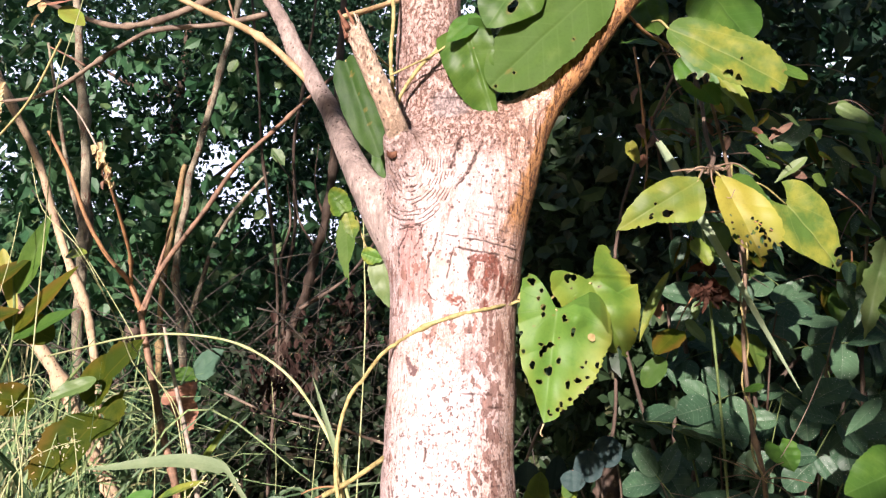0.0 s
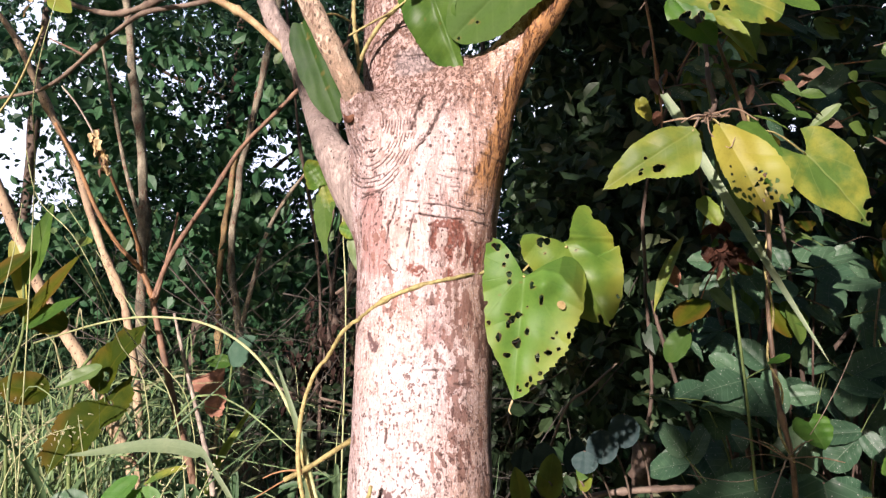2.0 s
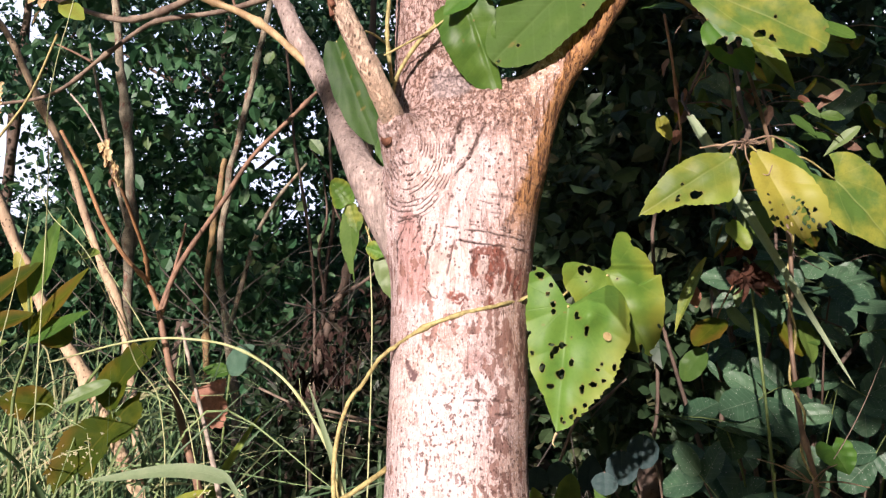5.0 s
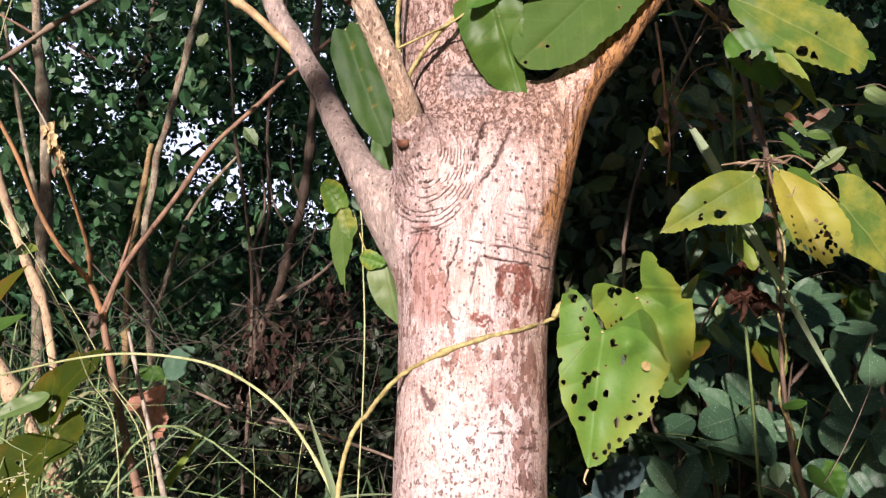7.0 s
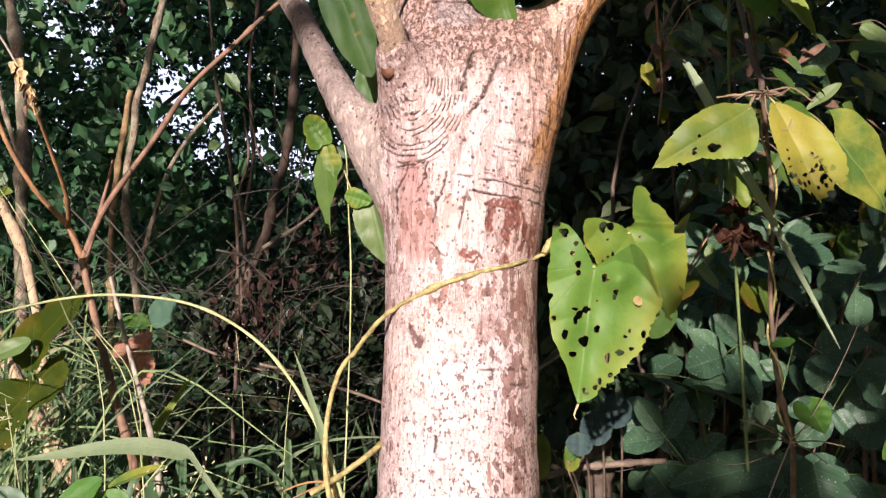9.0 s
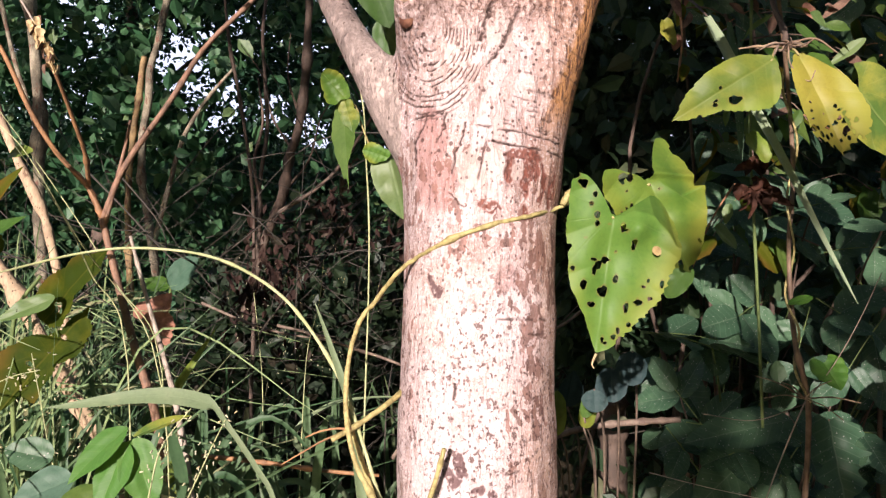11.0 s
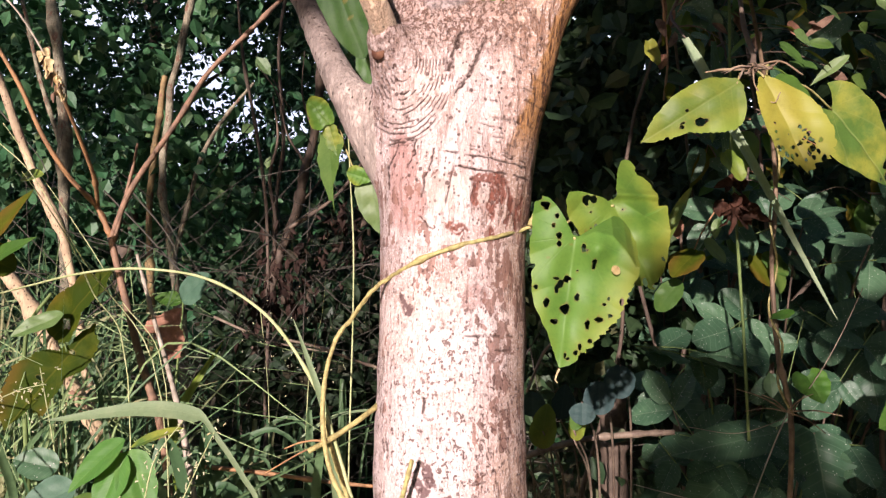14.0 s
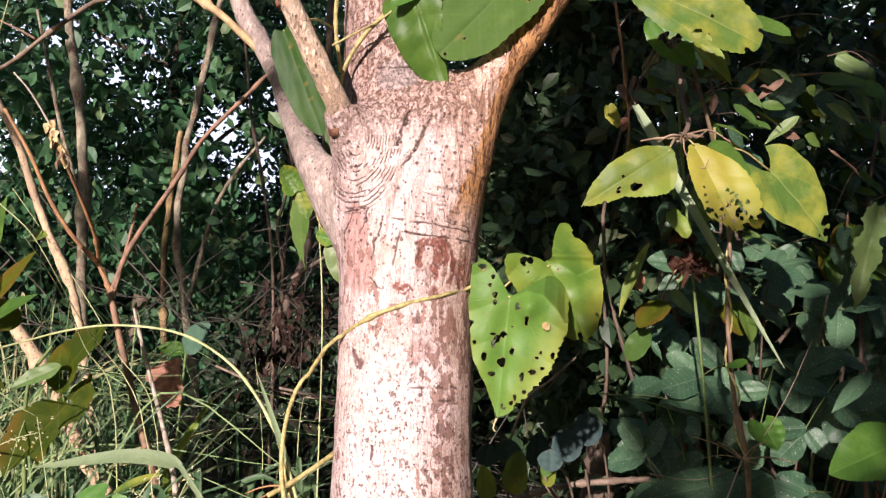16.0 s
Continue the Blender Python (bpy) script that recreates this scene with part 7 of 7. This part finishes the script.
def hanging_thicket():
    """Drooping leaves of many sizes and tones on slanting twigs above the shrub."""
    e = thing("climber", (0.75, 1.35, 0.0), "dense leafy climber with drooping dark, olive and dry leaves", "climber")
    rng = np.random.RandomState(71)
    tones = (SHADE, SHADE, WEED, DEEP, OLIVE, PALE_GREEN, DRY_BROWN)
    shapes = {t: [leaf_mesh("leaf", 0.08, w, o, t, n=26, fold=fo, curl=cu, wave=0.14, crumple=cr, seed=k) for k, (w, o, fo, cu, cr) in enumerate(((0.020, "ovate", 0.25, 0.2, 0.02), (0.015, "lance", 0.35, 0.25, 0.03), (0.024, "leaflet", 0.2, 0.15, 0.02)))] for t in set(tones)}
    for k in range(5):
        x0 = rng.uniform(0.4, 1.0)
        stem(e, "stem", [(x0, 1.4, 0.0), (x0 + rng.uniform(-0.1, 0.1), 1.38, 0.6), (x0 + rng.uniform(-0.15, 0.1), 1.32, 1.2), (x0 + rng.uniform(-0.2, 0.1), 1.25, 1.75)], 0.006, 0.002, DARK_BARK, 8, 6, 0.1, 5)
    for k in range(64):
        y0 = rng.uniform(0.98, 1.6)
        x0 = rng.uniform(0.30, 0.72) * y0 * 1.02
        z0 = 1.0 + y0 * rng.uniform(0.0, 0.46)
        if x0 < 0.40 * y0 and z0 < 1.0 + 0.12 * y0:
            continue
        o = np.array((x0, y0, z0))
        way = np.array((rng.uniform(-0.4, 1.0), rng.uniform(-0.3, 0.2), rng.uniform(-0.5, 0.1)))
        way = way / np.linalg.norm(way) * rng.uniform(0.08, 0.18)
        bend = o + way * 0.5 + (0, 0, 0.02)
        stem(e, "twig", [o, bend, o + way], 0.0016, 0.0006, (TWIG, DARK_BARK, ORANGE_TWIG)[k % 3], 5, 4, 0.15, 2)
        dry = rng.uniform() < 0.12
        for j in range(rng.randint(4, 8)):
            at = o + way * (j + 0.6) / 7 + rng.normal(0, 0.004, 3)
            y = np.array((rng.uniform(-0.5, 1.0), rng.uniform(-0.5, 0.2), rng.uniform(-1.0, -0.05)))
            t = DRY_BROWN if dry else tones[min(6, int(rng.uniform() ** 1.25 * 6.4))]
            ob = new("leaf", shapes[t][rng.randint(3)])
            attach(ob, e)
            m = rng.uniform(0.35, 0.95) * (0.6 if t == DRY_BROWN else 1.0)
            ob.matrix_basis = leaf_pose(tuple(at), tuple(at + y), (rng.uniform(-0.6, 0.6), -0.8, rng.uniform(0.1, 0.9))) @ Matrix.Diagonal((m, m, m, 1))
    return e


hanging_thicket()


def big_shade_leaf(label, base, tip, width, material, face, outline, **shape):
    e = thing("shade_plant", (base[0] + 0.10, base[1] + 0.32, 0.0), label, "plant", "broad leaves in shade")
    stem(e, "stalk", [base, (base[0] + 0.05, base[1] + 0.15, base[2] - 0.10), (base[0] + 0.09, base[1] + 0.30, base[2] * 0.5), (base[0] + 0.10, base[1] + 0.32, 0.0)], 0.0014, 0.0026, TWIG, 6, 6)
    leaf(e, "leaf", base, tip, width, material, face, outline, **shape)


big_shade_leaf("broad toothed dark leaf dusted with white specks", (0.502, 0.92, 0.798), (0.503, 0.88, 0.706), 0.045, SHADE, (0.1, -1.0, 0.5), "lobed", n=44, fold=0.1, teeth=0.08)
big_shade_leaf("broad dark green leaf in shade", (0.484, 0.98, 0.785), (0.324, 0.93, 0.761), 0.030, SHADE, (-0.1, -0.7, 0.8), "ovate", n=44, fold=0.1, teeth=0.05)
big_shade_leaf("broad dark green leaf in shade", (0.432, 0.98, 0.738), (0.338, 0.93, 0.677), 0.030, SHADE, (-0.1, -0.8, 0.7), "ovate", n=44, fold=0.1)
big_shade_leaf("round bluish leaf in deep shade", (0.271, 0.99, 0.868), (0.267, 0.98, 0.823), 0.022, BLUE, (0.0, -1.0, 0.3), "oval", n=28)
big_shade_leaf("round bluish leaf in deep shade", (0.238, 0.97, 0.848), (0.238, 0.96, 0.804), 0.022, BLUE, (0.0, -1.0, 0.3), "oval", n=28)
big_shade_leaf("round bluish leaf in deep shade", (0.214, 0.96, 0.82), (0.214, 0.95, 0.792), 0.017, BLUE, (0.0, -1.0, 0.3), "oval", n=28)
big_shade_leaf("yellow-green seedling leaf by the trunk", (0.167, 1, 0.771), (0.173, 1, 0.81), 0.016, YELLOW_GREEN, (0.0, -1.0, 0.1), "ovate", n=28)
big_shade_leaf("pale narrow seedling leaf", (0.21, 1, 0.774), (0.221, 1, 0.813), 0.010, DEEP, (0.0, -1.0, 0.1), "ovate", n=28)
big_shade_leaf("pale yellow-green seedling leaf by the trunk", (0.13, 1, 0.739), (0.119, 0.99, 0.791), 0.015, YELLOW_GREEN, (0.2, -1.0, 0.2), "ovate", n=32, fold=0.3, wave=0.1)
big_shade_leaf("pale yellow-green seedling leaf by the trunk", (0.162, 1.02, 0.744), (0.179, 1, 0.804), 0.019, YELLOW_GREEN, (-0.1, -1.0, 0.3), "ovate", n=32, fold=0.25, wave=0.1)
big_shade_leaf("pale yellow-green seedling leaf by the trunk", (0.214, 1.02, 0.756), (0.224, 1, 0.809), 0.012, YELLOW_GREEN, (-0.3, -1.0, 0.2), "ovate", n=32, fold=0.35, wave=0.1)
big_shade_leaf("round bluish leaf in deep shade", (0.124, 1.1, 0.765), (0.13, 1.08, 0.804), 0.018, BLUE, (0.1, -1.0, 0.3), "oval", n=28, fold=0.15)
big_shade_leaf("round bluish leaf in deep shade", (0.162, 1.1, 0.771), (0.159, 1.08, 0.813), 0.020, BLUE, (-0.1, -1.0, 0.3), "oval", n=28, fold=0.15)
big_shade_leaf("round bluish leaf in deep shade", (0.205, 1.1, 0.768), (0.209, 1.08, 0.826), 0.019, BLUE, (0.1, -1.0, 0.2), "ovate", n=28, fold=0.15)
big_shade_leaf("bright green leaf in a patch of light", (0.639, 0.86, 0.865), (0.531, 0.83, 0.825), 0.034, DEEP, (0.0, -0.9, 0.5), "ovate", n=60, fold=0.2, wave=0.2, teeth=0.10)
big_shade_leaf("dark leaf lit from above", (0.617, 1, 1.053), (0.548, 0.98, 1.045), 0.016, SHADE, (0.0, -0.7, 0.8), "ovate", n=28)


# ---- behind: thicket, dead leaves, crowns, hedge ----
# camera position from which the sky gaps are fitted to the view
GAP_EYE = np.array((0.07, 0.0, 1.0))
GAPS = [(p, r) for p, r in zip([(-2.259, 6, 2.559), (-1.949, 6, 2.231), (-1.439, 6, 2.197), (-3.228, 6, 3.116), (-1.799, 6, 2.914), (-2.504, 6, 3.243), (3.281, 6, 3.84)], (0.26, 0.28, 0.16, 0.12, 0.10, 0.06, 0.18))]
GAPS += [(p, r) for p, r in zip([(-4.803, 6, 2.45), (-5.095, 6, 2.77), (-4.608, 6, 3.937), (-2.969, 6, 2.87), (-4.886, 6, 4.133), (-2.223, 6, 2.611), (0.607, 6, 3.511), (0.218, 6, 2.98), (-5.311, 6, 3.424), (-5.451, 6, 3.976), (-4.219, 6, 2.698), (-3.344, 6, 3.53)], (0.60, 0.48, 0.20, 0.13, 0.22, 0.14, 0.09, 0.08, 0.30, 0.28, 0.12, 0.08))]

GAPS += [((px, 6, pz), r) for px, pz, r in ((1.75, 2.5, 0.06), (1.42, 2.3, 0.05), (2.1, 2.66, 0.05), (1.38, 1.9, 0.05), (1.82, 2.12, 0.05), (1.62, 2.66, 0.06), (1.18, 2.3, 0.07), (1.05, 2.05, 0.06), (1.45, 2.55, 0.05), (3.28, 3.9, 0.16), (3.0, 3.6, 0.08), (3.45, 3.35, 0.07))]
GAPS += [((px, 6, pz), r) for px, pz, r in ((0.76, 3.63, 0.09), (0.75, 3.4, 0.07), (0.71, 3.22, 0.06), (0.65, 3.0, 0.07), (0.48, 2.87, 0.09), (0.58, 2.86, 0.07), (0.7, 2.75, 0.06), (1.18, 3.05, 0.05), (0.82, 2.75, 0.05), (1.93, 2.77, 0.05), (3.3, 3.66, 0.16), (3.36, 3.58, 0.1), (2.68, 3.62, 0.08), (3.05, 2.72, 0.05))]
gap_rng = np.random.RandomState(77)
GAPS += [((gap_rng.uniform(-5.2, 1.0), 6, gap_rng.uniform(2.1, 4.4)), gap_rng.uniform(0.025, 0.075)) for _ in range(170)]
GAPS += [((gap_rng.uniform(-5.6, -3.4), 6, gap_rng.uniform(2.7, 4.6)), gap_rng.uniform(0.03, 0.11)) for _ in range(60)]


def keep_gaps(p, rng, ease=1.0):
    """Cut sky gaps placed to fit the camera's view, projected from its position."""
    at = GAP_EYE + (p - GAP_EYE) * (6.0 / np.maximum(p[:, 1], 0.5))[:, None]
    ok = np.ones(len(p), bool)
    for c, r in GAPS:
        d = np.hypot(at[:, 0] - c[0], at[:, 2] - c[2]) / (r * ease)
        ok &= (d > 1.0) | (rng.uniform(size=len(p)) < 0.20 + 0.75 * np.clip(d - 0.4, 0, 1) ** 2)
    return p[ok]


def far_tree(label, x, y, r, lean, box, count, clumps, spread, size, seed, mat=None):
    rng = np.random.RandomState(seed)
    e = thing("tree", (x, y, 0.0), label, "tree", "trees of the thicket")
    trunk = [(x, y, -0.05), (x + lean * 0.3, y, 0.9), (x + lean * 0.7, y + 0.05, 2.0), (x + lean, y, 3.2), (x + lean * 1.2, y, 4.6)]
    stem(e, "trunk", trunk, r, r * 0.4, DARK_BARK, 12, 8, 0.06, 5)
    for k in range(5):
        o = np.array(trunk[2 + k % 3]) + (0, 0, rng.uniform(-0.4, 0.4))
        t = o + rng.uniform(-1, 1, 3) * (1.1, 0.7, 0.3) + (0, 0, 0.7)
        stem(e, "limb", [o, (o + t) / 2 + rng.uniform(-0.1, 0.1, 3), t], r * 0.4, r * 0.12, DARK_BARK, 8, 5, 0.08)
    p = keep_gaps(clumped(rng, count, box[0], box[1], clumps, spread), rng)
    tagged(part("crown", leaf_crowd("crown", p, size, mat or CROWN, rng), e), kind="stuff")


far_tree("leafy tree with a broken see-through crown", -2.6, 5.2, 0.06, 0.3, ((-4.6, 4.4, 1.7), (-1.2, 6.6, 4.6)), 38000, 620, 0.16, 0.054, 31)
far_tree("leafy tree with a broken see-through crown", -0.7, 5.8, 0.06, -0.2, ((-2.2, 4.6, 1.9), (0.9, 6.8, 4.6)), 38000, 620, 0.16, 0.054, 32)
far_tree("dense dark tree behind the shrub", 1.9, 4.6, 0.06, 0.2, ((0.5, 3.0, 0.7), (3.8, 6.2, 4.4)), 26000, 420, 0.22, 0.10, 33)
far_tree("dense dark tree behind the shrub", 3.4, 5.0, 0.07, 0.2, ((2.4, 3.6, 0.4), (5.4, 6.4, 4.6)), 9000, 160, 0.25, 0.11, 34)
far_tree("leafy tree at the edge of the thicket", -4.6, 5.6, 0.07, 0.2, ((-6.6, 4.4, 0.5), (-3.6, 6.8, 4.6)), 8000, 160, 0.22, 0.10, 35)


def crowd_thing(name, label, category, p, size, mat, seed, **how):
    rng = np.random.RandomState(seed)
    return tagged(new(name, leaf_crowd(name, p, size, mat, rng, **how)), label, category, "", "stuff")


brng = np.random.RandomState(40)
low = clumped(brng, 24000, (-6.0, 3.8, 0.1), (5.5, 7.0, 1.72), 600, 0.20)
crowd_thing("undergrowth", "dense dark green undergrowth below the trees", "undergrowth", low, 0.085, UNDER, 41)
low = clumped(brng, 20000, (-9.0, 7.6, 0.0), (8.0, 9.0, 2.25), 420, 0.22)
crowd_thing("bushes", "far row of dark leafy bushes", "bushes", low, 0.17, CROWN, 47)


def dark_backing():
    """A lumpy dark sheet added behind the far hedge's leaves to block sky specks."""
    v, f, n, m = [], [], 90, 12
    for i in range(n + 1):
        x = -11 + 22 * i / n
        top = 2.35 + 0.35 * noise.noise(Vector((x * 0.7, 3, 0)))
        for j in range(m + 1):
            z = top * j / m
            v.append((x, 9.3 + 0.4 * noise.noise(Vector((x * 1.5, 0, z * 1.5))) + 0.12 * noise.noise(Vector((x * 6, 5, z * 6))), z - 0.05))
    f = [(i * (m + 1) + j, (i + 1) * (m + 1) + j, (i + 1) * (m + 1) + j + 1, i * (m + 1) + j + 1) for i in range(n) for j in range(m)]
    tagged(new("hedge", mesh_of("hedge", v, f, CROWN)), "dark sheet added behind the far hedge leaves", "hedge", "", "stuff")


dark_backing()
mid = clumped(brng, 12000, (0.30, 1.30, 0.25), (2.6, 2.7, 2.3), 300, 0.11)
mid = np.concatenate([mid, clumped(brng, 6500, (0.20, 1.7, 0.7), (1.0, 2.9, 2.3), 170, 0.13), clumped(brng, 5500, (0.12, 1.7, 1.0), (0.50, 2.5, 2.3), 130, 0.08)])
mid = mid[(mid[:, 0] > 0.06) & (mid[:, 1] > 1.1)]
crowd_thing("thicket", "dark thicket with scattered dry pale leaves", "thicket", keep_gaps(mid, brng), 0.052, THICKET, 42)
# dark fill added to stand in for the shaded hollow beside the trunk
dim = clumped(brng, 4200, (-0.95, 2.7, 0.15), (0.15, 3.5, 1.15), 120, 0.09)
crowd_thing("undergrowth", "low undergrowth coloured dark as deep shade", "undergrowth", dim, 0.07, DIM, 48)
spray = np.concatenate([clumped(brng, 1700, (-2.7, 3.75, 1.6), (-0.3, 4.4, 3.2), 80, 0.11), clumped(brng, 2600, (-4.0, 3.6, 1.2), (-1.3, 4.4, 3.3), 110, 0.13)])
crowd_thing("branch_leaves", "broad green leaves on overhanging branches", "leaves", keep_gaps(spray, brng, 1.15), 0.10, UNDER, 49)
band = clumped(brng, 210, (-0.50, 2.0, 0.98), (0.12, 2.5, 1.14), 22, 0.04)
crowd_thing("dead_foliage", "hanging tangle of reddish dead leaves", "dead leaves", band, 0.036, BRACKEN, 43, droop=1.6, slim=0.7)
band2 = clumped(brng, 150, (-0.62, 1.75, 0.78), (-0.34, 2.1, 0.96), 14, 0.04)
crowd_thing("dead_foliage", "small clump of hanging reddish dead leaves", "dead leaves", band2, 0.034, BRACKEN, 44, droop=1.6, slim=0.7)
far = clumped(brng, 26000, (-9, 8.0, 0.0), (8, 10.5, 6.0), 900, 0.30)
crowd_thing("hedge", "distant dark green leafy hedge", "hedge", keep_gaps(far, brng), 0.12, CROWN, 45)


def tangle():
    e = thing("dead_brush", (-0.4, 2.3, 0.0), "tangle of thin grey dead twigs in shade", "brush")
    rng = np.random.RandomState(50)
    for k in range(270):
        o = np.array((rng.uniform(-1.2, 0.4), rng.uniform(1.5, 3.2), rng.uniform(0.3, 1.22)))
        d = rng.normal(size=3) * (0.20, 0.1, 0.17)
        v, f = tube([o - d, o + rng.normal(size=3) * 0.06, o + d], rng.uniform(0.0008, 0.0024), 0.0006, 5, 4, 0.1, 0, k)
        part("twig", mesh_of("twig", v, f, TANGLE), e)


tangle()


# ---- the bright hazy sky low behind the trees ----
def haze_material():
    m, nt = fresh("bright haze")
    ob, _ = coords(nt)
    em = nt.nodes.new("ShaderNodeEmission")
    wire(nt, blend(nt, ramp(nt, grain(nt, ob, 0.05, 3), 0.3, 0.7), (0.66, 0.77, 1.0), (0.88, 0.92, 1.0)), em.inputs["Color"])
    em.inputs["Strength"].default_value = 0.85
    o = nt.nodes.new("ShaderNodeOutputMaterial")
    nt.links.new(em.outputs[0], o.inputs[0])
    return m


def backdrop():
    v, f = [], []
    for k in range(25):
        a = radians(25 + 130 * k / 24)
        v += [(70 * math.cos(a), 70 * math.sin(a), -1.0), (70 * math.cos(a), 70 * math.sin(a), 45.0)]
    f = [(2 * k, 2 * k + 1, 2 * k + 3, 2 * k + 2) for k in range(24)]
    tagged(new("backdrop", mesh_of("backdrop", v, f, haze_material())), "pale bright evening sky behind the trees", "sky", "", "structure")


backdrop()


# ---- unseen side: a crown added to shade the thicket, hedges that close the place ----
# spots where holes in the added crown let sun through
SUNLIT = [((0.36, 0.84, 1.18), 0.06), ((0.40, 0.83, 1.10), 0.07), ((0.437, 0.83, 1.03), 0.07), ((0.475, 0.83, 0.96), 0.07), ((0.375, 0.68, 1.12), 0.06), ((0.49, 0.88, 0.86), 0.06), ((0.60, 0.85, 0.845), 0.08), ((0.585, 0.87, 0.92), 0.06), ((-1.36, 3.5, 2.35), 0.16), ((-1.44, 3.5, 1.95), 0.16), ((-1.48, 3.5, 1.55), 0.14), ((-1.50, 3.5, 1.80), 0.12), ((-1.95, 3.4, 1.8), 0.14), ((0.75, 1.25, 1.5), 0.10), ((0.6, 1.1, 1.32), 0.06), ((-1.9, 4.2, 2.4), 0.3)]


def shade_tree(label, x, y, boxes, seed):
    rng = np.random.RandomState(seed)
    e = thing("tree", (x, y, 0.0), label, "tree", "trees on the open side")
    stem(e, "trunk", [(x, y, -0.05), (x + 0.05, y, 1.2), (x - 0.05, y + 0.1, 2.6), (x, y, 4.2), (x, y, 5.5)], 0.13, 0.05, FAR_BARK, 16, 8, 0.06, 5)
    pts = np.concatenate([clumped(rng, c, lo, hi, k, s) for lo, hi, c, k, s in boxes])
    # opening cut in the added crown so the low sun reaches the big tree
    hit = pts - np.outer((pts[:, 1] - 0.65) / SUN_WAY.y, np.array(SUN_WAY))
    soft = rng.normal(0, 0.02, len(pts))
    shut = (hit[:, 0] > -0.46 + soft) & (hit[:, 0] < -0.20 + soft) & (hit[:, 2] > 1.085 + soft) & (hit[:, 2] < 1.36 + soft)
    edge = np.interp(hit[:, 2], (0.90, 0.95, 1.07, 1.10, 1.19, 1.28), (0.27, 0.31, 0.33, 0.20, 0.19, 0.26))
    open_main = ~shut & (hit[:, 0] > -1.7 + soft) & (hit[:, 0] < edge + soft * 0.5) & (hit[:, 2] < np.where(hit[:, 0] < -0.12, 1.70, 1.52) + soft)
    # holes cut to put sun on the hanging leaves
    open_side = np.zeros(len(pts), bool)
    for cx, cz, r in ((0.262, 1.168, 0.10), (0.36, 1.13, 0.09), (0.49, 1.195, 0.105), (0.35, 1.265, 0.080), (0.31, 1.34, 0.06), (0.45, 0.965, 0.045), (0.39, 1.43, 0.10), (0.47, 1.36, 0.06), (0.60, 1.17, 0.07), (0.55, 0.92, 0.06)):
        open_side |= np.hypot(hit[:, 0] - cx, hit[:, 2] - cz) < r
    dapple = (hit[:, 0] >= 0.2) & (hit[:, 0] < 0.66) & (hit[:, 2] < 1.46) & (rng.uniform(size=len(pts)) < np.where(hit[:, 2] > 1.28, 0.5, np.where(hit[:, 2] < 1.0, 0.49, 0.05)))
    far_dapple = np.zeros(len(pts), bool)
    for _ in range(44):
        c = rng.uniform((-3.6, 1.6), (-1.75, 3.6))
        far_dapple |= np.hypot(hit[:, 0] - c[0], hit[:, 2] - c[1]) < rng.uniform(0.08, 0.17)
    # holes cut to put sun on single leaves and trunks
    for place, r in SUNLIT:
        spot = np.array(place) - np.array(SUN_WAY) * ((place[1] - 0.65) / SUN_WAY.y)
        far_dapple |= np.hypot(hit[:, 0] - spot[0], hit[:, 2] - spot[2]) < r
    pts = pts[~(open_main | open_side | dapple | far_dapple)]
    tagged(part("crown", leaf_crowd("crown", pts, 0.13, CROWN, rng), e), kind="stuff")


# tree out of view, added only to block and shape the sun
shade_tree("unseen tree added to shade the thicket", 2.2, -2.4, [((-4.5, -3.2, 0.9), (3.5, -1.4, 5.2), 32000, 520, 0.20), ((0.0, -1.9, 0.9), (2.6, -1.2, 3.3), 7000, 170, 0.13)], 61)
side = np.concatenate([clumped(brng, 5000, (-6.5, -3.0, 0.0), (-4.5, 4.5, 2.6), 150, 0.25), clumped(brng, 5000, (4.2, -3.0, 0.0), (6.0, 4.5, 3.2), 150, 0.25)])
crowd_thing("hedge", "leafy hedge closing the sides", "hedge", side, 0.16, CROWN, 46)
